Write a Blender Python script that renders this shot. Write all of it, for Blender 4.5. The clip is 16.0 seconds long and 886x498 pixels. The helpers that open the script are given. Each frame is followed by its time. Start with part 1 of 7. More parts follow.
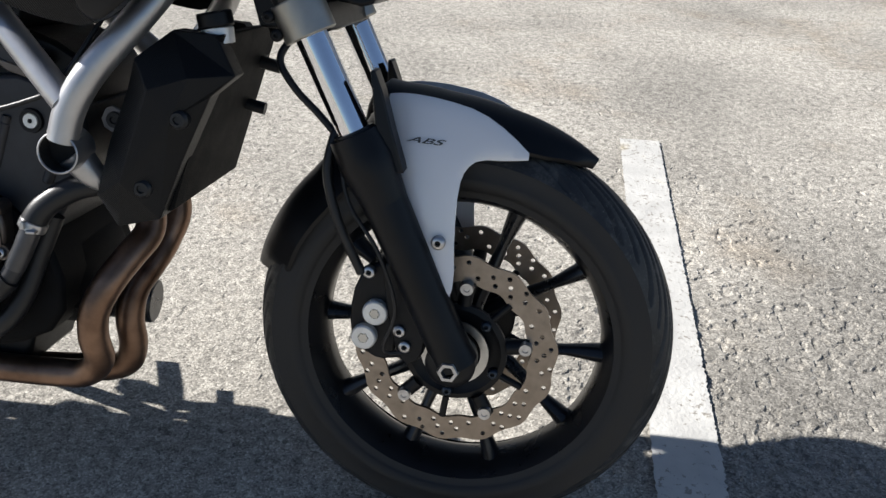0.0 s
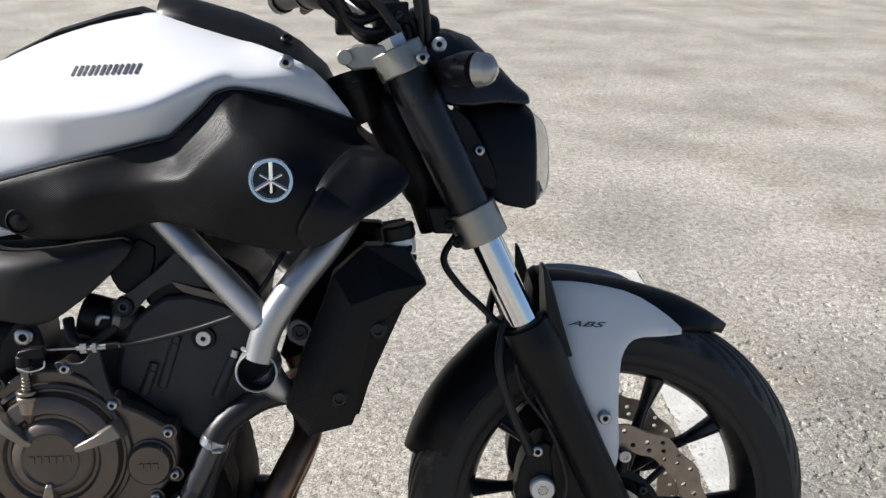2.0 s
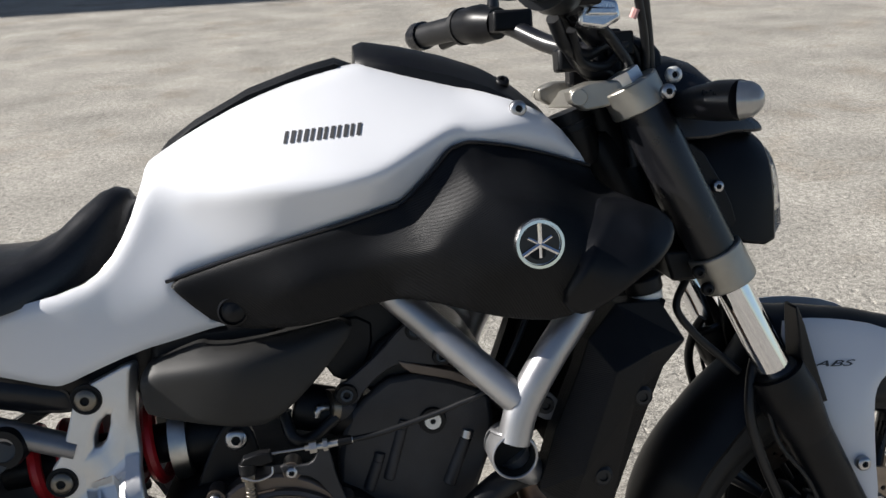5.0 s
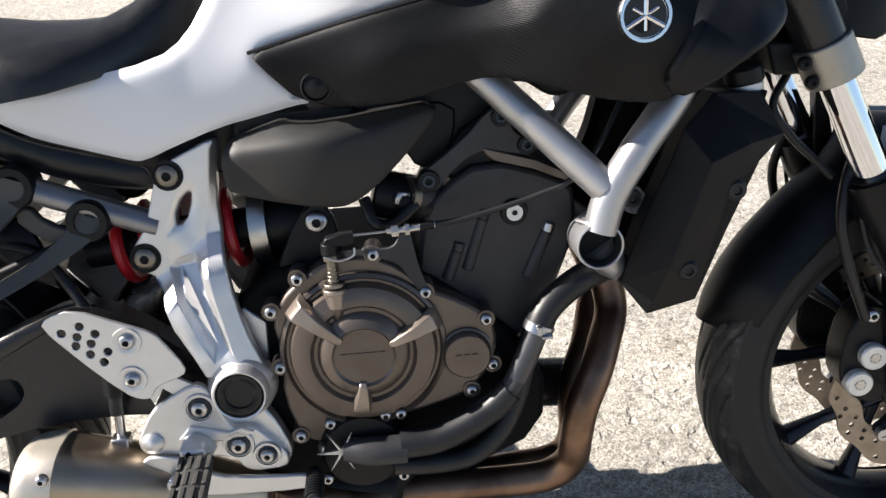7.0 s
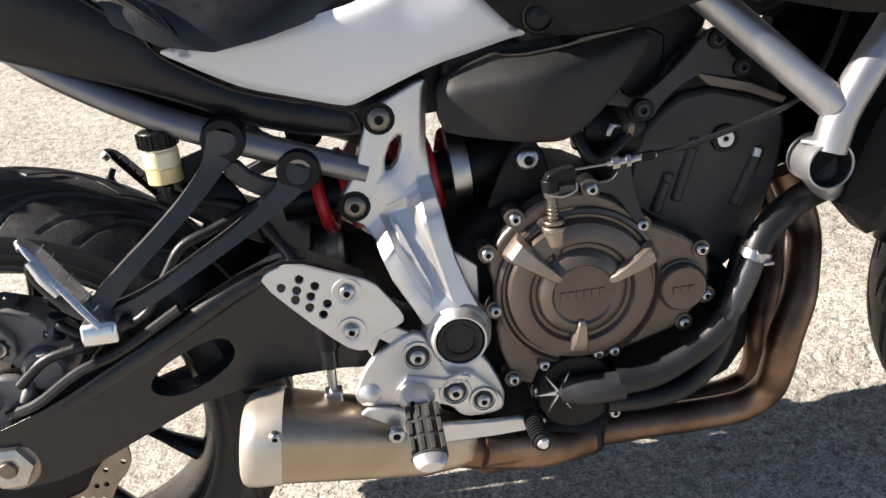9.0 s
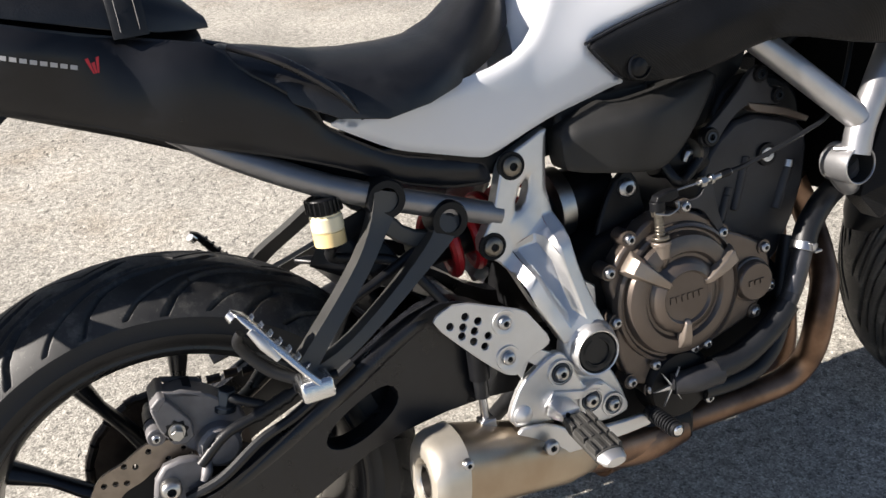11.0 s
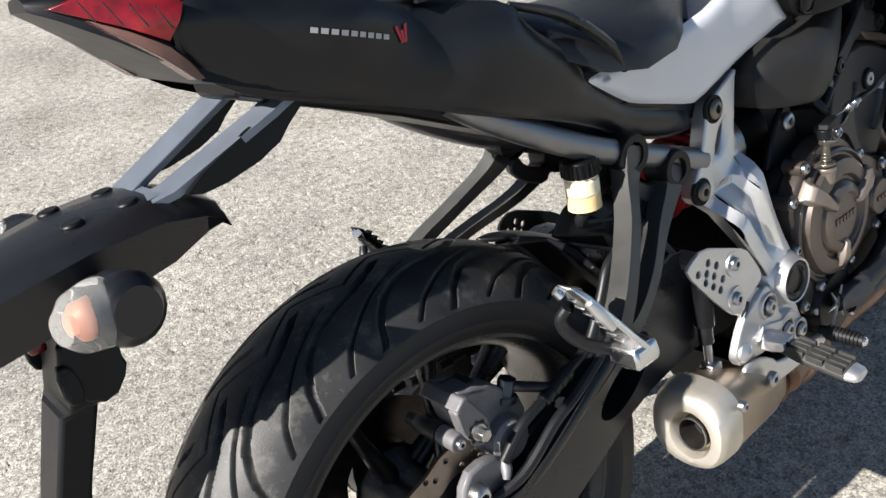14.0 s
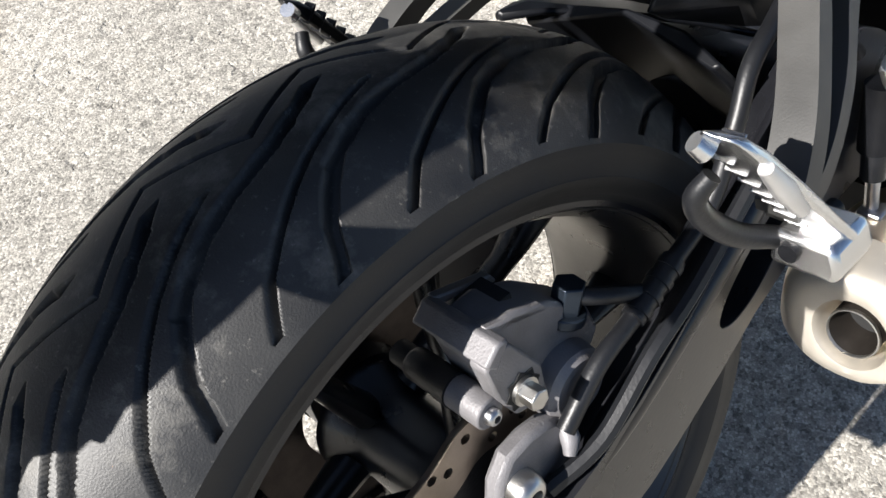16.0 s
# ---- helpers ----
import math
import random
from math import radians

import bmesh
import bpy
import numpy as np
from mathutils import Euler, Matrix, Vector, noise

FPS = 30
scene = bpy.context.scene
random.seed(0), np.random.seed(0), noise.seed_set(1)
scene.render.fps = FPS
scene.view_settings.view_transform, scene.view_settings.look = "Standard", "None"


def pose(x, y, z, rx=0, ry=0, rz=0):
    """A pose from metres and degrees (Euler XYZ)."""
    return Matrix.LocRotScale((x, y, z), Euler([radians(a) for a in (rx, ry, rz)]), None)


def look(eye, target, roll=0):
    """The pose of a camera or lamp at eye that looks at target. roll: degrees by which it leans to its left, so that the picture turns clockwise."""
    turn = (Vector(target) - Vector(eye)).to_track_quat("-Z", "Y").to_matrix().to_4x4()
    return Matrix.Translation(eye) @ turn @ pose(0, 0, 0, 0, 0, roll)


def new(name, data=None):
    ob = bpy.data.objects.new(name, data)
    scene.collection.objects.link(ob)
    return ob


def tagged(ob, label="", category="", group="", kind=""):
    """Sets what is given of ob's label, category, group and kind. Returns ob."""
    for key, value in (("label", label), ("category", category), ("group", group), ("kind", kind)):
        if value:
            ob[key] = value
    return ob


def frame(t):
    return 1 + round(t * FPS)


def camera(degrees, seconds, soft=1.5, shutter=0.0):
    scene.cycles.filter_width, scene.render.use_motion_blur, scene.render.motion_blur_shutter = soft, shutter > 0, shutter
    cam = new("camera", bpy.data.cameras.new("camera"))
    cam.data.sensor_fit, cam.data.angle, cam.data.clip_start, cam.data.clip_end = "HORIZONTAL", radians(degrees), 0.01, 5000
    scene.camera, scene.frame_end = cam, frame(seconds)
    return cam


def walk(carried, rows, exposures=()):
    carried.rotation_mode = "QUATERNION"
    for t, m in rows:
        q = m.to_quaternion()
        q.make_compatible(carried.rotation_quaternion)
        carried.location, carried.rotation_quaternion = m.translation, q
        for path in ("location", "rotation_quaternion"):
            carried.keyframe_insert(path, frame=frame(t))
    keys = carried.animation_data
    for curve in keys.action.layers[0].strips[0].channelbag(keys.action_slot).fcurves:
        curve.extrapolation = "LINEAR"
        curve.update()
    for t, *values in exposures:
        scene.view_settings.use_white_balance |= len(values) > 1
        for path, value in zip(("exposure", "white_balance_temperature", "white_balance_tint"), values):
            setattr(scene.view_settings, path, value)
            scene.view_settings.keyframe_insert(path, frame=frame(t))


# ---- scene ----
cam = camera(53.9, 16.0)
PATH = [
    (0, (0.758, -0.957, 1.031), (0.616, 0.751, 0.0), 2.0),
    (0.5, (0.657, -0.923, 1.043), (0.581, 0.816, 0.059), 0.9),
    (1, (0.556, -0.947, 1.08), (0.551, 0.824, 0.151), 0.1),
    (1.5, (0.435, -0.999, 1.126), (0.545, 0.805, 0.271), 0.3),
    (2, (0.361, -0.982, 1.144), (0.519, 0.845, 0.347), 1.4),
    (2.5, (0.289, -0.879, 1.146), (0.443, 0.967, 0.39), 0.7),
    (3, (0.221, -0.782, 1.174), (0.317, 1.095, 0.488), -1.4),
    (3.2, (0.199, -0.764, 1.184), (0.291, 1.124, 0.53), -2.0),
    (5.3, (0.039, -0.827, 1.143), (0.285, 0.983, 0.329), -2.5),
    (5.5, (0.037, -0.827, 1.134), (0.263, 0.972, 0.289), -2.5),
    (6, (0.031, -0.824, 1.107), (0.222, 0.939, 0.183), -2.4),
    (6.5, (0.015, -0.826, 1.087), (0.171, 0.904, 0.095), -2.3),
    (7, (-0.009, -0.827, 1.068), (0.119, 0.87, 0.018), -2.3),
    (7.5, (-0.043, -0.835, 1.054), (0.054, 0.835, -0.041), -2.7),
    (8, (-0.095, -0.85, 1.05), (-0.038, 0.809, -0.065), -3.0),
    (8.5, (-0.167, -0.829, 1.043), (-0.097, 0.821, -0.085), -3.3),
    (9, (-0.259, -0.791, 1.049), (-0.113, 0.853, -0.081), -5.2),
    (9.2, (-0.293, -0.786, 1.055), (-0.105, 0.864, -0.061), -5.7),
    (11.3, (-0.726, -0.795, 1.107), (-0.017, 0.788, 0.111), -2.6),
    (11.5, (-0.766, -0.791, 1.113), (-0.006, 0.784, 0.142), -1.4),
    (12, (-0.901, -0.841, 1.142), (-0.046, 0.732, 0.25), 0.3),
    (12.5, (-0.991, -0.842, 1.15), (-0.086, 0.725, 0.296), 0.9),
    (13, (-1.049, -0.721, 1.123), (-0.082, 0.781, 0.225), -0.6),
    (13.5, (-1.082, -0.59, 1.106), (-0.051, 0.821, 0.133), -2.3),
    (14, (-1.107, -0.483, 1.083), (-0.034, 0.823, 0.013), -3.6),
    (14.5, (-1.022, -0.356, 1.015), (0.006, 0.846, -0.209), -5.5),
    (15, (-0.906, -0.222, 0.93), (0.032, 0.892, -0.44), -6.5),
    (15.5, (-0.876, -0.17, 0.897), (0.021, 0.885, -0.546), -5.6),
    (16, (-0.875, -0.177, 0.874), (-0.031, 0.837, -0.63), -5.2),
]
walk(cam, [(t, look(eye, target, roll)) for t, eye, target, roll in PATH],
     [(0.0, 1.20, 6360, 10), (2.0, 1.08, 6380, 10), (2.6, 1.05, 6420, 10), (3.2, 0.79, 6520, 10), (5.4, 0.88, 6460, 10), (7.0, 1.66, 6720, 12), (8.0, 1.95, 7000, 14), (9.2, 1.57, 7000, 14), (11.4, 1.36, 6700, 11), (12.5, 1.30, 6520, 10), (14.0, 1.28, 6440, 10), (16.0, 1.55, 6400, 10)])

# ---- light ----
world = bpy.data.worlds.new("sky")
scene.world = world
world.use_nodes = True
wn = world.node_tree.nodes
sky = wn.new("ShaderNodeTexSky")
sky.sky_type = "NISHITA"
sky.sun_disc = False
sky.air_density, sky.dust_density = 0.75, 0.4
SUN_FROM = Vector((-1.50, 0.25, 1.0)).normalized()
sky.sun_elevation = math.asin(SUN_FROM.z)
sky.sun_rotation = math.atan2(SUN_FROM.x, SUN_FROM.y)
wn["Background"].inputs[1].default_value = 0.05
world.node_tree.links.new(sky.outputs[0], wn["Background"].inputs[0])
sun = new("sun", bpy.data.lights.new("sun", "SUN"))
sun.data.energy, sun.data.angle, sun.data.color = 4.75, radians(0.53), (1.0, 0.953, 0.895)
sun.matrix_world = look(SUN_FROM * 30, (0, 0, 0))


# ---- materials ----
def mat(name, color, rough=0.5, metal=0.0, vary=0.12, scale=40.0, bump=0.05, fine=400.0, coat=0.0, second=None, spec=0.5):
    """Principled material with two scales of noise: broad colour and roughness wear, fine bump."""
    m = bpy.data.materials.new(name)
    m.use_nodes = True
    nt = m.node_tree
    n, l = nt.nodes, nt.links
    b = n["Principled BSDF"]
    co = n.new("ShaderNodeTexCoord")
    a = n.new("ShaderNodeTexNoise")
    a.inputs["Scale"].default_value, a.inputs["Detail"].default_value = scale, 6
    f = n.new("ShaderNodeTexNoise")
    f.inputs["Scale"].default_value, f.inputs["Detail"].default_value = fine, 3
    l.new(co.outputs["Object"], a.inputs["Vector"]), l.new(co.outputs["Object"], f.inputs["Vector"])
    r = n.new("ShaderNodeValToRGB")
    lo = [c * (1 - vary) for c in color]
    hi = second or [min(1, c * (1 + vary)) for c in color]
    r.color_ramp.elements[0].position, r.color_ramp.elements[1].position = 0.32, 0.68
    r.color_ramp.elements[0].color, r.color_ramp.elements[1].color = (*lo, 1), (*hi, 1)
    l.new(a.outputs["Fac"], r.inputs["Fac"]), l.new(r.outputs["Color"], b.inputs["Base Color"])
    g = n.new("ShaderNodeMapRange")
    g.inputs["To Min"].default_value, g.inputs["To Max"].default_value = max(0.02, rough * 0.8), min(1, rough * 1.25)
    l.new(a.outputs["Fac"], g.inputs["Value"]), l.new(g.outputs["Result"], b.inputs["Roughness"])
    if bump:
        u = n.new("ShaderNodeBump")
        u.inputs["Strength"].default_value, u.inputs["Distance"].default_value = bump, 0.002
        l.new(f.outputs["Fac"], u.inputs["Height"]), l.new(u.outputs["Normal"], b.inputs["Normal"])
    b.inputs["Metallic"].default_value, b.inputs["Coat Weight"].default_value = metal, coat
    b.inputs["Specular IOR Level"].default_value = spec
    return m


def nodes_of(m):
    return m.node_tree.nodes, m.node_tree.links, m.node_tree.nodes["Principled BSDF"]


def weave(m, scale, strength):
    """Adds a fine diagonal weave of ridges to a plastic."""
    n, l, b = nodes_of(m)
    co = n.new("ShaderNodeTexCoord")
    w = n.new("ShaderNodeTexWave")
    w.wave_type, w.bands_direction = "BANDS", "DIAGONAL"
    w.inputs["Scale"].default_value = scale
    l.new(co.outputs["Object"], w.inputs["Vector"])
    u = n.new("ShaderNodeBump")
    u.inputs["Strength"].default_value, u.inputs["Distance"].default_value = strength, 0.001
    l.new(w.outputs["Fac"], u.inputs["Height"]), l.new(u.outputs["Normal"], b.inputs["Normal"])
    return m


PEARL = mat("pearl_white_paint", (0.68, 0.69, 0.715), 0.32, 0.0, 0.03, 6, 0.02, 900, coat=0.7)
DARKP = mat("matt_black_plastic", (0.0040, 0.0045, 0.0060), 0.36, 0, 0.25, 25, 0.04, 900, spec=0.24)
CARBON = weave(mat("ribbed_black_plastic", (0.0045, 0.0049, 0.0060), 0.42, 0, 0.2, 25, 0, spec=0.20), 240, 0.35)
SATIN = mat("satin_black_paint", (0.0085, 0.0088, 0.0108), 0.28, 0, 0.2, 30, 0.04, 300)
BLACKM = mat("black_cast_metal", (0.0048, 0.0051, 0.0063), 0.40, 0.05, 0.3, 45, 0.12, 600, spec=0.25)
GREYCAST = mat("dark_grey_cast_engine", (0.026, 0.026, 0.029), 0.46, 0.1, 0.25, 30, 0.18, 800, spec=0.45)
RUBBER = mat("tyre_rubber", (0.0095, 0.0098, 0.0110), 0.50, 0, 0.3, 16, 0.14, 900, second=(0.030, 0.0295, 0.0285))


def dusty(m, scale, lo, hi, color, most):
    """Lays pale dust and scuffs over a material in broken patches."""
    n, l, p = nodes_of(m)
    src = p.inputs["Base Color"].links[0].from_socket
    co = n.new("ShaderNodeTexCoord")
    d = n.new("ShaderNodeTexNoise")
    d.inputs["Scale"].default_value, d.inputs["Detail"].default_value, d.inputs["Roughness"].default_value = scale, 10, 0.72
    l.new(co.outputs["Object"], d.inputs["Vector"])
    r = n.new("ShaderNodeMapRange")
    r.inputs["From Min"].default_value, r.inputs["From Max"].default_value, r.inputs["To Max"].default_value = lo, hi, most
    l.new(d.outputs["Fac"], r.inputs["Value"])
    mx = n.new("ShaderNodeMix")
    mx.data_type = "RGBA"
    mx.inputs[7].default_value = (*color, 1)
    l.new(r.outputs["Result"], mx.inputs[0]), l.new(src, mx.inputs[6])
    l.new(mx.outputs[2], p.inputs["Base Color"])
    return m


RUBBER = dusty(RUBBER, 26, 0.52, 0.72, (0.16, 0.152, 0.135), 0.60)
RUBBER = dusty(RUBBER, 220, 0.60, 0.70, (0.20, 0.19, 0.17), 0.45)
WALLR = mat("tyre_sidewall_rubber", (0.0065, 0.0067, 0.0075), 0.6, 0, 0.3, 30, 0.1, 900)
ALU = mat("satin_cast_aluminium", (0.66, 0.655, 0.65), 0.43, 0.92, 0.05, 35, 0.10, 900)
ALUP = mat("silver_painted_frame", (0.42, 0.42, 0.43), 0.36, 0.85, 0.08, 30, 0.1, 900)
SUBF = mat("dark_silver_painted_tube", (0.23, 0.23, 0.24), 0.34, 0.8, 0.08, 30, 0.08, 900)
RADM = mat("dull_black_radiator_core", (0.0035, 0.0036, 0.0042), 0.7, 0, 0.2, 30, 0.25, 500, spec=0.12)
PEGR = mat("dusty_peg_rubber", (0.028, 0.027, 0.025), 0.6, 0, 0.3, 60, 0.12, 500)
CHROME = mat("chrome", (0.75, 0.75, 0.77), 0.06, 1.0, 0.03, 20, 0)
STEEL = mat("brushed_steel", (0.50, 0.49, 0.47), 0.32, 1.0, 0.15, 50, 0.1, 900)
BOLT = mat("zinc_bolt", (0.45, 0.45, 0.46), 0.3, 1.0, 0.15, 60, 0)
DISC = mat("brake_disc_steel", (0.27, 0.228, 0.19), 0.38, 1.0, 0.15, 60, 0.1, 800)
BRONZE = mat("bronze_magnesium_cover", (0.124, 0.101, 0.086), 0.31, 0.65, 0.12, 25, 0.08, 900)
BRONZEL = mat("worn_bronze_rib", (0.28, 0.235, 0.20), 0.33, 0.75, 0.1, 25, 0.08, 900)
HEADER = mat("heat_tinted_exhaust_steel", (0.10, 0.055, 0.035), 0.38, 0.9, 0.3, 14, 0.08, 700, second=(0.30, 0.19, 0.13))
MUFFLER = mat("champagne_steel_muffler", (0.42, 0.33, 0.24), 0.36, 0.95, 0.12, 9, 0.06, 900, second=(0.50, 0.43, 0.34))
CAPM = mat("pale_end_cap", (0.62, 0.57, 0.49), 0.38, 0.7, 0.08, 30, 0.08, 900)
LEATHER = mat("black_vinyl", (0.0085, 0.0087, 0.0098), 0.33, 0, 0.2, 60, 0.12, 420)
RED = mat("red_spring_paint", (0.42, 0.012, 0.018), 0.35, 0, 0.1, 40, 0.03)
REDL = mat("red_lens", (0.105, 0.002, 0.004), 0.12, 0, 0.35, 60, 0, coat=0.15, second=(0.19, 0.004, 0.007))
AMBER = mat("orange_bulb", (0.70, 0.22, 0.10), 0.3, 0, 0.1, 40, 0)
RESERV = mat("translucent_white_plastic", (0.80, 0.71, 0.49), 0.4, 0, 0.05, 40, 0)
FLUID = mat("yellow_fluid", (0.80, 0.60, 0.29), 0.3, 0, 0.1, 40, 0)
HOSE = mat("black_rubber_hose", (0.0070, 0.0075, 0.0090), 0.42, 0, 0.2, 40, 0.1, 500, spec=0.4)
MARK = mat("dark_grey_print", (0.05, 0.05, 0.05), 0.4, 0, 0.05, 40, 0)
LIGHTMARK = mat("pale_print", (0.40, 0.40, 0.41), 0.4, 0, 0.05, 40, 0)
REDMARK = mat("red_print", (0.5, 0.02, 0.03), 0.4, 0, 0.05, 40, 0)
CHAIN = mat("oily_chain_steel", (0.06, 0.05, 0.045), 0.4, 0.8, 0.3, 60, 0.1)
WALLM = mat("pale_grey_metal_cladding", (0.42, 0.45, 0.50), 0.5, 0, 0.06, 1.2, 0.05, 30)
CONC = mat("concrete", (0.36, 0.35, 0.33), 0.85, 0, 0.2, 4, 0.3, 60)

LENSP = mat("clear_plastic_lens", (0.40, 0.39, 0.37), 0.08, 0.45, 0.06, 60, 0.03, 300, coat=0.8)
CALG = mat("grey_cast_caliper", (0.16, 0.155, 0.16), 0.5, 0.35, 0.2, 40, 0.2, 700)
BLUEB = mat("dark_blue_steel", (0.03, 0.04, 0.055), 0.3, 0.7, 0.1, 40, 0)
ALUB = mat("bright_aluminium", (0.74, 0.74, 0.74), 0.25, 1.0, 0.06, 40, 0.05, 600)
RUST = mat("rusty_screw", (0.055, 0.032, 0.022), 0.6, 0.3, 0.2, 60, 0.1)
CAPW = mat("pale_silver_cap", (0.72, 0.72, 0.70), 0.4, 0.5, 0.06, 40, 0.05)
# near-black colour paints the shade in holes and slots; also the lens dividers
HOLE = mat("hole_shade_black", (0.006, 0.006, 0.006), 0.9, 0, 0.1, 40, 0)
# the sky's reflection is put into this base colour as a blue cast
BRACK = mat("sky_tinted_grey_steel", (0.17, 0.195, 0.235), 0.38, 0.4, 0.1, 30, 0.06, 700)
HANG = mat("satin_black_painted_hanger", (0.020, 0.0195, 0.0180), 0.52, 0.0, 0.15, 40, 0.05, 900, spec=0.9)
BORE = mat("dark_outlet_pipe", (0.035, 0.030, 0.026), 0.45, 0.7, 0.2, 40, 0.1, 500)
TAILP = mat("semi_gloss_black_plastic", (0.0085, 0.0090, 0.0112), 0.30, 0, 0.2, 25, 0.03, 900, spec=0.36)
AIRB = mat("matt_grey_black_plastic", (0.014, 0.0138, 0.0135), 0.52, 0, 0.15, 30, 0.10, 900, spec=0.4)
RELST = mat("dull_plated_steel", (0.20, 0.18, 0.15), 0.35, 0.9, 0.2, 60, 0.08, 800)
DULLB = mat("dull_black_casting", (0.0045, 0.0046, 0.0052), 0.62, 0, 0.35, 45, 0.2, 500, spec=0.10)
PIPEM = mat("dull_coolant_pipe", (0.085, 0.085, 0.090), 0.36, 0.8, 0.15, 40, 0.06, 800)
STITCH = mat("grey_thread", (0.22, 0.21, 0.20), 0.7, 0, 0.1, 90, 0)
CLAMP = mat("dull_cast_clamp", (0.36, 0.345, 0.31), 0.40, 0.85, 0.08, 35, 0.10, 900)
SATIN = dusty(SATIN, 40, 0.60, 0.80, (0.10, 0.095, 0.085), 0.10)
HEADER = dusty(HEADER, 30, 0.60, 0.80, (0.22, 0.17, 0.13), 0.4)
REDP = mat("brownish_clear_plastic", (0.10, 0.050, 0.043), 0.22, 0, 0.15, 60, 0, coat=0.1)

PINKP = mat("pale_pink_connector", (0.62, 0.34, 0.32), 0.4, 0, 0.1, 60, 0)
CLEAR = bpy.data.materials.new("clear_lens_plastic")
CLEAR.use_nodes = True
gb = CLEAR.node_tree.nodes["Principled BSDF"]
gb.inputs["Base Color"].default_value = (0.93, 0.92, 0.88, 1)
gb.inputs["Transmission Weight"].default_value, gb.inputs["Roughness"].default_value, gb.inputs["IOR"].default_value = 0.82, 0.06, 1.18


def asphalt():
    m = bpy.data.materials.new("worn_asphalt")
    m.use_nodes = True
    n, l, b = nodes_of(m)
    co = n.new("ShaderNodeTexCoord")
    v = n.new("ShaderNodeTexVoronoi")
    v.inputs["Scale"].default_value, v.inputs["Randomness"].default_value = 300, 1
    v2 = n.new("ShaderNodeTexVoronoi")
    v2.inputs["Scale"].default_value = 420
    big = n.new("ShaderNodeTexNoise")
    big.inputs["Scale"].default_value, big.inputs["Detail"].default_value = 1.9, 8
    mid = n.new("ShaderNodeTexNoise")
    mid.inputs["Scale"].default_value, mid.inputs["Detail"].default_value = 48, 9
    ve = n.new("ShaderNodeTexVoronoi")
    ve.feature = "DISTANCE_TO_EDGE"
    ve.inputs["Scale"].default_value = 300
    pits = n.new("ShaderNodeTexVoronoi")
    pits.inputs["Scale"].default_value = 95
    for k in (v, v2, big, mid, ve, pits):
        l.new(co.outputs["Object"], k.inputs["Vector"])
    stone = n.new("ShaderNodeValToRGB")
    e = stone.color_ramp.elements
    e[0].color, e[0].position = (0.115, 0.107, 0.094, 1), 0.0
    e[1].color, e[1].position = (0.400, 0.380, 0.338, 1), 1.0
    e.new(0.22).color = (0.205, 0.193, 0.170, 1)
    e.new(0.80).color = (0.315, 0.298, 0.262, 1)
    sep = n.new("ShaderNodeSeparateColor")
    l.new(v.outputs["Color"], sep.inputs[0]), l.new(sep.outputs[0], stone.inputs["Fac"])
    joint = n.new("ShaderNodeMapRange")
    joint.inputs["From Min"].default_value, joint.inputs["From Max"].default_value = 0.0, 0.16
    joint.inputs["To Min"].default_value, joint.inputs["To Max"].default_value = 0.70, 1.04
    l.new(ve.outputs["Distance"], joint.inputs["Value"])
    # pit shade is painted in: a few random cells get a darker colour
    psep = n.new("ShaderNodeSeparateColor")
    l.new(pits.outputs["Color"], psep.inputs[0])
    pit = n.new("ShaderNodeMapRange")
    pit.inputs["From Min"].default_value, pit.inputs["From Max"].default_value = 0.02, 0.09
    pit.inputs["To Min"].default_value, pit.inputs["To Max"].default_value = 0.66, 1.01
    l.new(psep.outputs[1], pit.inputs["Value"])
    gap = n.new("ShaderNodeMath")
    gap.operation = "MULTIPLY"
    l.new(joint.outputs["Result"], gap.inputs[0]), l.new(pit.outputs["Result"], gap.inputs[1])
    tone = n.new("ShaderNodeMapRange")
    tone.inputs["From Min"].default_value, tone.inputs["From Max"].default_value = 0.3, 0.7
    tone.inputs["To Min"].default_value, tone.inputs["To Max"].default_value = 1.00, 1.66
    l.new(big.outputs["Fac"], tone.inputs["Value"])
    tone2 = n.new("ShaderNodeMapRange")
    tone2.inputs["From Min"].default_value, tone2.inputs["From Max"].default_value = 0.33, 0.62
    tone2.inputs["To Min"].default_value, tone2.inputs["To Max"].default_value = 0.72, 1.14
    l.new(mid.outputs["Fac"], tone2.inputs["Value"])
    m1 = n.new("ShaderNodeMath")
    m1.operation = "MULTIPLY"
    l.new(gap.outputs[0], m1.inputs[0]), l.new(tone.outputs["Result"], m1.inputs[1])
    m2 = n.new("ShaderNodeMath")
    m2.operation = "MULTIPLY"
    l.new(m1.outputs[0], m2.inputs[0]), l.new(tone2.outputs["Result"], m2.inputs[1])
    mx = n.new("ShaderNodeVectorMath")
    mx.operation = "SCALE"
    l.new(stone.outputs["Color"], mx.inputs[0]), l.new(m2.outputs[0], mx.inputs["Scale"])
    st = n.new("ShaderNodeTexNoise")
    st.inputs["Scale"].default_value, st.inputs["Detail"].default_value, st.inputs["Roughness"].default_value = 1.7, 9, 0.68
    l.new(co.outputs["Object"], st.inputs["Vector"])
    sr = n.new("ShaderNodeMapRange")
    sr.inputs["From Min"].default_value, sr.inputs["From Max"].default_value = 0.53, 0.72
    sr.inputs["To Min"].default_value, sr.inputs["To Max"].default_value = 0.0, 0.65
    l.new(st.outputs["Fac"], sr.inputs["Value"])
    mix = n.new("ShaderNodeMix")
    mix.data_type, mix.blend_type = "RGBA", "MULTIPLY"
    l.new(sr.outputs["Result"], mix.inputs[0]), l.new(mx.outputs[0], mix.inputs[6])
    mix.inputs[7].default_value = (0.70, 0.59, 0.47, 1)
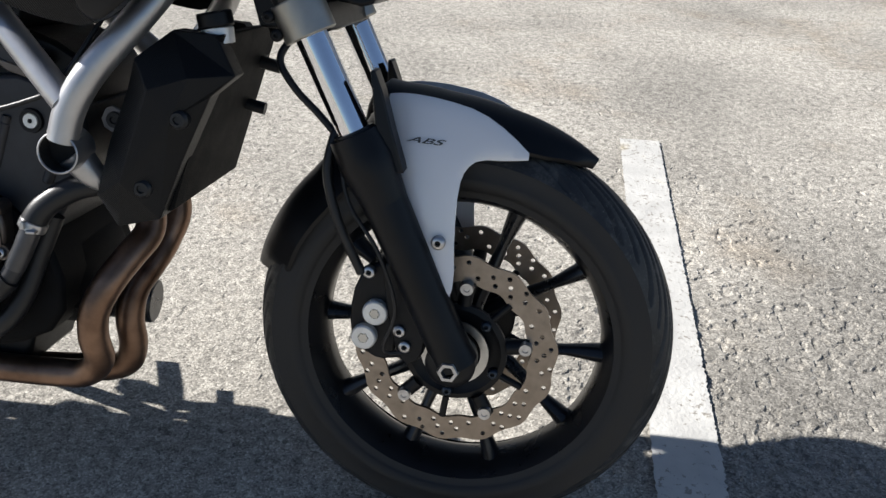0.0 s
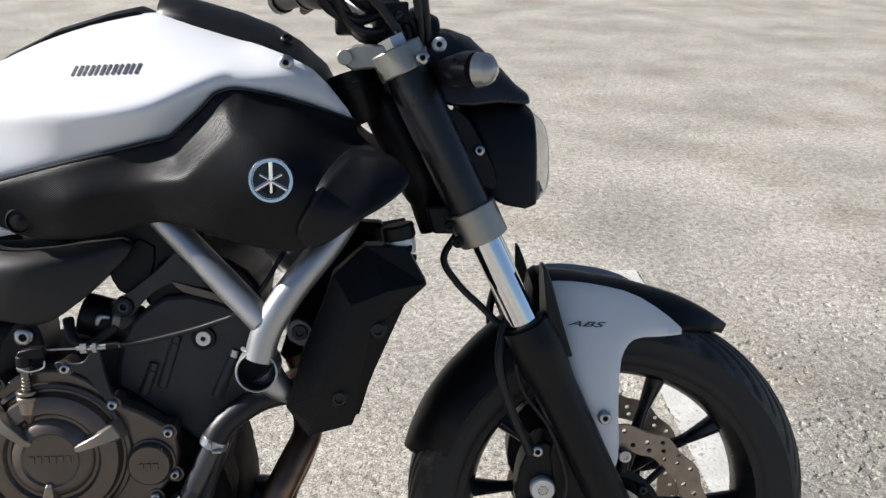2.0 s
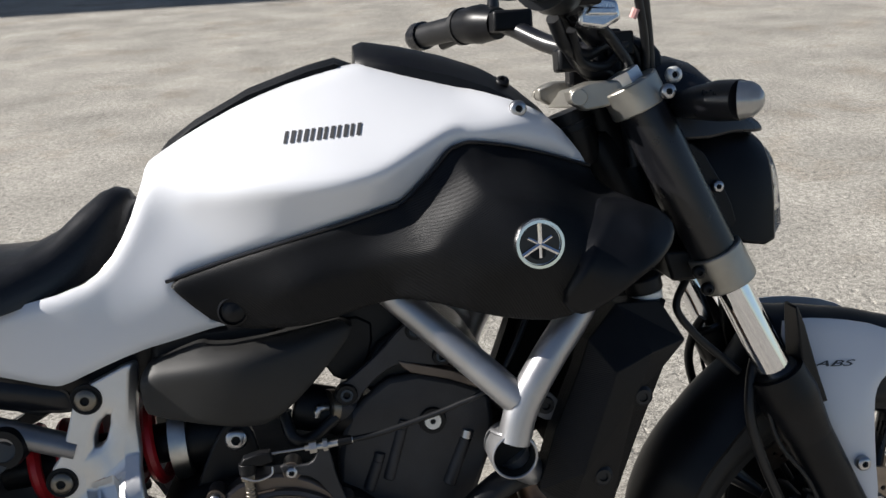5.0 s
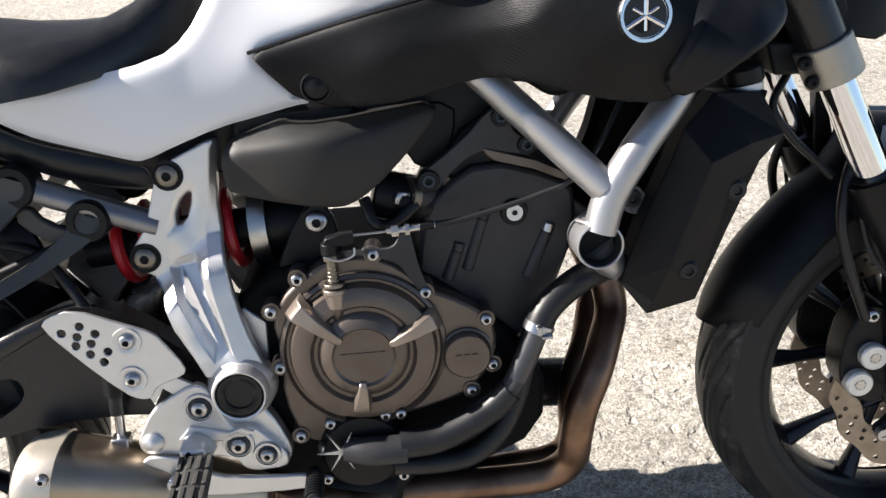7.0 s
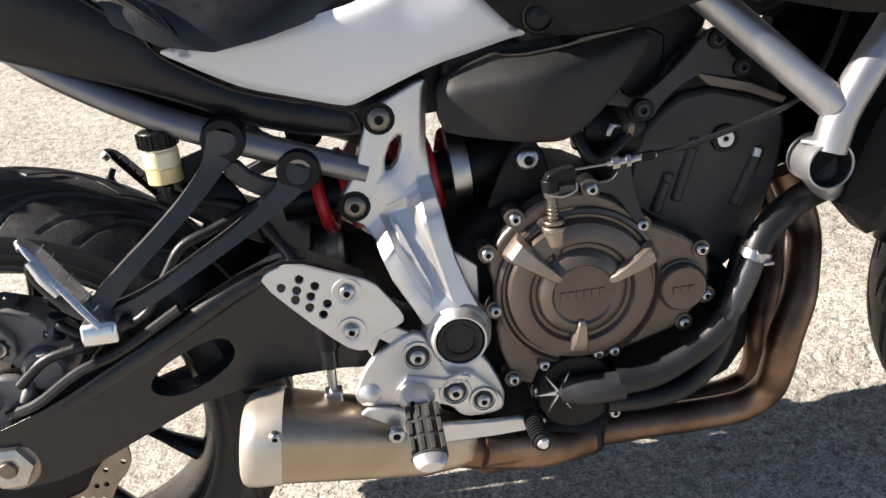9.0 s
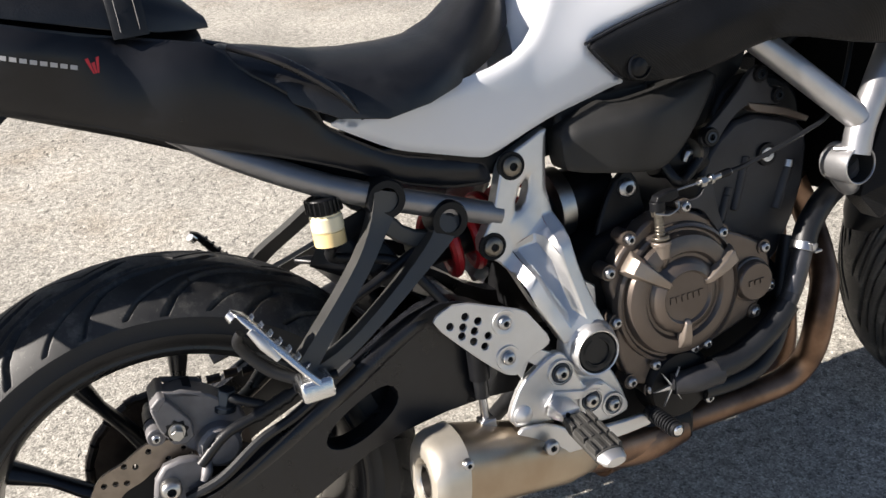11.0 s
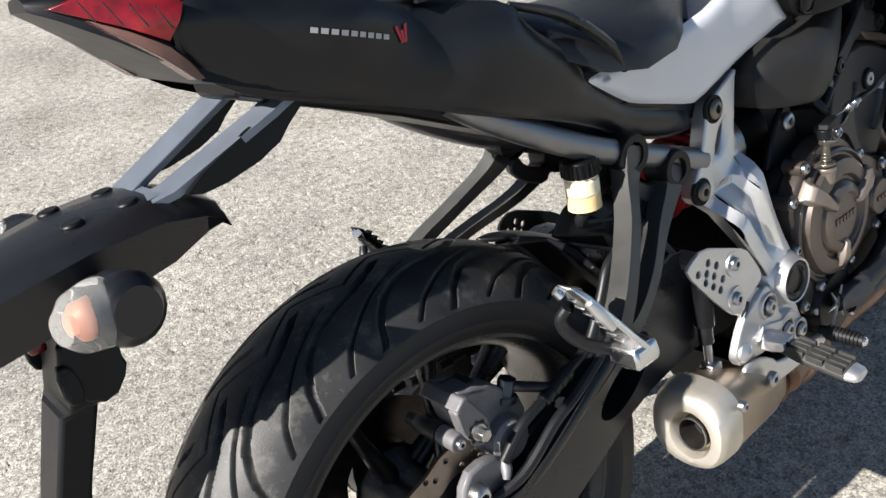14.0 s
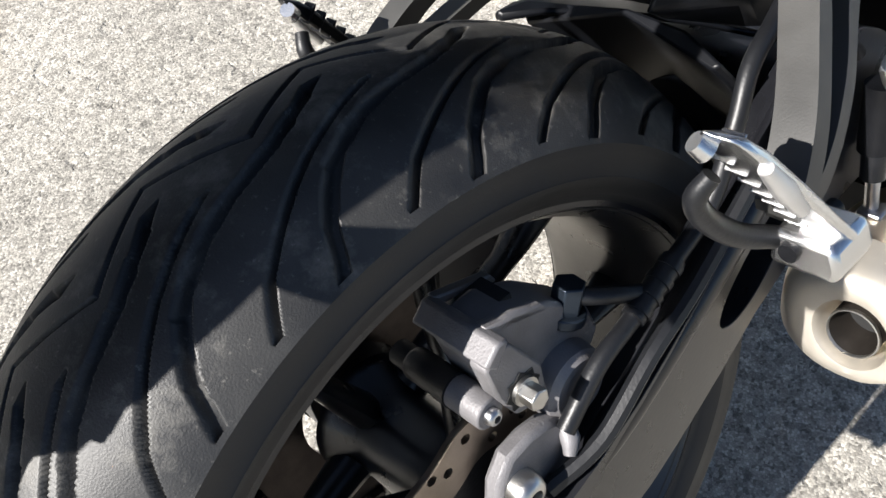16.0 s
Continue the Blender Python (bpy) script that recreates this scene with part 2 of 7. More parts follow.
    # an old oil-darkened bay patch beside the parking line
    off = n.new("ShaderNodeVectorMath")
    off.operation = "SUBTRACT"
    off.inputs[1].default_value = (1.95, 0.15, 0.0)
    sq = n.new("ShaderNodeVectorMath")
    sq.operation = "MULTIPLY"
    sq.inputs[1].default_value = (1.05, 1.25, 0.0)
    ln = n.new("ShaderNodeVectorMath")
    ln.operation = "LENGTH"
    l.new(co.outputs["Object"], off.inputs[0]), l.new(off.outputs[0], sq.inputs[0]), l.new(sq.outputs[0], ln.inputs[0])
    wob = n.new("ShaderNodeMath")
    wob.operation = "ADD"
    l.new(ln.outputs["Value"], wob.inputs[0]), l.new(st.outputs["Fac"], wob.inputs[1])
    pr = n.new("ShaderNodeMapRange")
    pr.inputs["From Min"].default_value, pr.inputs["From Max"].default_value = 1.1, 1.75
    pr.inputs["To Min"].default_value, pr.inputs["To Max"].default_value = 0.66, 1.0
    l.new(wob.outputs[0], pr.inputs["Value"])
    dk = n.new("ShaderNodeVectorMath")
    dk.operation = "SCALE"
    l.new(mix.outputs[2], dk.inputs[0]), l.new(pr.outputs["Result"], dk.inputs["Scale"])
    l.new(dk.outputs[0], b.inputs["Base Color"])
    hsum = n.new("ShaderNodeMath")
    hsum.operation = "MULTIPLY_ADD"
    hsum.inputs[1].default_value = 0.35
    l.new(v2.outputs["Distance"], hsum.inputs[0]), l.new(v.outputs["Distance"], hsum.inputs[2])
    u = n.new("ShaderNodeBump")
    u.invert = True
    u.inputs["Strength"].default_value, u.inputs["Distance"].default_value = 0.26, 0.002
    l.new(hsum.outputs[0], u.inputs["Height"]), l.new(u.outputs["Normal"], b.inputs["Normal"])
    b.inputs["Roughness"].default_value = 0.85
    return m


ASPHALT = asphalt()


def linepaint():
    """Road paint worn through to the stones, with yellow stains."""
    m = mat("worn_road_paint", (0.46, 0.455, 0.435), 0.7, 0, 0.10, 14, 0.8, 130, second=(0.52, 0.515, 0.49))
    n, l, p = nodes_of(m)
    src = p.inputs["Base Color"].links[0].from_socket
    co = n.new("ShaderNodeTexCoord")
    chips = n.new("ShaderNodeTexNoise")
    chips.inputs["Scale"].default_value, chips.inputs["Detail"].default_value, chips.inputs["Roughness"].default_value = 75, 4, 0.7
    broad = n.new("ShaderNodeTexNoise")
    broad.inputs["Scale"].default_value, broad.inputs["Detail"].default_value = 7, 3
    l.new(co.outputs["Object"], chips.inputs["Vector"]), l.new(co.outputs["Object"], broad.inputs["Vector"])
    add = n.new("ShaderNodeMath")
    add.operation = "MULTIPLY_ADD"
    add.inputs[1].default_value = 0.35
    l.new(broad.outputs["Fac"], add.inputs[0]), l.new(chips.outputs["Fac"], add.inputs[2])
    gone = n.new("ShaderNodeMapRange")
    gone.inputs["From Min"].default_value, gone.inputs["From Max"].default_value = 0.755, 0.80
    l.new(add.outputs[0], gone.inputs["Value"])
    wear = n.new("ShaderNodeMix")
    wear.data_type = "RGBA"
    wear.inputs[7].default_value = (0.26, 0.245, 0.22, 1)
    l.new(gone.outputs["Result"], wear.inputs[0]), l.new(src, wear.inputs[6])
    ys = n.new("ShaderNodeMapRange")
    ys.inputs["From Min"].default_value, ys.inputs["From Max"].default_value = 0.60, 0.72
    ys.inputs["To Max"].default_value = 0.55
    l.new(broad.outputs["Fac"], ys.inputs["Value"])
    stain = n.new("ShaderNodeMix")
    stain.data_type, stain.blend_type = "RGBA", "MULTIPLY"
    stain.inputs[7].default_value = (0.95, 0.80, 0.45, 1)
    l.new(ys.outputs["Result"], stain.inputs[0]), l.new(wear.outputs[2], stain.inputs[6])
    l.new(stain.outputs[2], p.inputs["Base Color"])
    return m


LINE = linepaint()


# ---- mesh helpers ----
def obj(name, bm, material, smooth=True, bevel=0.0):
    bmesh.ops.recalc_face_normals(bm, faces=bm.faces)
    me = bpy.data.meshes.new(name)
    bm.to_mesh(me)
    bm.free()
    me.materials.append(material)
    ob = new(name, me)
    if smooth:
        me.shade_smooth()
        me.set_sharp_from_angle(angle=radians(38))
    if bevel:
        mod = ob.modifiers.new("bevel", "BEVEL")
        mod.width, mod.segments, mod.limit_method, mod.angle_limit = bevel, 2, "ANGLE", radians(40)
        mod.harden_normals = False
    return ob


def part(name, bm, material, parent, label="", bevel=0.0, smooth=True):
    ob = obj(name, bm, material, smooth, bevel)
    ob.parent = parent
    if label:
        ob["label"] = label
    return ob


def chaikin(pts, n=1, closed=True):
    for _ in range(n):
        out = []
        m = len(pts)
        for i in range(m if closed else m - 1):
            a, b = pts[i], pts[(i + 1) % m]
            out.append(tuple(p * 0.75 + q * 0.25 for p, q in zip(a, b)))
            out.append(tuple(p * 0.25 + q * 0.75 for p, q in zip(a, b)))
        pts = out if closed else [pts[0]] + out[1:-1] + [pts[-1]]
    return pts


def relief(*anchors):
    """A smooth depth over the side view, through a few design points (x, z, outward distance)."""
    a = np.array(anchors, float)
    p, h = a[:, :2], a[:, 2]
    n = len(a)

    def ker(r2):
        return np.where(r2 > 1e-12, r2 * np.log(np.maximum(r2, 1e-12)), 0)
    k = np.zeros((n + 3, n + 3))
    k[:n, :n] = ker(((p[:, None] - p[None]) ** 2).sum(-1)) + 1e-5 * np.eye(n)
    k[:n, n:] = np.c_[np.ones(n), p]
    k[n:, :n] = k[:n, n:].T
    w = np.linalg.solve(k, np.r_[h, 0, 0, 0])

    def f(x, z):
        r2 = ((p - np.array([x, z])) ** 2).sum(-1)
        return float(ker(r2) @ w[:n] + w[n] + w[n + 1] * x + w[n + 2] * z)
    return f


def inside(poly):
    """Signed distance to a closed outline of the side view, positive inside."""
    a = np.array(poly, float)
    c = np.roll(a, -1, 0)
    d = c - a
    dd = np.maximum((d ** 2).sum(1), 1e-12)

    def f(x, z):
        p = np.array([x, z])
        t = np.clip(((p - a) * d).sum(1) / dd, 0, 1)
        r = np.sqrt((((a + t[:, None] * d) - p) ** 2).sum(1).min())
        up = (a[:, 1] > z) != (c[:, 1] > z)
        with np.errstate(divide="ignore", invalid="ignore"):
            xs = a[:, 0] + (z - a[:, 1]) / np.where(d[:, 1] == 0, 1e-12, d[:, 1]) * d[:, 0]
        return r if (up & (x < xs)).sum() % 2 else -r
    return f


def ring(x, z, r, n=12):
    return [(x + r * math.cos(2 * math.pi * k / n), z + r * math.sin(2 * math.pi * k / n)) for k in range(n)]


def sheet(pts, holes=()):
    """A flat face in the side view, with holes cut through it."""
    bm = bmesh.new()
    loops = [[bm.verts.new((x, 0, z)) for x, z in h] for h in (pts, *holes)]
    if not holes:
        bm.faces.new(loops[0])
        return bm
    for lo in loops:
        for i in range(len(lo)):
            bm.edges.new((lo[i], lo[(i + 1) % len(lo)]))
    bmesh.ops.triangle_fill(bm, use_beauty=True, use_dissolve=False, edges=bm.edges[:], normal=(0, -1, 0))
    return bm


def skin(outline, depth, thick=0.004, step=0.02, side=-1, soft=1, holes=(), roll=None):
    """A curved panel: the outline in the side view (x, z), bulged to depth(x, z) off the middle plane. roll: how far and over what width its rim turns in."""
    if not callable(depth):
        d0 = depth
        depth = lambda x, z: d0
    pts = chaikin(outline, soft)
    bm = sheet(pts, holes)
    rim_of = inside(pts) if roll else None
    if step:
        for axis, lo, hi in ((0, min(p[0] for p in pts), max(p[0] for p in pts)), (2, min(p[1] for p in pts), max(p[1] for p in pts))):
            c = lo + step
            while c < hi - 1e-4:
                co, no = [0, 0, 0], [0, 0, 0]
                co[axis], no[axis] = c, 1
                bmesh.ops.bisect_plane(bm, geom=bm.verts[:] + bm.edges[:] + bm.faces[:], plane_co=co, plane_no=no, dist=1e-5)
                c += step
    made = bmesh.ops.extrude_face_region(bm, geom=bm.faces[:], use_keep_orig=True)
    inner = {g for g in made["geom"] if isinstance(g, bmesh.types.BMVert)}
    for v in bm.verts:
        x, z = v.co.x, v.co.z
        d = depth(x, z) - (thick if v in inner else 0)
        if roll and v not in inner:
            d -= roll[0] * (1 - min(1.0, max(0.0, rim_of(x, z)) / roll[1])) ** 2
        v.co.y = side * d
    return bm


def slab(outline, y0, y1, soft=0, holes=()):
    """A flat plate between y0 and y1."""
    bm = sheet(chaikin(outline, soft) if soft else outline, holes)
    for v in bm.verts:
        v.co.y = y0
    made = bmesh.ops.extrude_face_region(bm, geom=bm.faces[:], use_keep_orig=True)
    for v in made["geom"]:
        if isinstance(v, bmesh.types.BMVert):
            v.co.y = y1
    return bm


def strip(pts, widths):
    """The outline of a bar of changing width along a line of the side view."""
    left, right = [], []
    for i, (x, z) in enumerate(pts):
        a, c = pts[max(i - 1, 0)], pts[min(i + 1, len(pts) - 1)]
        dx, dz = c[0] - a[0], c[1] - a[1]
        n = math.hypot(dx, dz)
        ox, oz = -dz / n * widths[i], dx / n * widths[i]
        left.append((x + ox, z + oz)), right.append((x - ox, z - oz))
    return left + right[::-1]


def spline(pts, per=6):
    """Catmull-Rom through the points."""
    p = [Vector(q) for q in pts]
    if len(p) < 3:
        return p
    p = [p[0] * 2 - p[1]] + p + [p[-1] * 2 - p[-2]]
    out = []
    for i in range(1, len(p) - 2):
        a, b, c, d = p[i - 1:i + 3]
        for k in range(per):
            t = k / per
            out.append(0.5 * (2 * b + (c - a) * t + (2 * a - 5 * b + 4 * c - d) * t * t + (3 * b - a - 3 * c + d) * t ** 3))
    return out + [p[-2]]


def tube(pts, r, n=12, per=6, bm=None, flat=1.0, up=None):
    """A round bar along a smooth line. r: one radius, or one at each given point. flat: the section's second half-axis over the first."""
    bm = bm or bmesh.new()
    line = spline(pts, per) if per > 1 else [Vector(q) for q in pts]
    rs = [r] * len(line) if not isinstance(r, (list, tuple)) else list(np.interp(np.linspace(0, len(r) - 1, len(line)), range(len(r)), r))
    t0 = (line[1] - line[0]).normalized()
    u = Vector(up) if up else (Vector((0, 1, 0)) if abs(t0.y) < 0.8 else Vector((0, 0, 1)))
    rings = []
    for i, p in enumerate(line):
        t = (line[min(i + 1, len(line) - 1)] - line[max(i - 1, 0)]).normalized()
        u = (u - t * u.dot(t)).normalized()
        w = t.cross(u)
        rings.append([bm.verts.new(p + (u * math.cos(a) + w * math.sin(a) * flat) * rs[i]) for a in (2 * math.pi * k / n for k in range(n))])
    for a, b in zip(rings, rings[1:]):
        for k in range(n):
            bm.faces.new((a[k], a[(k + 1) % n], b[(k + 1) % n], b[k]))
    bm.faces.new(rings[0]), bm.faces.new(rings[-1])
    return bm


def rod(p, q, r, n=16, bm=None, r2=None):
    return tube([p, q], [r, r2 if r2 is not None else r], n, 1, bm)


def turn_y(profile, cx, cz, segs=64, bm=None, closed=False, a0=0.0, a1=360.0):
    """Turns a profile of (radius, y) about the line parallel to y through (cx, cz)."""
    bm = bm or bmesh.new()
    full = abs(a1 - a0) >= 359.9
    cnt = segs if full else segs + 1
    rings = []
    for i in range(cnt):
        a = radians(a0 + (a1 - a0) * i / segs)
        rings.append([bm.verts.new((cx + r * math.cos(a), y, cz + r * math.sin(a))) for r, y in profile])
    m = len(profile)
    for i in range(segs):
        p, q = rings[i], rings[(i + 1) % cnt]
        for k in range(m if closed else m - 1):
            k2 = (k + 1) % m
            bm.faces.new((p[k], p[k2], q[k2], q[k]))
    return bm


def loft(sections, bm=None, caps=True):
    bm = bm or bmesh.new()
    rings = [[bm.verts.new(p) for p in s] for s in sections]
    n = len(rings[0])
    for a, b in zip(rings, rings[1:]):
        for k in range(n):
            bm.faces.new((a[k], a[(k + 1) % n], b[(k + 1) % n], b[k]))
    if caps:
        bm.faces.new(rings[0]), bm.faces.new(rings[-1])
    return bm


def arch(x, half, ztop, zlow, p=2.4, n=14, drop=0.0):
    """A closed arched section across the machine at x: super-elliptic top, flat underside."""
    pts = []
    for i in range(n + 1):
        a = math.pi * i / n
        c, s = math.cos(a), math.sin(a)
        pts.append((x, half * math.copysign(abs(c) ** (2 / p), c), zlow + (ztop - zlow) * abs(s) ** (2 / p)))
    return pts


def box(x0, x1, y0, y1, z0, z1, bm=None):
    bm = bm or bmesh.new()
    return loft([[(x, y0, z0), (x, y1, z0), (x, y1, z1), (x, y0, z1)] for x in (x0, x1)], bm)


# ---- ground and surroundings ----
def lattice(rng, step, x, y):
    """Smooth random values on a lattice of that step."""
    n = 512
    v = rng.random((n, n))
    u, w = x / step, y / step
    i, k = np.floor(u).astype(int), np.floor(w).astype(int)
    f, g = u - i, w - k
    f, g = f * f * (3 - 2 * f), g * g * (3 - 2 * g)
    i, k, i1, k1 = i % n, k % n, (i + 1) % n, (k + 1) % n
    return (v[i, k] * (1 - f) + v[i1, k] * f) * (1 - g) + (v[i, k1] * (1 - f) + v[i1, k1] * f) * g


def spread(lo, hi, step, reach, grow=1.22):
    """Even steps from lo to hi, and ever longer ones out to the horizon."""
    out = list(np.arange(lo, hi, step))
    d, a, c = step, lo, out[-1]
    while d < reach:
        d *= grow
        a, c = a - d, c + d
        out = [a] + out + [c]
    return np.array(out)


def paving():
    """One sheet of ground with real lumps and pits of chipped stone near the machine."""
    rng = np.random.default_rng(11)
    gx, gy = np.meshgrid(spread(-1.75, 2.15, 0.0041, 90), spread(-0.45, 2.35, 0.0042, 90), indexing="ij")
    x, y = gx.ravel(), gy.ravel()
    near = np.clip((2.6 - np.maximum(np.abs(x - 0.2), np.abs(y - 0.95) * 1.35)) / 0.6, 0, 1)
    wx, wy = x + 0.006 * lattice(rng, 0.013, x, y), y + 0.006 * lattice(rng, 0.013, x, y)
    chip = lattice(rng, 0.0125, wx, wy)
    coarse = lattice(rng, 0.031, wx, wy)
    field = lattice(rng, 0.17, x, y)
    worn = np.clip((x - 0.25) / 0.9, 0, 1) * np.clip((1.5 - y) / 0.8, 0, 1)
    pit = np.clip((chip * 0.60 + coarse * 0.40 - 0.755 + 0.125 * worn + 0.20 * (field - 0.5)) / 0.12, 0, 1)
    h = (0.0004 + 0.0002 * worn) * (chip - 0.5) + 0.0004 * (coarse - 0.5) + (0.00055 + 0.00015 * worn) * (rng.random(len(x)) - 0.5) - (0.0020 + 0.0016 * worn) * pit
    z = (h - 0.0006) * near
    x = x + 0.0028 * near * (rng.random(len(x)) - 0.5)
    y = y + 0.0028 * near * (rng.random(len(x)) - 0.5)
    me = bpy.data.meshes.new("ground")
    m, n = gx.shape
    i, k = np.meshgrid(np.arange(m - 1), np.arange(n - 1), indexing="ij")
    q = np.stack([i * n + k, (i + 1) * n + k, (i + 1) * n + k + 1, i * n + k + 1], -1).reshape(-1)
    me.vertices.add(m * n)
    me.vertices.foreach_set("co", np.stack([x, y, z], -1).astype(np.float32).ravel())
    me.loops.add(len(q))
    me.loops.foreach_set("vertex_index", q.astype(np.int32))
    me.polygons.add(len(q) // 4)
    me.polygons.foreach_set("loop_start", np.arange(0, len(q), 4, dtype=np.int32))
    me.polygons.foreach_set("loop_total", np.full(len(q) // 4, 4, dtype=np.int32))
    me.update(calc_edges=True)
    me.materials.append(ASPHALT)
    me.shade_flat()
    return me


ground = tagged(new("ground", paving()), "worn light grey asphalt of a sunny car park", "ground", kind="structure")
bm = bmesh.new()
rng = random.Random(5)
NL = 420
rows = []
for k in range(NL + 1):
    f = k / NL
    y = 1.452 + (-0.6 - 1.452) * f
    rows.append([bm.verts.new((xa + (xb - xa) * f + rng.gauss(0, 0.0012), y + rng.gauss(0, 0.001) * (k in (0, NL)), 0.004)) for xa, xb in ((1.068, 1.004), (1.182, 1.118))])
for p, q in zip(rows, rows[1:]):
    bm.faces.new((p[0], p[1], q[1], q[0]))
tagged(obj("road_marking", bm, LINE), "worn white painted parking line on asphalt", "road marking", kind="structure")

# ---- motorcycle ----
bike = new("motorcycle")
tagged(bike, "white and matt black naked motorcycle leaning on its side stand", "motorcycle")
LEAN = 13.0
bike.matrix_world = pose(0, 0, 0, -LEAN, 0, 0)


def P(name, bm, material, label="", bevel=0.0, parent=None, smooth=True):
    return part(name, bm, material, parent or bike, label, bevel, smooth)


def flip(bm):
    """Mirrors to the left side."""
    for v in bm.verts:
        v.co.y = -v.co.y
    return bm


BOLTS = {}


def bolt(x, y, z, r=0.008, side=-1, parent=None, material=None, h=0.006, axis=None):
    """A socket-head bolt that faces outward."""
    key = (r, h, side, (material or BOLT).name)
    if key not in BOLTS:
        b = turn_y([(0.0, -h * 0.5), (r * 0.38, -h * 0.5), (r * 0.43, -h), (r * 0.66, -h * 0.97), (r * 0.88, -h * 0.80), (r, -h * 0.50), (r, 0.003)], 0, 0, 14)
        bmesh.ops.remove_doubles(b, verts=b.verts, dist=1e-6)
        if side > 0:
            flip(b)
        ob = obj("bolt", b, material or BOLT)
        # socket shade is coloured in: the inner faces take the hole black
        ob.data.materials.append(HOLE)
        for f in ob.data.polygons:
            if math.hypot(f.center.x, f.center.z) < r * 0.34:
                f.material_index = 1
        BOLTS[key] = ob.data
    else:
        ob = new("bolt", BOLTS[key])
    ob.parent = parent or bike
    ob.location = (x, y, z)
    if axis:
        ob.rotation_euler = Vector((0, -1, 0)).rotation_difference(Vector(axis)).to_euler()
    return ob

# wheels
FX, FZ, RX, RZ = 0.700, 0.285, -0.700, 0.3125


def tyre(name, cx, cz, radius, half, rim_r, parent, pattern, segs, rows, label):
    """Tyre with its tread grooves sunk into the rubber. pattern(s, w): groove depth 0..1 at turns s and half-widths w."""
    crown = half * 1.25
    u = np.linspace(-1, 1, rows + 1)
    y = u * half
    r = radius - (crown - np.sqrt(crown ** 2 - y ** 2)) * (1.12 if half > 0.07 else 1.05)
    r_end = float(r[0])
    ang = np.arange(segs) * 2 * math.pi / segs
    d = pattern((ang / (2 * math.pi))[None, :], u[:, None])
    rr = r[:, None] - 0.0075 * d
    yy = np.repeat(y[:, None], segs, 1)

    def strip_mesh(rr, yy, material, nm):
        m, n = rr.shape
        t = np.arange(n) * 2 * math.pi / n
        v = np.stack([cx + rr * np.cos(t), yy, cz + rr * np.sin(t)], -1).reshape(-1, 3)
        i, j = np.meshgrid(np.arange(m - 1), np.arange(n), indexing="ij")
        j2 = (j + 1) % n
        f = np.stack([i * n + j, i * n + j2, (i + 1) * n + j2, (i + 1) * n + j], -1).reshape(-1, 4)
        me = bpy.data.meshes.new(nm)
        me.from_pydata(v.tolist(), [], f.tolist())
        me.materials.append(material)
        me.shade_smooth()
        me.set_sharp_from_angle(angle=radians(60))
        ob = new(nm, me)
        ob.parent = parent
        return ob

    ob = strip_mesh(rr, yy, RUBBER, name)
    ob["label"] = label
    for sd in (-1, 1):
        prof = [(rim_r - 0.004, 0.86), (rim_r + 0.004, 0.90), (rim_r + 0.008, 0.93), (rim_r + 0.0085, 0.945), (rim_r + (r_end - rim_r) * 0.5, 0.998), (rim_r + (r_end - rim_r) * 0.52, 0.990), (rim_r + (r_end - rim_r) * 0.86, 1.004), (r_end, 1.0)]
        strip_mesh(np.array([[p[0]] * 128 for p in prof]), np.array([[sd * p[1] * half] * 128 for p in prof]), WALLR, "tyre_sidewall")
    return ob


def groove(x, width, edge):
    return np.clip((width + edge - np.abs(x)) / edge, 0, 1)


def family(deg, a, start, period, reach, turn, half, radius):
    """Distance in metres from the nearest of a family of swept grooves: turn gives the degrees run at each half-width in reach."""
    run = np.interp(a, reach, turn)
    slope = (np.interp(a + 0.01, reach, turn) - np.interp(a - 0.01, reach, turn)) / 0.02
    q = (deg - start - run) / period
    arc = (q - np.round(q)) * np.radians(period) * radius
    return arc / np.hypot(1, radius * np.radians(slope) / half)


def rear_tread(s, w):
    """Long curved grooves, a broad and a narrow one in turn, that sweep from a zigzag centre line to the shoulders."""
    deg, a = s * 360, np.abs(w)
    start = np.where(w < 0, 88.3, 97.8)
    period = 360 / 19
    broad = family(deg, a, start, period, [0.06, 0.19, 0.30, 0.36, 0.43, 0.50, 0.60, 0.70, 0.80, 0.90, 1.0], [0, 3, 7, 10.5, 16, 20, 24, 26.5, 28.7, 30.2, 32], 0.088, 0.30)
    thin = family(deg, a, start - 3.5, period, [0.28, 0.38, 0.50, 0.60, 0.70, 0.80, 0.90, 1.0], [0, 4.8, 10, 13.8, 17.4, 21, 23.5, 26], 0.088, 0.30)
    d = groove(broad, 0.0019, 0.0020) * ((a > 0.07) & (a < 0.97))
    d = np.maximum(d, groove(thin, 0.0007, 0.0015) * ((a > 0.28) & (a < 0.95)))
    tri = ((deg - 97.1) / period) % 1.0
    zig = -0.19 + 0.31 * np.where(tri < 0.5, tri * 2, 2 - tri * 2)
    return np.maximum(d, 0.7 * groove((w - zig) * 0.088 * 0.9, 0.0006, 0.0010))


def front_tread(s, w):
    """Slanted grooves of the front tyre, broad ones with narrow ones between."""
    deg, a = s * 360, np.abs(w)
    start = np.where(w < 0, 0.0, 10.0)
    reach, turn = [0.08, 0.3, 0.5, 0.7, 0.85, 1.0], [0, -9, -20, -30, -36, -41]
    d = groove(family(deg, a, start, 20, reach, turn, 0.060, 0.285), 0.0019, 0.0012) * ((a > 0.10) & (a < 0.94))
    return np.maximum(d, groove(family(deg, a, start + 10, 20, reach, turn, 0.060, 0.285), 0.0010, 0.0010) * ((a > 0.30) & (a < 0.88)))


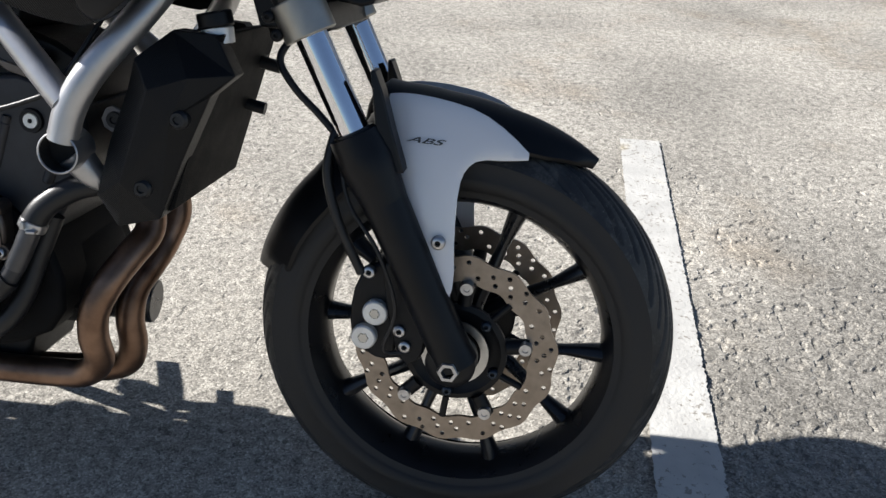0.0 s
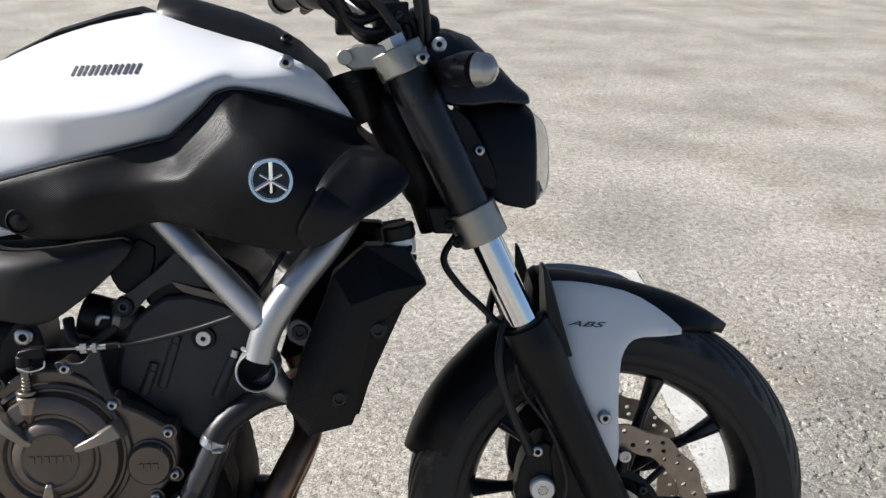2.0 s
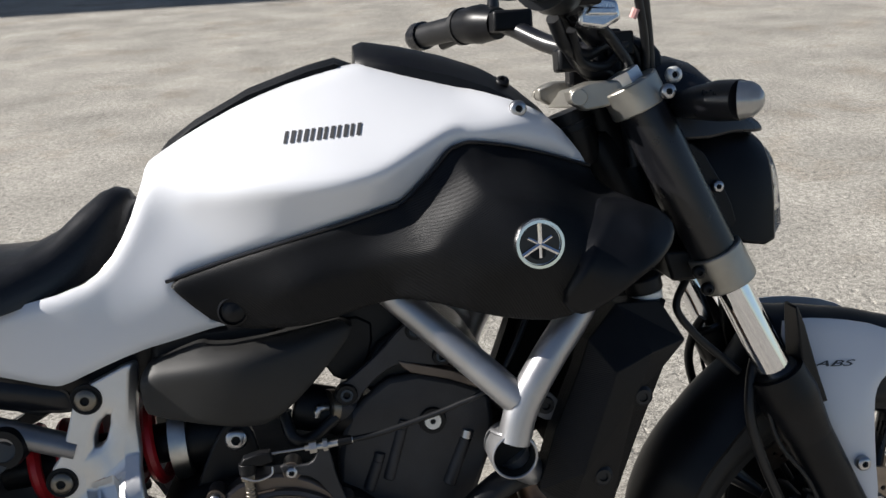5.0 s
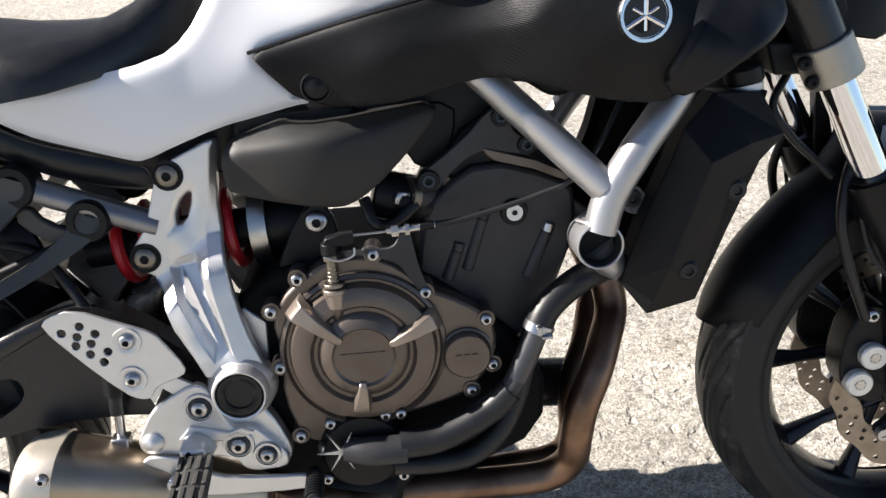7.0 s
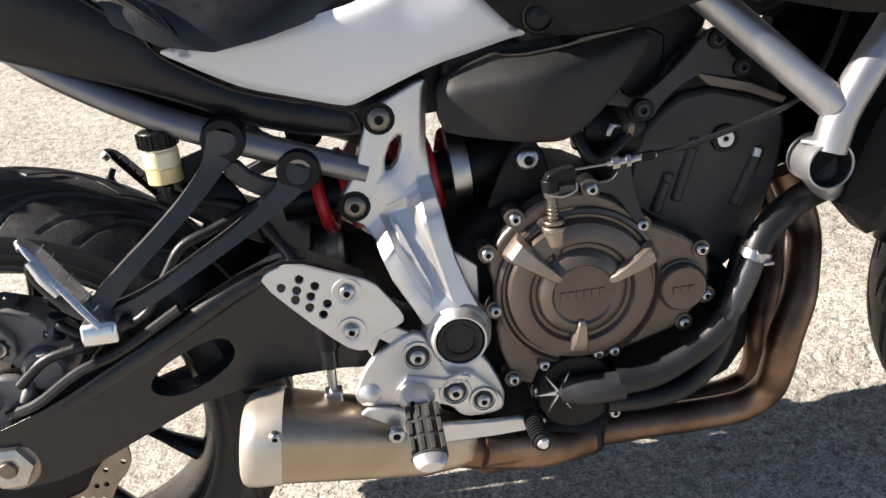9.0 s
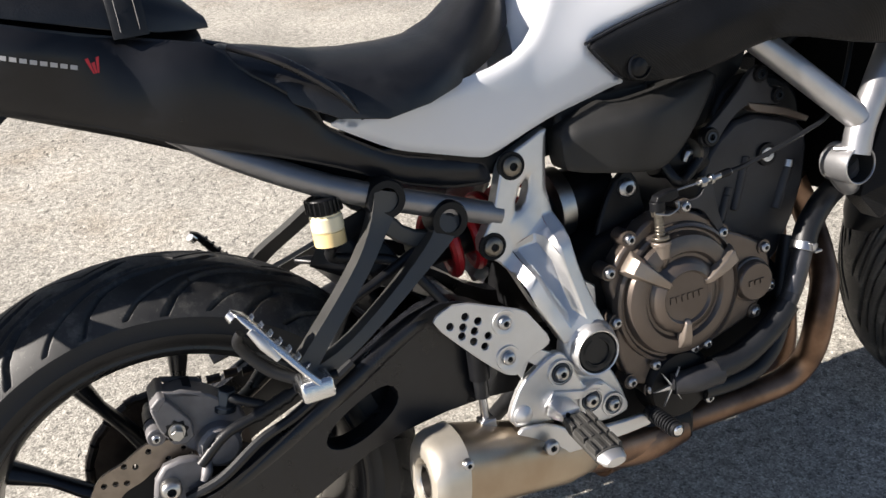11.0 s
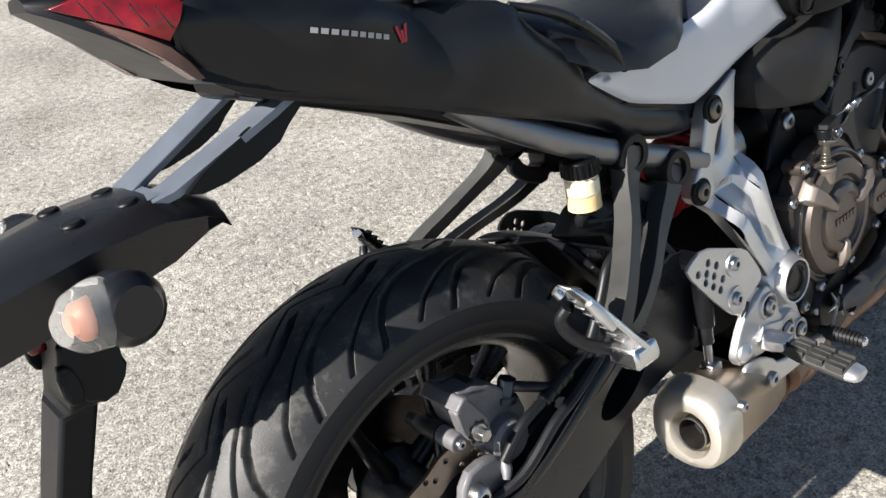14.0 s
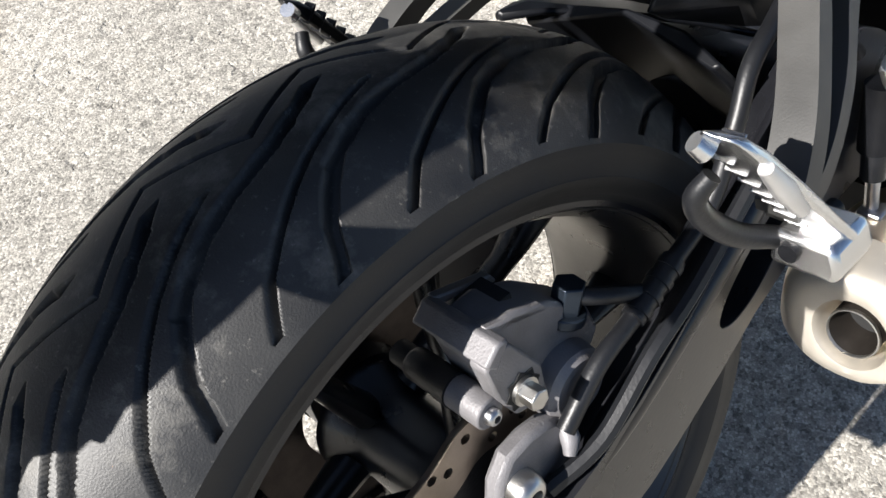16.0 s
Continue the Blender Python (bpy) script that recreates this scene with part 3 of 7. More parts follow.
def rim(cx, cz, half, name, spokes, hub, phase, hubhalf):
    b = turn_y([(0.226, -half), (0.218, -half - 0.001), (0.213, -half + 0.006), (0.205, -half + 0.018), (0.198, -half * 0.3), (0.198, half * 0.3),
                (0.205, half - 0.018), (0.213, half - 0.006), (0.218, half + 0.001), (0.226, half), (0.222, half - 0.01), (0.212, 0.0), (0.222, -half + 0.01)], cx, cz, 96, closed=True)
    w = P(name, b, SATIN, "satin black cast ten-spoke wheel")
    for k in range(spokes):
        a = phase + 2 * math.pi * k / spokes
        c, s = math.cos(a), math.sin(a)
        side = 1 if k % 2 else -1
        q = [(cx + r * c, side * y, cz + r * s) for r, y in ((hub * 0.8, hubhalf * 0.65), (0.10, hubhalf * 0.45), (0.15, 0.012), (0.203, 0.006))]
        P("spoke", tube(q, [0.018, 0.0125, 0.0105, 0.019], 12, 4, flat=0.75), SATIN, parent=w)
    P("hub", turn_y([(0.012, -hubhalf), (hub, -hubhalf), (hub, -hubhalf + 0.012), (hub * 0.72, -hubhalf * 0.5), (hub * 0.72, hubhalf * 0.5), (hub, hubhalf - 0.012), (hub, hubhalf), (0.012, hubhalf)], cx, cz, 40), SATIN, parent=w)
    return w


def disc(cx, cz, y, r_out, r_in, waves, name, parent, t=0.005, label="", rings=3):
    """A drilled, wavy brake disc."""
    n = waves * 8
    outer, inner, holes = [], [], []
    for k in range(n):
        a = 2 * math.pi * k / n
        wv = math.sin(a * waves / 2)
        outer.append((cx + (r_out - 0.0026 * (1 - wv)) * math.cos(a), cz + (r_out - 0.0026 * (1 - wv)) * math.sin(a)))
        inner.append((cx + (r_in + 0.002 * wv) * math.cos(a), cz + (r_in + 0.002 * wv) * math.sin(a)))
    holes.append(inner[::-1])
    for k in range(waves):
        for q in range(rings):
            a = 2 * math.pi * (k + 0.30 * q + (0.5 if k % 2 else 0) * 0) / waves
            r = r_in + (r_out - r_in) * (0.25 + 0.25 * q)
            if (k + q) % 4 != 3:
                holes.append(ring(cx + r * math.cos(a), cz + r * math.sin(a), 0.0036, 8))
    return P(name, slab(outer, y - t / 2, y + t / 2, 0, holes), DISC, label, parent=parent)


fw = rim(FX, FZ, 0.048, "front_wheel", 10, 0.034, -0.035, 0.055)
tyre("tyre", FX, FZ, 0.2970, 0.060, 0.219, fw, front_tread, 1800, 90, "black front tyre with slanted tread grooves")
for sd in (-1, 1):
    d = disc(FX, FZ, sd * 0.066, 0.141, 0.103, 28, "brake_disc", fw, label="drilled wavy steel brake disc")
    P("disc_carrier", turn_y([(0.030, sd * 0.056), (0.066, sd * 0.060), (0.072, sd * 0.064), (0.072, sd * 0.070), (0.064, sd * 0.072), (0.055, sd * 0.066), (0.030, sd * 0.066)], FX, FZ, 48, closed=True), BLACKM, parent=fw)
    for k in range(10):
        a = 2 * math.pi * (k + 0.3) / 10
        if k % 2 == 0:
            P("disc_rivet", turn_y([(0.0, sd * 0.0795), (0.0035, sd * 0.0795), (0.0042, sd * 0.081), (0.0085, sd * 0.081), (0.0095, sd * 0.078), (0.0095, sd * 0.066)], FX + 0.098 * math.cos(a), FZ + 0.098 * math.sin(a), 14), BOLT, parent=fw)
        else:
            bolt(FX + 0.060 * math.cos(a), sd * 0.072, FZ + 0.060 * math.sin(a), 0.0075, sd, fw, material=BLUEB)
        P("disc_arm", rod((FX + 0.072 * math.cos(a), sd * 0.067, FZ + 0.072 * math.sin(a)), (FX + 0.104 * math.cos(a), sd * 0.067, FZ + 0.104 * math.sin(a)), 0.0105 if k % 2 == 0 else 0.005, 10), BLACKM, parent=fw)
P("sensor_ring", turn_y([(0.036, -0.074), (0.047, -0.074), (0.047, -0.071), (0.036, -0.071)], FX, FZ, 60, closed=True), STEEL, "slotted wheel speed ring", parent=fw)

rw = rim(RX, RZ, 0.078, "rear_wheel", 10, 0.050, 0.10, 0.070)
tyre("tyre", RX, RZ, 0.3080, 0.088, 0.219, rw, rear_tread, 2800, 190, "wide black rear tyre with curved tread grooves")
disc(RX, RZ, -0.088, 0.1225, 0.088, 24, "brake_disc", rw, label="drilled wavy rear brake disc", rings=3)
P("disc_carrier", turn_y([(0.03, -0.080), (0.092, -0.084), (0.092, -0.088), (0.03, -0.088)], RX, RZ, 40, closed=True), BLACKM, parent=rw)
SPY = 0.088
P("sprocket", turn_y([(0.05, SPY), (0.098, SPY - 0.003), (0.104, SPY - 0.003), (0.104, SPY + 0.003), (0.098, SPY + 0.003), (0.05, SPY + 0.006)], RX, RZ, 60, closed=True), CHAIN, "oily rear sprocket", parent=rw)

# front fork and steering
FA, FB = Vector((0.402, 0, 0.920)), Vector((0.700, 0, 0.300))


def on_fork(z, y):
    k = (FA.z - z) / (FA.z - FB.z)
    p = FA.lerp(FB, k)
    return (p.x, y, z)


for sd in (-1, 1):
    fork = P("fork_leg", tube([on_fork(0.575, sd * 0.105), on_fork(0.56, sd * 0.105), on_fork(0.42, sd * 0.105), on_fork(0.32, sd * 0.105), on_fork(0.285, sd * 0.105)], [0.030, 0.031, 0.0285, 0.0285, 0.031], 20, 4), DARKP, "matt black lower fork leg")
    P("stanchion", rod(on_fork(0.72, sd * 0.105), on_fork(0.565, sd * 0.105), 0.0205, 24), CHROME, "chrome fork tube", parent=fork)
    P("upper_tube", tube([on_fork(0.915, sd * 0.105), on_fork(0.87, sd * 0.105), on_fork(0.74, sd * 0.105), on_fork(0.72, sd * 0.105)], [0.0265, 0.029, 0.0275, 0.0265], 20, 3), SATIN, "black upper fork tube", parent=fork)
    P("dust_seal", rod(on_fork(0.588, sd * 0.105), on_fork(0.570, sd * 0.105), 0.027, 20), HOSE, parent=fork)
    P("axle_lug", turn_y([(0.0, sd * 0.128), (0.012, sd * 0.128), (0.026, sd * 0.124), (0.034, sd * 0.115), (0.034, sd * 0.085)], FX, FZ + 0.002, 28), DARKP, parent=fork)
    P("axle_nut", turn_y([(0.007, sd * 0.132), (0.009, sd * 0.137), (0.0135, sd * 0.137), (0.015, sd * 0.134), (0.015, sd * 0.12)], FX, FZ, 6), BOLT, "zinc axle nut", parent=fork, smooth=False)
    low = P("lower_clamp_collar", rod(on_fork(0.742, sd * 0.105), on_fork(0.700, sd * 0.105), 0.033, 24), CLAMP, "cast aluminium fork clamp", 0.002, parent=fork)
    for zz in (0.733, 0.712):
        x = on_fork(zz, 0)[0]
        bolt(x - 0.030, sd * 0.127, zz - 0.012, 0.0075, sd, low, material=BLACKM)
    P("top_clamp_collar", rod(on_fork(0.942, sd * 0.105), on_fork(0.912, sd * 0.105), 0.0335, 28), CLAMP, "cast aluminium top clamp", 0.002, parent=fork)
    P("clamp_lug", loft([[(px, sd * y, pz) for px, pz in ((0.322, 0.938), (0.345, 0.946), (0.385, 0.946), (0.385, 0.920), (0.340, 0.914), (0.324, 0.924))] for y in (0.085, 0.118)]), CLAMP, parent=fork, bevel=0.003)
    P("lug_bolt", rod((0.331, sd * 0.116, 0.930), (0.331, sd * 0.127, 0.930), 0.0095, 18), CLAMP, parent=fork, bevel=0.001)
    P("fork_cap", rod(on_fork(0.954, sd * 0.105), on_fork(0.940, sd * 0.105), 0.019, 6), ALU, parent=fork)
    bolt(0.427, sd * 0.137, 0.930, 0.0085, sd, fork)
    P("stanchion_guard", loft([[(x + k * c - (0.018 if sd > 0 else 0), sd * ((0.098 if sd < 0 else 0.080) + 0.020 * s), z - (0.010 if sd > 0 else 0)) for c, s in ((-1, -0.6), (1, -0.8), (1, 0.6), (-0.4, 0.9))] for x, z, k in ((0.585, 0.665, 0.003), (0.590, 0.64, 0.008), (0.598, 0.59, 0.014), (0.612, 0.54, 0.016))]), DARKP, "black stanchion guard", 0.003, parent=fork)
    P("guard_root", tube([on_fork(0.585, sd * 0.105), on_fork(0.55, sd * 0.105), on_fork(0.50, sd * 0.105)], [0.034, 0.037, 0.030], 18, 3), DARKP, parent=fork)

yoke = P("lower_yoke", loft([[(x, y, z) for x, z in ((0.43, 0.742), (0.52, 0.742), (0.53, 0.705), (0.44, 0.705))] for y in (-0.10, 0.10)]), BLACKM, "black lower fork bridge", 0.004)
top = P("top_yoke", loft([[(x, y, z) for x, z in ((0.345 + 0.02 * abs(y) / 0.1, 0.938), (0.43, 0.945), (0.43, 0.922), (0.345, 0.915))] for y in (-0.10, -0.05, 0.05, 0.10)] ), CLAMP, "cast aluminium top fork bridge", 0.004)
P("steering_stem", rod((0.375, 0, 0.93), (0.455, 0, 0.70), 0.030, 20), BLACKM)
P("head_pipe", tube([(0.372, 0, 0.885), (0.380, 0, 0.868), (0.430, 0, 0.765), (0.440, 0, 0.745)], [0.026, 0.034, 0.034, 0.030], 20, 3), BLACKM)
lock = P("steering_lock", tube([(0.330, -0.040, 0.912), (0.334, -0.040, 0.900), (0.346, -0.038, 0.866), (0.352, -0.036, 0.850)], [0.030, 0.0305, 0.026, 0.020], 22, 2), BLACKM, "black ignition lock barrel")
P("lock_band", tube([(0.3345, -0.040, 0.899), (0.3375, -0.040, 0.890)], [0.0325, 0.0325], 24, 1), DARKP, parent=lock, bevel=0.001)

# front fender
def fender():
    rows = []
    n = 60
    for i in range(n + 1):
        f = i / n
        deg = 165 - (165 - 58) * f
        a = radians(deg)
        half = 0.072 * float(np.interp(deg, (58, 62, 70, 82, 100, 150, 160, 165), (0.10, 0.34, 0.62, 0.86, 0.92, 1.0, 0.86, 0.55)))
        rad = float(np.interp(deg, (58, 67, 82, 95, 105, 109, 112, 118, 135, 165), (0.318, 0.323, 0.330, 0.344, 0.363, 0.376, 0.345, 0.324, 0.314, 0.313)))
        fall = float(np.interp(deg, (58, 70, 90, 165), (0.010, 0.030, 0.048, 0.055)))
        loop = []
        for k in range(13):
            u = -1 + 2 * k / 12
            rr = rad - fall * abs(u) ** 2.4
            loop.append((FX + rr * math.cos(a), half * u, FZ + rr * math.sin(a)))
        for k in range(12, -1, -1):
            u = -1 + 2 * k / 12
            rr = rad - 0.005 - fall * abs(u) ** 2.4
            loop.append((FX + rr * math.cos(a), half * 0.97 * u, FZ + rr * math.sin(a)))
        rows.append(loop)
    return loft(rows)


fend = P("front_fender", fender(), DARKP, "matt black front mudguard with white side pieces")
WF = relief((0.788, 0.566, 0.086), (0.675, 0.453, 0.104), (0.595, 0.625, 0.058), (0.70, 0.612, 0.070), (0.69, 0.375, 0.110), (0.605, 0.555, 0.080), (0.70, 0.53, 0.096), (0.66, 0.58, 0.082), (0.745, 0.595, 0.078))
for sd in (-1, 1):
    wp = P("side_piece", skin([(0.588, 0.628), (0.62, 0.632), (0.665, 0.628), (0.715, 0.617), (0.755, 0.594), (0.788, 0.565), (0.755, 0.561), (0.718, 0.560), (0.703, 0.548), (0.695, 0.525), (0.694, 0.46), (0.698, 0.40), (0.690, 0.366), (0.664, 0.397), (0.640, 0.47), (0.605, 0.565)], WF, 0.006, 0.012, sd, 1, roll=(0.003, 0.006)), PEARL, "pearl white mudguard side piece", 0.0015, parent=fend)
    bolt(0.675, sd * 0.107, 0.453, 0.0095, sd, wp)
    fc = bpy.data.curves.new("lettering", "FONT")
    fc.body, fc.size, fc.shear, fc.extrude, fc.offset = "ABS", 0.0098, 0.45, 0.0002, 0.00008
    fo = new("lettering", fc)
    me = bpy.data.meshes.new_from_object(fo)
    bpy.data.objects.remove(fo)
    for v in me.vertices:
        x, z = 0.624 + 2.75 * v.co.x if sd < 0 else 0.678 - 2.75 * v.co.x, 0.5750 + v.co.y - 0.06 * v.co.x
        v.co = (x, sd * (WF(x, z) + 0.0008 + v.co.z), z)
    me.materials.append(MARK)
    lt = new("lettering", me)
    lt.parent = wp

# front brake calipers
for sd in (-1, 1):
    cal = P("front_caliper", slab([(0.556, 0.335), (0.565, 0.385), (0.59, 0.415), (0.612, 0.405), (0.625, 0.36), (0.625, 0.31), (0.615, 0.270), (0.585, 0.275), (0.560, 0.300)], sd * 0.045, sd * 0.094, 1), BLACKM, "black twin-piston brake caliper", 0.004)
    for x, z in ((0.594, 0.344), (0.579, 0.307)):
        P("caliper_cap", turn_y([(0.0, sd * 0.1045), (0.006, sd * 0.1045), (0.007, sd * 0.1065), (0.0155, sd * 0.1065), (0.0175, sd * 0.104), (0.0175, sd * 0.09)], x, z, 24), CAPW, "pale silver round caliper cap", parent=cal)
        P("cap_socket", slab([(x + (0.0082 if j % 2 == 0 else 0.0052) * math.cos(math.pi * j / 6), z + (0.0082 if j % 2 == 0 else 0.0052) * math.sin(math.pi * j / 6)) for j in range(12)], sd * 0.1060, sd * 0.1070), STEEL, parent=cal, smooth=False)
    for x, z in ((0.585, 0.402), (0.628, 0.322), (0.636, 0.30)):
        bolt(x, sd * 0.102, z, 0.009, sd, cal)
    P("caliper_bracket", slab([(0.60, 0.42), (0.63, 0.41), (0.665, 0.33), (0.66, 0.28), (0.63, 0.27), (0.612, 0.33)], sd * 0.085, sd * 0.102, 1), BLACKM, parent=cal, bevel=0.003)
    P("brake_hose", tube([(0.575, sd * 0.105, 0.40), (0.545, sd * 0.112, 0.47), (0.53, sd * 0.11, 0.53), (0.535, sd * 0.10, 0.575), (0.545, sd * 0.09, 0.60)], 0.0065, 10), HOSE, "black rubber brake hose", parent=cal)
    P("sensor_wire", tube([(0.64, sd * 0.10, 0.29), (0.61, sd * 0.118, 0.30), (0.625, sd * 0.12, 0.36), (0.60, sd * 0.125, 0.44), (0.56, sd * 0.12, 0.50), (0.545, sd * 0.11, 0.57)], 0.0028, 8), HOSE, parent=cal)

# tank, side covers, seats
UP = relief((-0.16, 0.885, 0.080), (-0.10, 0.922, 0.070), (0.0, 0.965, 0.062), (0.09, 0.985, 0.056), (0.20, 0.952, 0.082), (0.257, 0.922, 0.119), (0.30, 0.90, 0.116), (0.338, 0.855, 0.112), (0.265, 0.885, 0.142), (0.22, 0.915, 0.128),
            (-0.136, 0.865, 0.100), (-0.025, 0.862, 0.150), (0.10, 0.869, 0.172), (0.19, 0.908, 0.140), (0.0, 0.82, 0.185), (0.10, 0.83, 0.205), (-0.13, 0.77, 0.138), (-0.2, 0.74, 0.150), (-0.25, 0.69, 0.145), (-0.40, 0.71, 0.140))
LO = relief((-0.136, 0.865, 0.112), (-0.025, 0.862, 0.152), (0.10, 0.869, 0.172), (0.19, 0.908, 0.142), (0.30, 0.90, 0.136), (0.338, 0.855, 0.106), (0.265, 0.875, 0.126), (0.255, 0.915, 0.146), (0.20, 0.885, 0.138), (0.10, 0.83, 0.148), (-0.02, 0.80, 0.132), (-0.134, 0.765, 0.116),
            (-0.2, 0.75, 0.114), (-0.25, 0.68, 0.108), (-0.40, 0.70, 0.098), (0.0, 0.97, 0.26), (0.2, 0.96, 0.24), (-0.16, 0.89, 0.14))


def tank_depth(x, z):
    k = 0.0048 + 0.012 * min(1.0, max(0.0, (-0.10 - x) / 0.10))
    a, c = UP(x, z), LO(x, z)
    m = min(a, c)
    return m - k * math.log(math.exp(-(a - m) / k) + math.exp(-(c - m) / k))


WHITE = [(-0.150, 0.893), (-0.137, 0.902), (-0.099, 0.924), (-0.036, 0.953), (0.032, 0.975), (0.075, 0.984), (0.095, 0.985), (0.117, 0.976), (0.215, 0.947), (0.264, 0.928), (0.296, 0.910), (0.340, 0.853), (0.330, 0.851),
         (0.265, 0.874), (0.206, 0.887), (0.186, 0.885), (0.174, 0.879), (0.158, 0.863), (0.138, 0.845), (0.119, 0.830), (0.05, 0.813), (-0.019, 0.796), (-0.08, 0.780), (-0.128, 0.766), (-0.108, 0.742), (-0.082, 0.718), (-0.078, 0.711), (-0.092, 0.7105), (-0.134, 0.701), (-0.177, 0.692), (-0.225, 0.675), (-0.262, 0.660), (-0.275, 0.660), (-0.32, 0.674), (-0.372, 0.690), (-0.395, 0.703), (-0.436, 0.729), (-0.450, 0.739), (-0.43, 0.7415), (-0.38, 0.743),
         (-0.319, 0.750), (-0.231, 0.767), (-0.199, 0.788), (-0.173, 0.827), (-0.155, 0.872)]
DK = relief((0.247, 0.79, 0.222), (-0.069, 0.731, 0.118), (0.10, 0.83, 0.160), (0.20, 0.888, 0.146), (0.338, 0.855, 0.108), (0.345, 0.831, 0.130), (0.40, 0.785, 0.175), (0.27, 0.705, 0.195), (0.10, 0.735, 0.152), (-0.13, 0.768, 0.122), (0.36, 0.79, 0.195), (0.0, 0.76, 0.148), (0.15, 0.79, 0.195), (0.28, 0.85, 0.165), (-0.02, 0.80, 0.142))
DARK = [(-0.136, 0.770), (-0.08, 0.785), (-0.019, 0.801), (0.05, 0.818), (0.098, 0.830), (0.119, 0.835), (0.137, 0.850), (0.157, 0.868), (0.172, 0.884), (0.184, 0.890), (0.206, 0.892), (0.265, 0.879), (0.338, 0.854),
        (0.345, 0.831), (0.387, 0.808), (0.402, 0.784), (0.383, 0.762), (0.329, 0.745), (0.304, 0.720), (0.272, 0.702), (0.235, 0.706), (0.202, 0.713), (0.129, 0.734), (0.092, 0.732), (0.024, 0.712), (-0.042, 0.707), (-0.087, 0.716), (-0.115, 0.745)]
ABOVE = inside(DARK[:13] + [(0.40, 0.95), (0.0, 1.2), (-0.30, 0.95), (-0.25, 0.75)])


def cover_depth(px, pz):
    """Stands a little proud of the tank along the joint and swells away from it."""
    f = min(1.0, max(0.0, -ABOVE(px, pz)) / 0.055)
    f = f * (1.5 - 0.5 * f * f)
    d = max(0.0, -ABOVE(px, pz))
    lip = 0.0065 * min(1.0, d / 0.0085) * max(0.0, 1 - d / 0.075) * min(1.0, max(0.0, (0.20 - px) / 0.05))
    return (1 - f) * (tank_depth(px, pz) + 0.0035) + f * (DK(px, pz) + 0.007) + lip


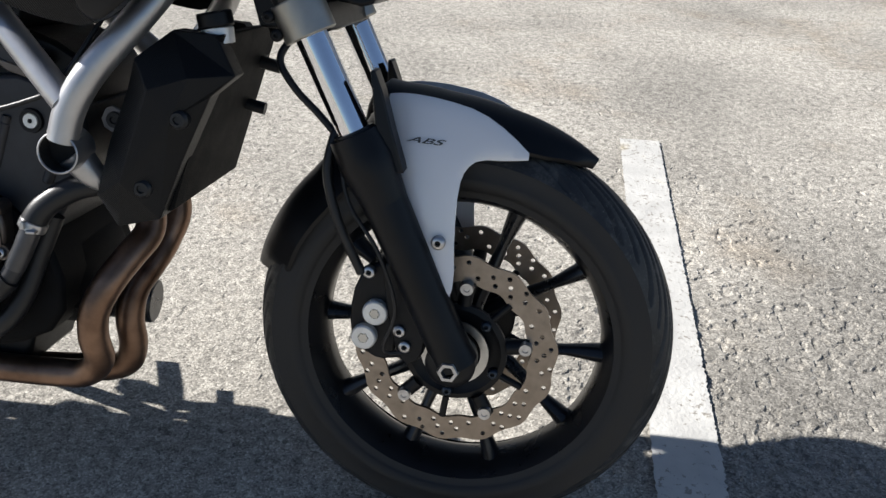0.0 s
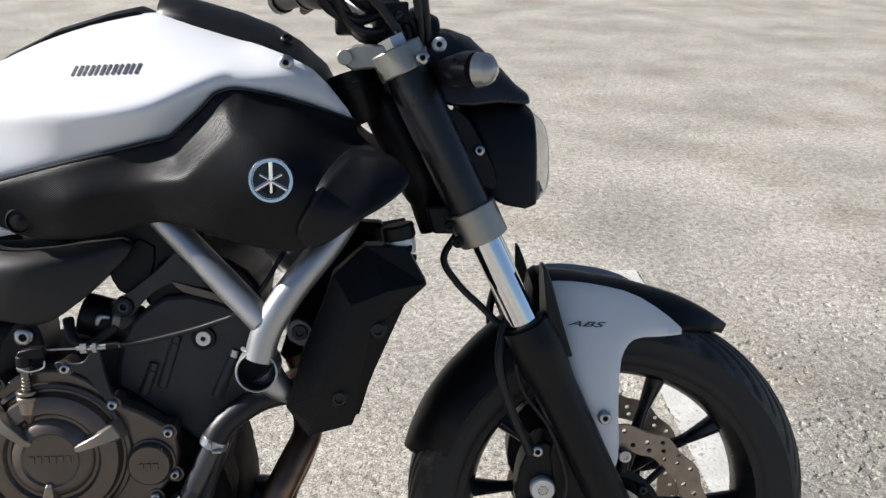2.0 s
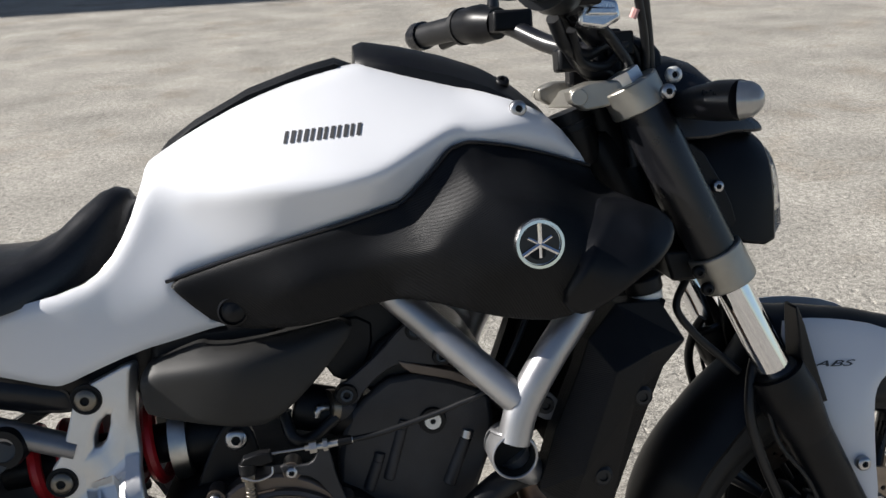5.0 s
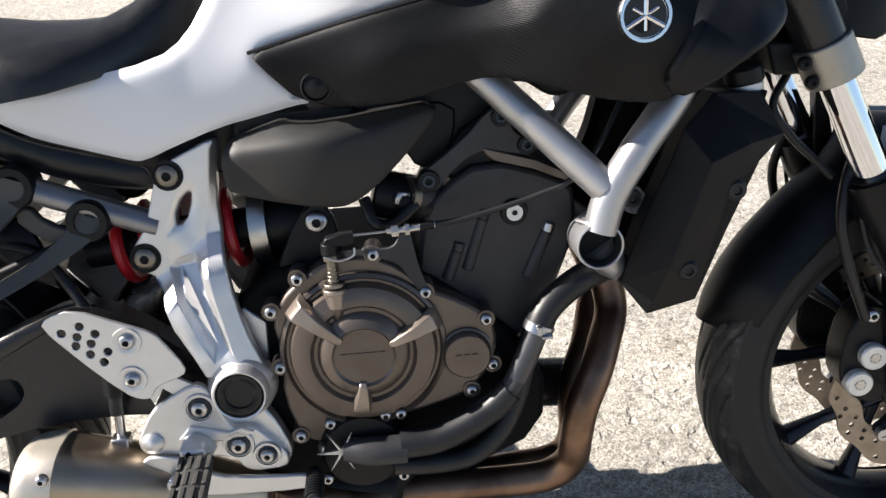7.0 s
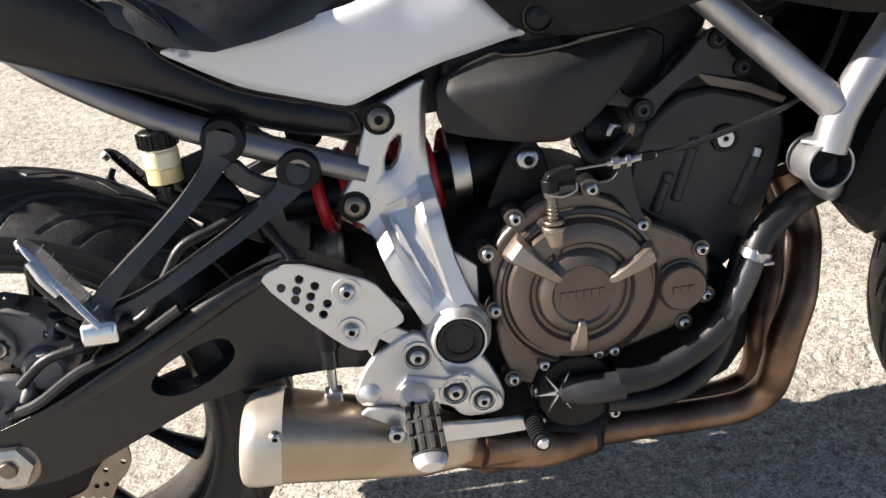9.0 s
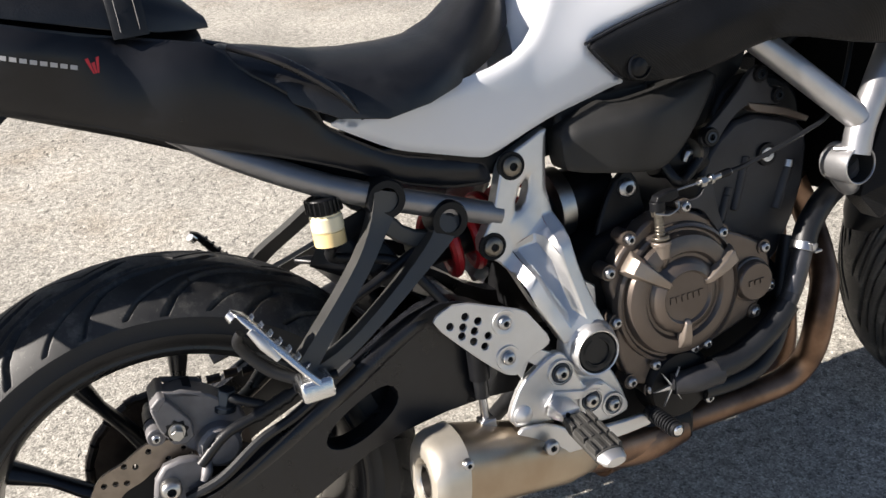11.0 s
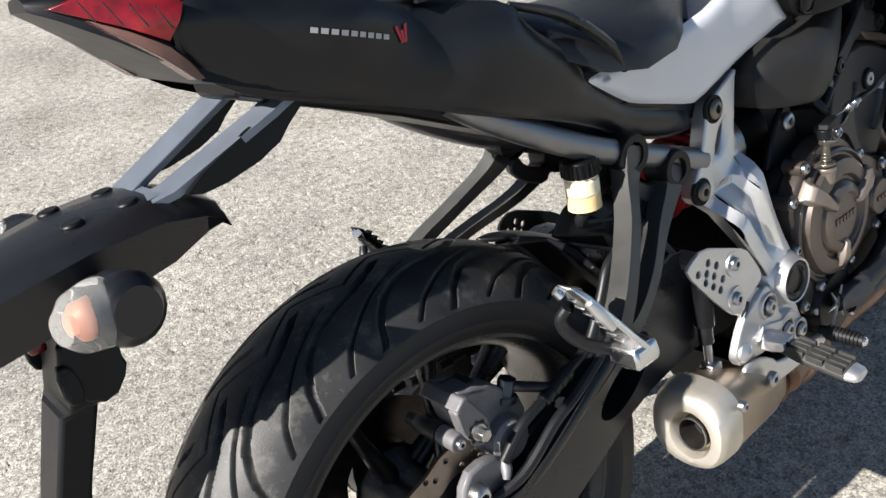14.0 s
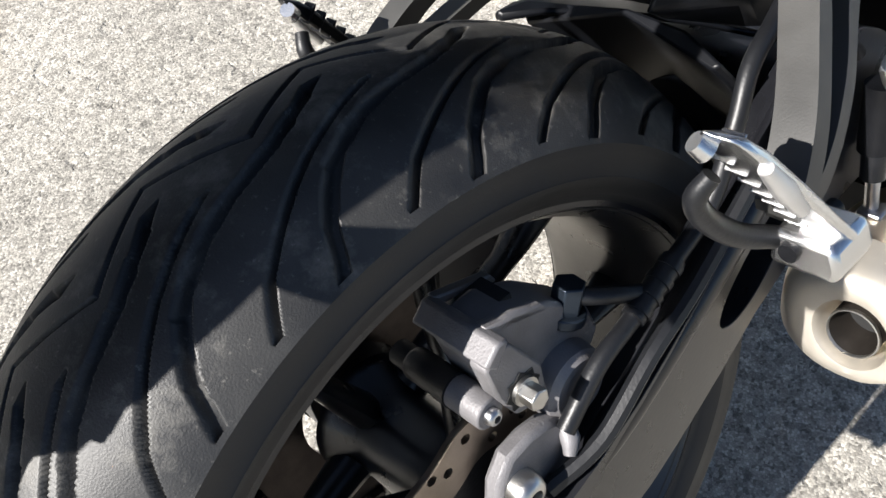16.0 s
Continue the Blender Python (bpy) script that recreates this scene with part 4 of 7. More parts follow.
SC = inside([(0.262, 0.722), (0.284, 0.757), (0.305, 0.790), (0.330, 0.814), (0.345, 0.818), (0.41, 0.81), (0.42, 0.75), (0.30, 0.69)])
tank = P("fuel_tank", loft([arch(x, h, t, 0.74, 2.6) for x, h, t in ((-0.190, 0.040, 0.820), (-0.178, 0.050, 0.838), (-0.155, 0.060, 0.862), (-0.11, 0.066, 0.905), (-0.03, 0.085, 0.945), (0.06, 0.085, 0.972), (0.16, 0.095, 0.962), (0.24, 0.10, 0.935), (0.30, 0.08, 0.895), (0.335, 0.06, 0.85))]), PEARL, "pearl white fuel tank with black covers")
for sd in (-1, 1):
    P("tank_panel", skin(WHITE, tank_depth, 0.006, 0.0065, sd, 1, roll=(0.006, 0.012)), PEARL, "pearl white tank side with a creased flank", 0.002, parent=tank)
    cov = P("side_cover", skin(DARK, cover_depth, 0.016, 0.0042, sd, 1, roll=(0.002, 0.003)), CARBON, "matt black ribbed tank side cover", 0.002, parent=tank)
    P("air_scoop", skin([(0.268, 0.729), (0.284, 0.760), (0.300, 0.788), (0.316, 0.808), (0.330, 0.819), (0.342, 0.821), (0.383, 0.813), (0.405, 0.795), (0.402, 0.778), (0.375, 0.760), (0.346, 0.745), (0.309, 0.717), (0.285, 0.708)], lambda x, z: DK(x, z) + 0.010 + 0.007 * min(1.0, max(0.0, SC(x, z)) / 0.006), 0.02, 0.0032, sd, 1, roll=(0.003, 0.004)), DARKP, "matt black air scoop", 0.0015, parent=tank)
    bolt(0.257, sd * (tank_depth(0.257, 0.922) + 0.001), 0.922, 0.0095, sd, tank)
    em = P("emblem", turn_y([(0.0, sd * 0.2285), (0.021, sd * 0.2285), (0.0215, sd * 0.2325), (0.0245, sd * 0.2325), (0.026, sd * 0.229), (0.026, sd * 0.222)], 0.247, 0.79, 40), CHROME, "round chrome badge", parent=tank)
    P("badge_ground", turn_y([(0.0, sd * 0.2292), (0.0205, sd * 0.2292)], 0.247, 0.79, 32), SATIN, parent=em)
    for k in range(3):
        a = math.pi / 2 + 2 * math.pi * k / 3
        P("badge_bar", rod((0.247, sd * 0.2300, 0.79), (0.247 + 0.021 * math.cos(a), sd * 0.2300, 0.79 + 0.021 * math.sin(a)), 0.0024, 6), CHROME, parent=em)
        a += math.pi / 3
        P("badge_bar", rod((0.247, sd * 0.2298, 0.79), (0.247 + 0.014 * math.cos(a), sd * 0.2298, 0.79 + 0.014 * math.sin(a)), 0.0016, 6), CHROME, parent=em)
    # added glossy black bead stands for the shaded gap and glint along the joint
    rimline = spline([(px, 0, pz) for px, pz in DARK[:13]], 4)
    P("joint_gap_bead", tube([(q.x, sd * (cover_depth(q.x, q.z - 0.0015) + 0.0006), q.z - 0.0015) for q in rimline], 0.0021, 8, 1), SATIN, parent=tank)
    gd = cover_depth(-0.069, 0.731)
    P("cover_grommet", turn_y([(0.0, sd * (gd + 0.0045)), (0.009, sd * (gd + 0.0035)), (0.0135, sd * (gd + 0.001)), (0.0145, sd * (gd + 0.0035)), (0.0165, sd * (gd + 0.0025)), (0.0170, sd * (gd - 0.012))], -0.069, 0.731, 28), DARKP, parent=tank)
    # lettering drawn as plain bars
    for k in range(12):
        x = 0.002 + k * 0.0070
        z = 0.9045 + 0.0003 * k
        w = 0.0042 if k % 2 else 0.0034
        b = bmesh.new()
        b.faces.new([b.verts.new((px, sd * (tank_depth(px, pz) + 0.0012), pz)) for px, pz in ((x, z), (x + w, z), (x + w + 0.0035, z + 0.0125), (x + 0.0035, z + 0.0125))])
        P("letter_bar", b, MARK, parent=tank, smooth=False)


def strap_over(pts, half, crown, zoff=0.0):
    """A cap over the ridge of the tank: centre line (x, z), half-width and crown."""
    secs = []
    for (x, z), h in zip(pts, half):
        s = []
        for k in range(11):
            u = -1 + 2 * k / 10
            s.append((x, h * u, z + crown * (1 - abs(u) ** 2.2) + zoff))
        for k in range(10, -1, -1):
            u = -1 + 2 * k / 10
            s.append((x, h * u, z - 0.02))
        secs.append(s)
    return loft(secs)


P("tank_rear_pad", strap_over([(-0.142, 0.897), (-0.134, 0.905), (-0.10, 0.927), (-0.036, 0.958), (0.032, 0.979), (0.065, 0.986), (0.084, 0.978)], [0.022, 0.034, 0.047, 0.055, 0.056, 0.054, 0.045], 0.010), CARBON, "ribbed black tank pad", parent=tank)
P("tank_front_cover", strap_over([(0.088, 0.982), (0.10, 0.986), (0.14, 0.978), (0.19, 0.964), (0.234, 0.947), (0.266, 0.928), (0.30, 0.898), (0.322, 0.855)], [0.048, 0.056, 0.068, 0.078, 0.087, 0.094, 0.092, 0.08], 0.026), DARKP, "matt black tank front cover", parent=tank)
for sd in (-1,):
    bolt(0.253, sd * 0.064, 0.9515, 0.008, sd, tank, material=BLACKM, axis=(0, sd * 0.7, 0.7))

# rider seat
seat = P("rider_seat", loft([arch(x, h, t, lo, 2.5, 20) for x, h, t, lo in ((-0.548, 0.050, 0.826, 0.806), (-0.53, 0.082, 0.836, 0.795), (-0.49, 0.108, 0.828, 0.772), (-0.44, 0.125, 0.815, 0.745), (-0.39, 0.133, 0.808, 0.735), (-0.34, 0.133, 0.806, 0.742), (-0.30, 0.113, 0.808, 0.750), (-0.265, 0.088, 0.824, 0.758), (-0.24, 0.071, 0.845, 0.765), (-0.218, 0.056, 0.861, 0.775), (-0.202, 0.044, 0.866, 0.79), (-0.188, 0.031, 0.862, 0.80), (-0.180, 0.018, 0.850, 0.81))]), LEATHER, "black vinyl rider seat", 0.004)
pil = P("pillion_seat", loft([arch(x, h, t, lo, 3.0, 20) for x, h, t, lo in ((-0.868, 0.040, 0.949, 0.941), (-0.852, 0.062, 0.955, 0.933), (-0.78, 0.082, 0.947, 0.911), (-0.70, 0.090, 0.934, 0.888), (-0.64, 0.094, 0.921, 0.871), (-0.595, 0.090, 0.908, 0.861), (-0.565, 0.078, 0.892, 0.858), (-0.545, 0.062, 0.870, 0.857))]), LEATHER, "black vinyl pillion seat with strap", 0.004)
P("seat_base", loft([arch(x, h, t, lo, 3.0, 12) for x, h, t, lo in ((-0.885, 0.030, 0.943, 0.925), (-0.85, 0.058, 0.940, 0.905), (-0.78, 0.074, 0.922, 0.88), (-0.70, 0.080, 0.900, 0.85), (-0.62, 0.082, 0.880, 0.82), (-0.570, 0.074, 0.866, 0.80), (-0.552, 0.055, 0.856, 0.80))]), HOSE, parent=pil)
P("grab_strap", loft([[(x, y * k, z + dz * (1 if 1 < i < 7 else 0)) for i, (y, z) in enumerate(((-0.098, 0.862), (-0.0975, 0.885), (-0.088, 0.912), (-0.05, 0.926), (0, 0.930), (0.05, 0.926), (0.088, 0.912), (0.0975, 0.885), (0.098, 0.862), (0.088, 0.862), (0.0, 0.90), (-0.088, 0.862)))] for x, dz, k in ((-0.640, -0.004, 1.0), (-0.636, 0.004, 1.01), (-0.610, 0.001, 1.0), (-0.606, -0.006, 0.99))]), HOSE, "stitched black grab strap", parent=pil)
for dx in (-0.632, -0.614):
    P("stitching", tube([(dx, -0.0998, 0.868), (dx, -0.0985, 0.888), (dx, -0.089, 0.9145), (dx, -0.05, 0.9295), (dx, 0.0, 0.9325)], 0.00045, 6), STITCH, parent=pil)
# tail
TL = relief((-0.92, 0.93, 0.035), (-0.85, 0.90, 0.092), (-0.715, 0.861, 0.106), (-0.60, 0.83, 0.112), (-0.62, 0.77, 0.105), (-0.46, 0.74, 0.108), (-0.40, 0.685, 0.096), (-0.27, 0.65, 0.088), (-0.84, 0.86, 0.078), (-0.78, 0.82, 0.080), (-0.70, 0.80, 0.088), (-0.80, 0.92, 0.090), (-0.62, 0.86, 0.095))
TAIL = [(-0.838, 0.920), (-0.78, 0.908), (-0.68, 0.876), (-0.60, 0.856), (-0.545, 0.842), (-0.53, 0.815), (-0.490, 0.785), (-0.458, 0.756), (-0.452, 0.736), (-0.398, 0.699), (-0.374, 0.686), (-0.32, 0.669), (-0.266, 0.655), (-0.258, 0.630), (-0.262, 0.622), (-0.32, 0.630), (-0.38, 0.652), (-0.45, 0.690), (-0.53, 0.724), (-0.60, 0.748), (-0.66, 0.775), (-0.74, 0.803), (-0.80, 0.825), (-0.835, 0.850), (-0.857, 0.884), (-0.845, 0.909)]
tail = P("tail_unit", loft([arch(x, h, t, lo, 3.0, 12) for x, h, t, lo in ((-0.930, 0.022, 0.936, 0.926), (-0.915, 0.036, 0.939, 0.916), (-0.885, 0.056, 0.936, 0.893), (-0.86, 0.072, 0.932, 0.871), (-0.838, 0.074, 0.927, 0.850), (-0.78, 0.080, 0.910, 0.825), (-0.65, 0.085, 0.868, 0.785), (-0.55, 0.090, 0.835, 0.74), (-0.46, 0.085, 0.75, 0.70))]), DARKP, "matt black tail cowl")
for sd in (-1, 1):
    P("tail_panel", skin(TAIL, TL, 0.006, 0.012, sd, 1, roll=(0.008, 0.018)), TAILP, "matt black tail side panel", 0.002, parent=tail)
    P("tail_light", skin([(-0.920, 0.925), (-0.897, 0.930), (-0.870, 0.922), (-0.844, 0.911), (-0.850, 0.899), (-0.859, 0.886), (-0.882, 0.902)], lambda x, z: TL(x, z) + 0.004, 0.03, 0.012, sd, 0), REDL, "red tail light lens", 0.002, parent=tail)
    P("lower_lens", skin([(-0.900, 0.912), (-0.880, 0.899), (-0.858, 0.882), (-0.845, 0.866), (-0.836, 0.852), (-0.842, 0.852), (-0.864, 0.875), (-0.890, 0.900)], lambda x, z: TL(x, z) + 0.001, 0.02, 0.012, sd, 0), REDP, "pale red lower lens strip", 0.0015, parent=tail)
    for k in range(4):
        lx = -0.903 + 0.0135 * k
        P("light_divider", tube([(lx, sd * (TL(lx, 0.928 - 0.0045 * k) + 0.0043), 0.9265 - 0.0045 * k), (lx + 0.006, sd * (TL(lx + 0.006, 0.912 - 0.005 * k) + 0.0043), 0.910 - 0.005 * k)], 0.0006, 6, 1), HOLE, parent=tail)
    for k in range(9):
        x = -0.752 + k * 0.0083
        z = 0.8650 - 0.0028 * k
        w, h = 0.0060, 0.0042
        b = bmesh.new()
        b.faces.new([b.verts.new((px, sd * (TL(px, pz) + 0.0015), pz)) for px, pz in ((x, z), (x + w, z - w * 0.33), (x + w + h * 0.25, z - w * 0.33 + h), (x + h * 0.25, z + h))])
        P("letter_bar", b, LIGHTMARK, parent=tail, smooth=False)
    b = bmesh.new()
    for q in (-0.669, -0.664, -0.659):
        b.faces.new([b.verts.new((px, sd * (TL(-0.665, 0.842) + 0.0016), pz)) for px, pz in ((q - 0.0019, 0.8445 + abs(q + 0.664) * 0.9), (q + 0.0013, 0.8455 + abs(q + 0.664) * 0.9), (q + 0.0010 - (q + 0.664) * 0.6, 0.8345), (q - 0.0007 - (q + 0.664) * 0.6, 0.8345))])
    P("red_mark", b, REDMARK, parent=tail, smooth=False)
    P("tail_grip", tube([(-0.535, sd * 0.095, 0.836), (-0.49, sd * 0.118, 0.815), (-0.44, sd * 0.126, 0.775), (-0.415, sd * 0.122, 0.740)], [0.006, 0.010, 0.009, 0.004], 10, flat=0.6), SATIN, "glossy black seat trim", parent=tail)
    P("subframe_tube", tube([(-0.61, sd * 0.070, 0.765), (-0.56, sd * 0.082, 0.728), (-0.48, sd * 0.092, 0.680), (-0.40, sd * 0.094, 0.642), (-0.26, sd * 0.09, 0.585)], 0.0145, 14), SUBF, "dark silver painted rear frame tube")
P("under_tray", loft([[(x, y, z) for y, z in ((-h, t), (h, t), (h * 0.8, lo), (-h * 0.8, lo))] for x, h, t, lo in ((-0.80, 0.05, 0.85, 0.822), (-0.66, 0.080, 0.80, 0.765), (-0.45, 0.09, 0.70, 0.665), (-0.28, 0.095, 0.69, 0.63), (-0.10, 0.09, 0.72, 0.64))]), DARKP, "black undertray", 0.004)

# number plate bracket with rear indicators
def flat_bar(pts, half, thick):
    """A flat strip along a line, wide across the machine."""
    return loft([[(x, y - half, z), (x, y + half, z), (x + thick * 0.4, y + half, z - thick), (x + thick * 0.4, y - half, z - thick)] for x, y, z in pts])


br = P("plate_bracket", flat_bar([(-0.765, 0.030, 0.830), (-0.79, 0.030, 0.820), (-0.905, 0.024, 0.767), (-0.945, 0.022, 0.762)], 0.022, 0.006), BRACK, "grey steel number plate bracket", 0.001)
P("bracket_arm", flat_bar([(-0.755, -0.048, 0.822), (-0.785, -0.048, 0.810), (-0.880, -0.036, 0.773), (-0.93, -0.025, 0.764)], 0.019, 0.006), BRACK, parent=br)
P("bracket_base", flat_bar([(-0.885, 0.0, 0.772), (-0.95, 0.0, 0.766)], 0.042, 0.006), BRACK, parent=br)
for sd in (-1, 1):
    P("bracket_fin", skin([(-0.735, 0.818), (-0.785, 0.811), (-0.880, 0.771), (-0.855, 0.763), (-0.790, 0.777), (-0.765, 0.800)], 0.063, 0.006, 0, sd, 1), DARKP, parent=br)
hold = P("plate_holder", loft([[(x, y, z) for y, z in ((-h, t - 0.016), (-h * 0.75, t - 0.003), (-h * 0.3, t), (h * 0.3, t), (h * 0.75, t - 0.003), (h, t - 0.016), (h * 0.9, lo), (-h * 0.9, lo))] for x, h, t, lo in ((-0.845, 0.055, 0.752, 0.742), (-0.865, 0.066, 0.764, 0.734), (-0.90, 0.070, 0.773, 0.722), (-0.96, 0.070, 0.772, 0.712), (-1.04, 0.066, 0.760, 0.700), (-1.10, 0.050, 0.740, 0.695))]), SATIN, "black plastic number plate holder", 0.006)
for x, y in ((-0.91, -0.030), (-0.955, -0.032), (-0.91, 0.030), (-0.955, 0.032)):
    P("holder_bolt", rod((x, y, 0.762), (x - 0.001, y, 0.7742), 0.0095, 16), BLACKM, parent=hold, bevel=0.002)
P("plate_stalk", loft([[(x + dx, y * k, z) for dx, y in ((-0.014, -0.036), (0.016, -0.036), (0.016, 0.036), (-0.014, 0.036))] for x, z, k in ((-0.975, 0.72, 1.2), (-0.985, 0.67, 1.2), (-0.996, 0.632, 1.15), (-1.003, 0.628, 0.8), (-1.03, 0.56, 0.75), (-1.07, 0.44, 0.75))]), DARKP, parent=hold, bevel=0.004)
for z, x in ((0.652, -0.9935), (0.643, -0.9945)):
    P("stalk_slot", box(x + 0.004, x + 0.012, -0.0455, -0.043, z - 0.003, z + 0.003), HOLE, parent=hold)
P("stalk_skirt", slab([(-0.984, 0.700), (-0.956, 0.682), (-0.961, 0.667), (-0.958, 0.652), (-0.978, 0.630), (-1.004, 0.643), (-1.008, 0.690)], -0.040, -0.050, 1), DARKP, parent=hold, bevel=0.003)
for sd in (-1, 1):
    P("mount_lug", slab([(-1.012, 0.678), (-1.000, 0.678), (-0.995, 0.656), (-1.000, 0.642), (-1.012, 0.646)], sd * 0.044, sd * 0.055, 1), DARKP, parent=hold, bevel=0.002)
    for zz in (0.668, 0.655):
        P("lug_slot", box(-1.0085, -1.002, sd * 0.0545, sd * 0.0556, zz - 0.004, zz + 0.004), HOLE, parent=hold)
P("rear_reflector", box(-1.018, -1.004, -0.026, 0.034, 0.684, 0.714), REDL, "red reflector", 0.003, parent=hold)
for sd in (-1, 1):
    sig = P("indicator", tube([(-0.966, sd * 0.055, 0.727), (-0.967, sd * 0.085, 0.727), (-0.966, sd * 0.112, 0.728), (-0.964, sd * 0.138, 0.730), (-0.962, sd * 0.150, 0.730)], [0.011, 0.018, 0.026, 0.027, 0.018], 20), SATIN, "black rear indicator with clear lens", parent=hold)
    P("reflector", tube([(-0.974, sd * 0.125, 0.7315), (-0.982, sd * 0.128, 0.7325)], [0.0225, 0.0215], 22, 1), CAPW, "silvered reflector", parent=sig)
    P("bulb", tube([(-0.981, sd * 0.1275, 0.7325), (-0.995, sd * 0.133, 0.7345), (-1.001, sd * 0.1355, 0.7352)], [0.0125, 0.0125, 0.006], 14, 3), AMBER, "orange bulb", parent=sig)
    P("lens", tube([(-0.977, sd * 0.126, 0.732), (-0.984, sd * 0.129, 0.733), (-0.999, sd * 0.1355, 0.735), (-1.010, sd * 0.140, 0.737)], [0.0248, 0.0250, 0.0215, 0.012], 24, 5), CLEAR, "clear indicator lens", parent=sig)

# main frame
frame_p = P("frame", tube([(0.085, -0.115, 0.752), (0.108, -0.130, 0.728), (0.226, -0.172, 0.611)], 0.0175, 18, 5), ALUP, "silver painted steel tube frame")
P("frame_tube", flip(tube([(0.085, -0.115, 0.752), (0.108, -0.130, 0.728), (0.226, -0.172, 0.611)], 0.0175, 18, 5)), ALUP, parent=frame_p)
for sd in (-1, 1):
    P("frame_tube", tube([(0.360, sd * 0.095, 0.79), (0.312, sd * 0.150, 0.713), (0.262, sd * 0.170, 0.652), (0.232, sd * 0.173, 0.605), (0.219, sd * 0.174, 0.565)], 0.0185, 18, 5), ALUP, parent=frame_p)
    P("frame_boss", turn_y([(0.0, sd * 0.160), (0.0228, sd * 0.160), (0.0232, sd * 0.1850), (0.0242, sd * 0.1858), (0.0256, sd * 0.1850), (0.0262, sd * 0.180), (0.0262, sd * 0.140), (0.0, sd * 0.140)], 0.217, 0.551, 40), ALUP, "open tube end of the frame", parent=frame_p)
    P("boss_bore", turn_y([(0.0, sd * 0.162), (0.0226, sd * 0.162), (0.0231, sd * 0.1835)], 0.217, 0.551, 28), HOLE, parent=frame_p)
    P("weld_bead", tube([(0.198, sd * 0.160, 0.574), (0.206, sd * 0.178, 0.5755), (0.220, sd * 0.1865, 0.5755), (0.232, sd * 0.179, 0.573), (0.238, sd * 0.165, 0.571)], 0.0030, 8), ALUP, parent=frame_p)
    P("weld_bead", tube([(0.216, sd * 0.174, 0.624), (0.223, sd * 0.185, 0.612), (0.234, sd * 0.1865, 0.603), (0.243, sd * 0.180, 0.600)], 0.0026, 8), ALUP, parent=frame_p)
    P("engine_mount", tube([(0.219, sd * 0.150, 0.545), (0.24, sd * 0.14, 0.515), (0.265, sd * 0.12, 0.50), (0.285, sd * 0.11, 0.485)], [0.022, 0.017, 0.013, 0.012], 14), ALUP, parent=frame_p)

P("frame_bracket", slab([(0.246, 0.580), (0.258, 0.606), (0.280, 0.596), (0.286, 0.572), (0.270, 0.565)], -0.128, -0.133, 1), CALG, "small grey frame bracket", 0.001)
P("bracket_grommet", turn_y([(0.0, -0.1335), (0.004, -0.1335), (0.005, -0.1365), (0.0095, -0.1365), (0.011, -0.132)], 0.266, 0.586, 20), HOSE, "rubber grommet")

# engine
eng = P("engine", loft([[(x, y, z) for x, z in chaikin([(0.02, 0.47), (0.03, 0.56), (0.05, 0.60), (0.105, 0.635), (0.19, 0.61), (0.215, 0.585), (0.20, 0.50), (0.14, 0.40), (0.06, 0.40)], 1)] for y in (-0.098, 0.098)]), GREYCAST, "dark twin-cylinder engine with bronze covers", 0.006)
P("crankcase", loft([[(x, y, z) for x, z in chaikin([(-0.205, 0.34), (-0.21, 0.44), (-0.17, 0.52), (-0.06, 0.54), (0.02, 0.52), (0.12, 0.44), (0.17, 0.38), (0.165, 0.29), (0.08, 0.25), (-0.08, 0.235), (-0.18, 0.27)], 1)] for y in (-0.112, 0.112)]), DULLB, parent=eng, bevel=0.008)
P("sump", loft([[(x, y, z) for x, z in ((-0.12, 0.27), (0.10, 0.27), (0.08, 0.20), (-0.08, 0.19))] for y in (-0.07, 0.07)]), BLACKM, parent=eng, bevel=0.008)
P("cylinder_head_cover", loft([[(x, y, z) for x, z in chaikin([(0.06, 0.60), (0.07, 0.66), (0.12, 0.69), (0.19, 0.665), (0.215, 0.63), (0.205, 0.58)], 1)] for y in (-0.085, 0.085)]), BLACKM, parent=eng, bevel=0.006)
P("side_plate", slab([(0.028, 0.612), (0.033, 0.626), (0.048, 0.634), (0.085, 0.662), (0.112, 0.690), (0.128, 0.696), (0.138, 0.685), (0.137, 0.672), (0.146, 0.660), (0.160, 0.660), (0.168, 0.648), (0.160, 0.637), (0.140, 0.640), (0.107, 0.647), (0.085, 0.638), (0.062, 0.618), (0.055, 0.606), (0.040, 0.602)], -0.098, -0.107, 1), GREYCAST, "cast engine hanger plate", parent=eng, bevel=0.0015)
P("gasket_ledge", loft([[(x, y, z) for x, z in ((0.104, 0.650), (0.122, 0.645), (0.165, 0.632), (0.206, 0.611), (0.200, 0.604), (0.160, 0.622), (0.118, 0.634), (0.108, 0.642))] for y in (-0.09, -0.109)]), BRONZE, parent=eng, bevel=0.0015)
for px, pz, pr in ((0.043, 0.617, 0.0125), (0.126, 0.683, 0.0110), (0.154, 0.650, 0.0110)):
    P("plate_boss", turn_y([(0.0, -0.108), (pr * 0.5, -0.108), (pr * 0.62, -0.1115), (pr * 0.9, -0.1115), (pr, -0.109), (pr * 1.05, -0.098)], px, pz, 22), BLACKM, parent=eng)
    P("hollow_bolt", turn_y([(pr * 0.30, -0.1095), (pr * 0.34, -0.1122), (pr * 0.58, -0.1122), (pr * 0.62, -0.108)], px, pz, 18), BLUEB, parent=eng)
P("plug_ring", turn_y([(0.010, -0.098), (0.0105, -0.1025), (0.0150, -0.1025), (0.0165, -0.097)], 0.139, 0.571, 28), BLACKM, parent=eng)
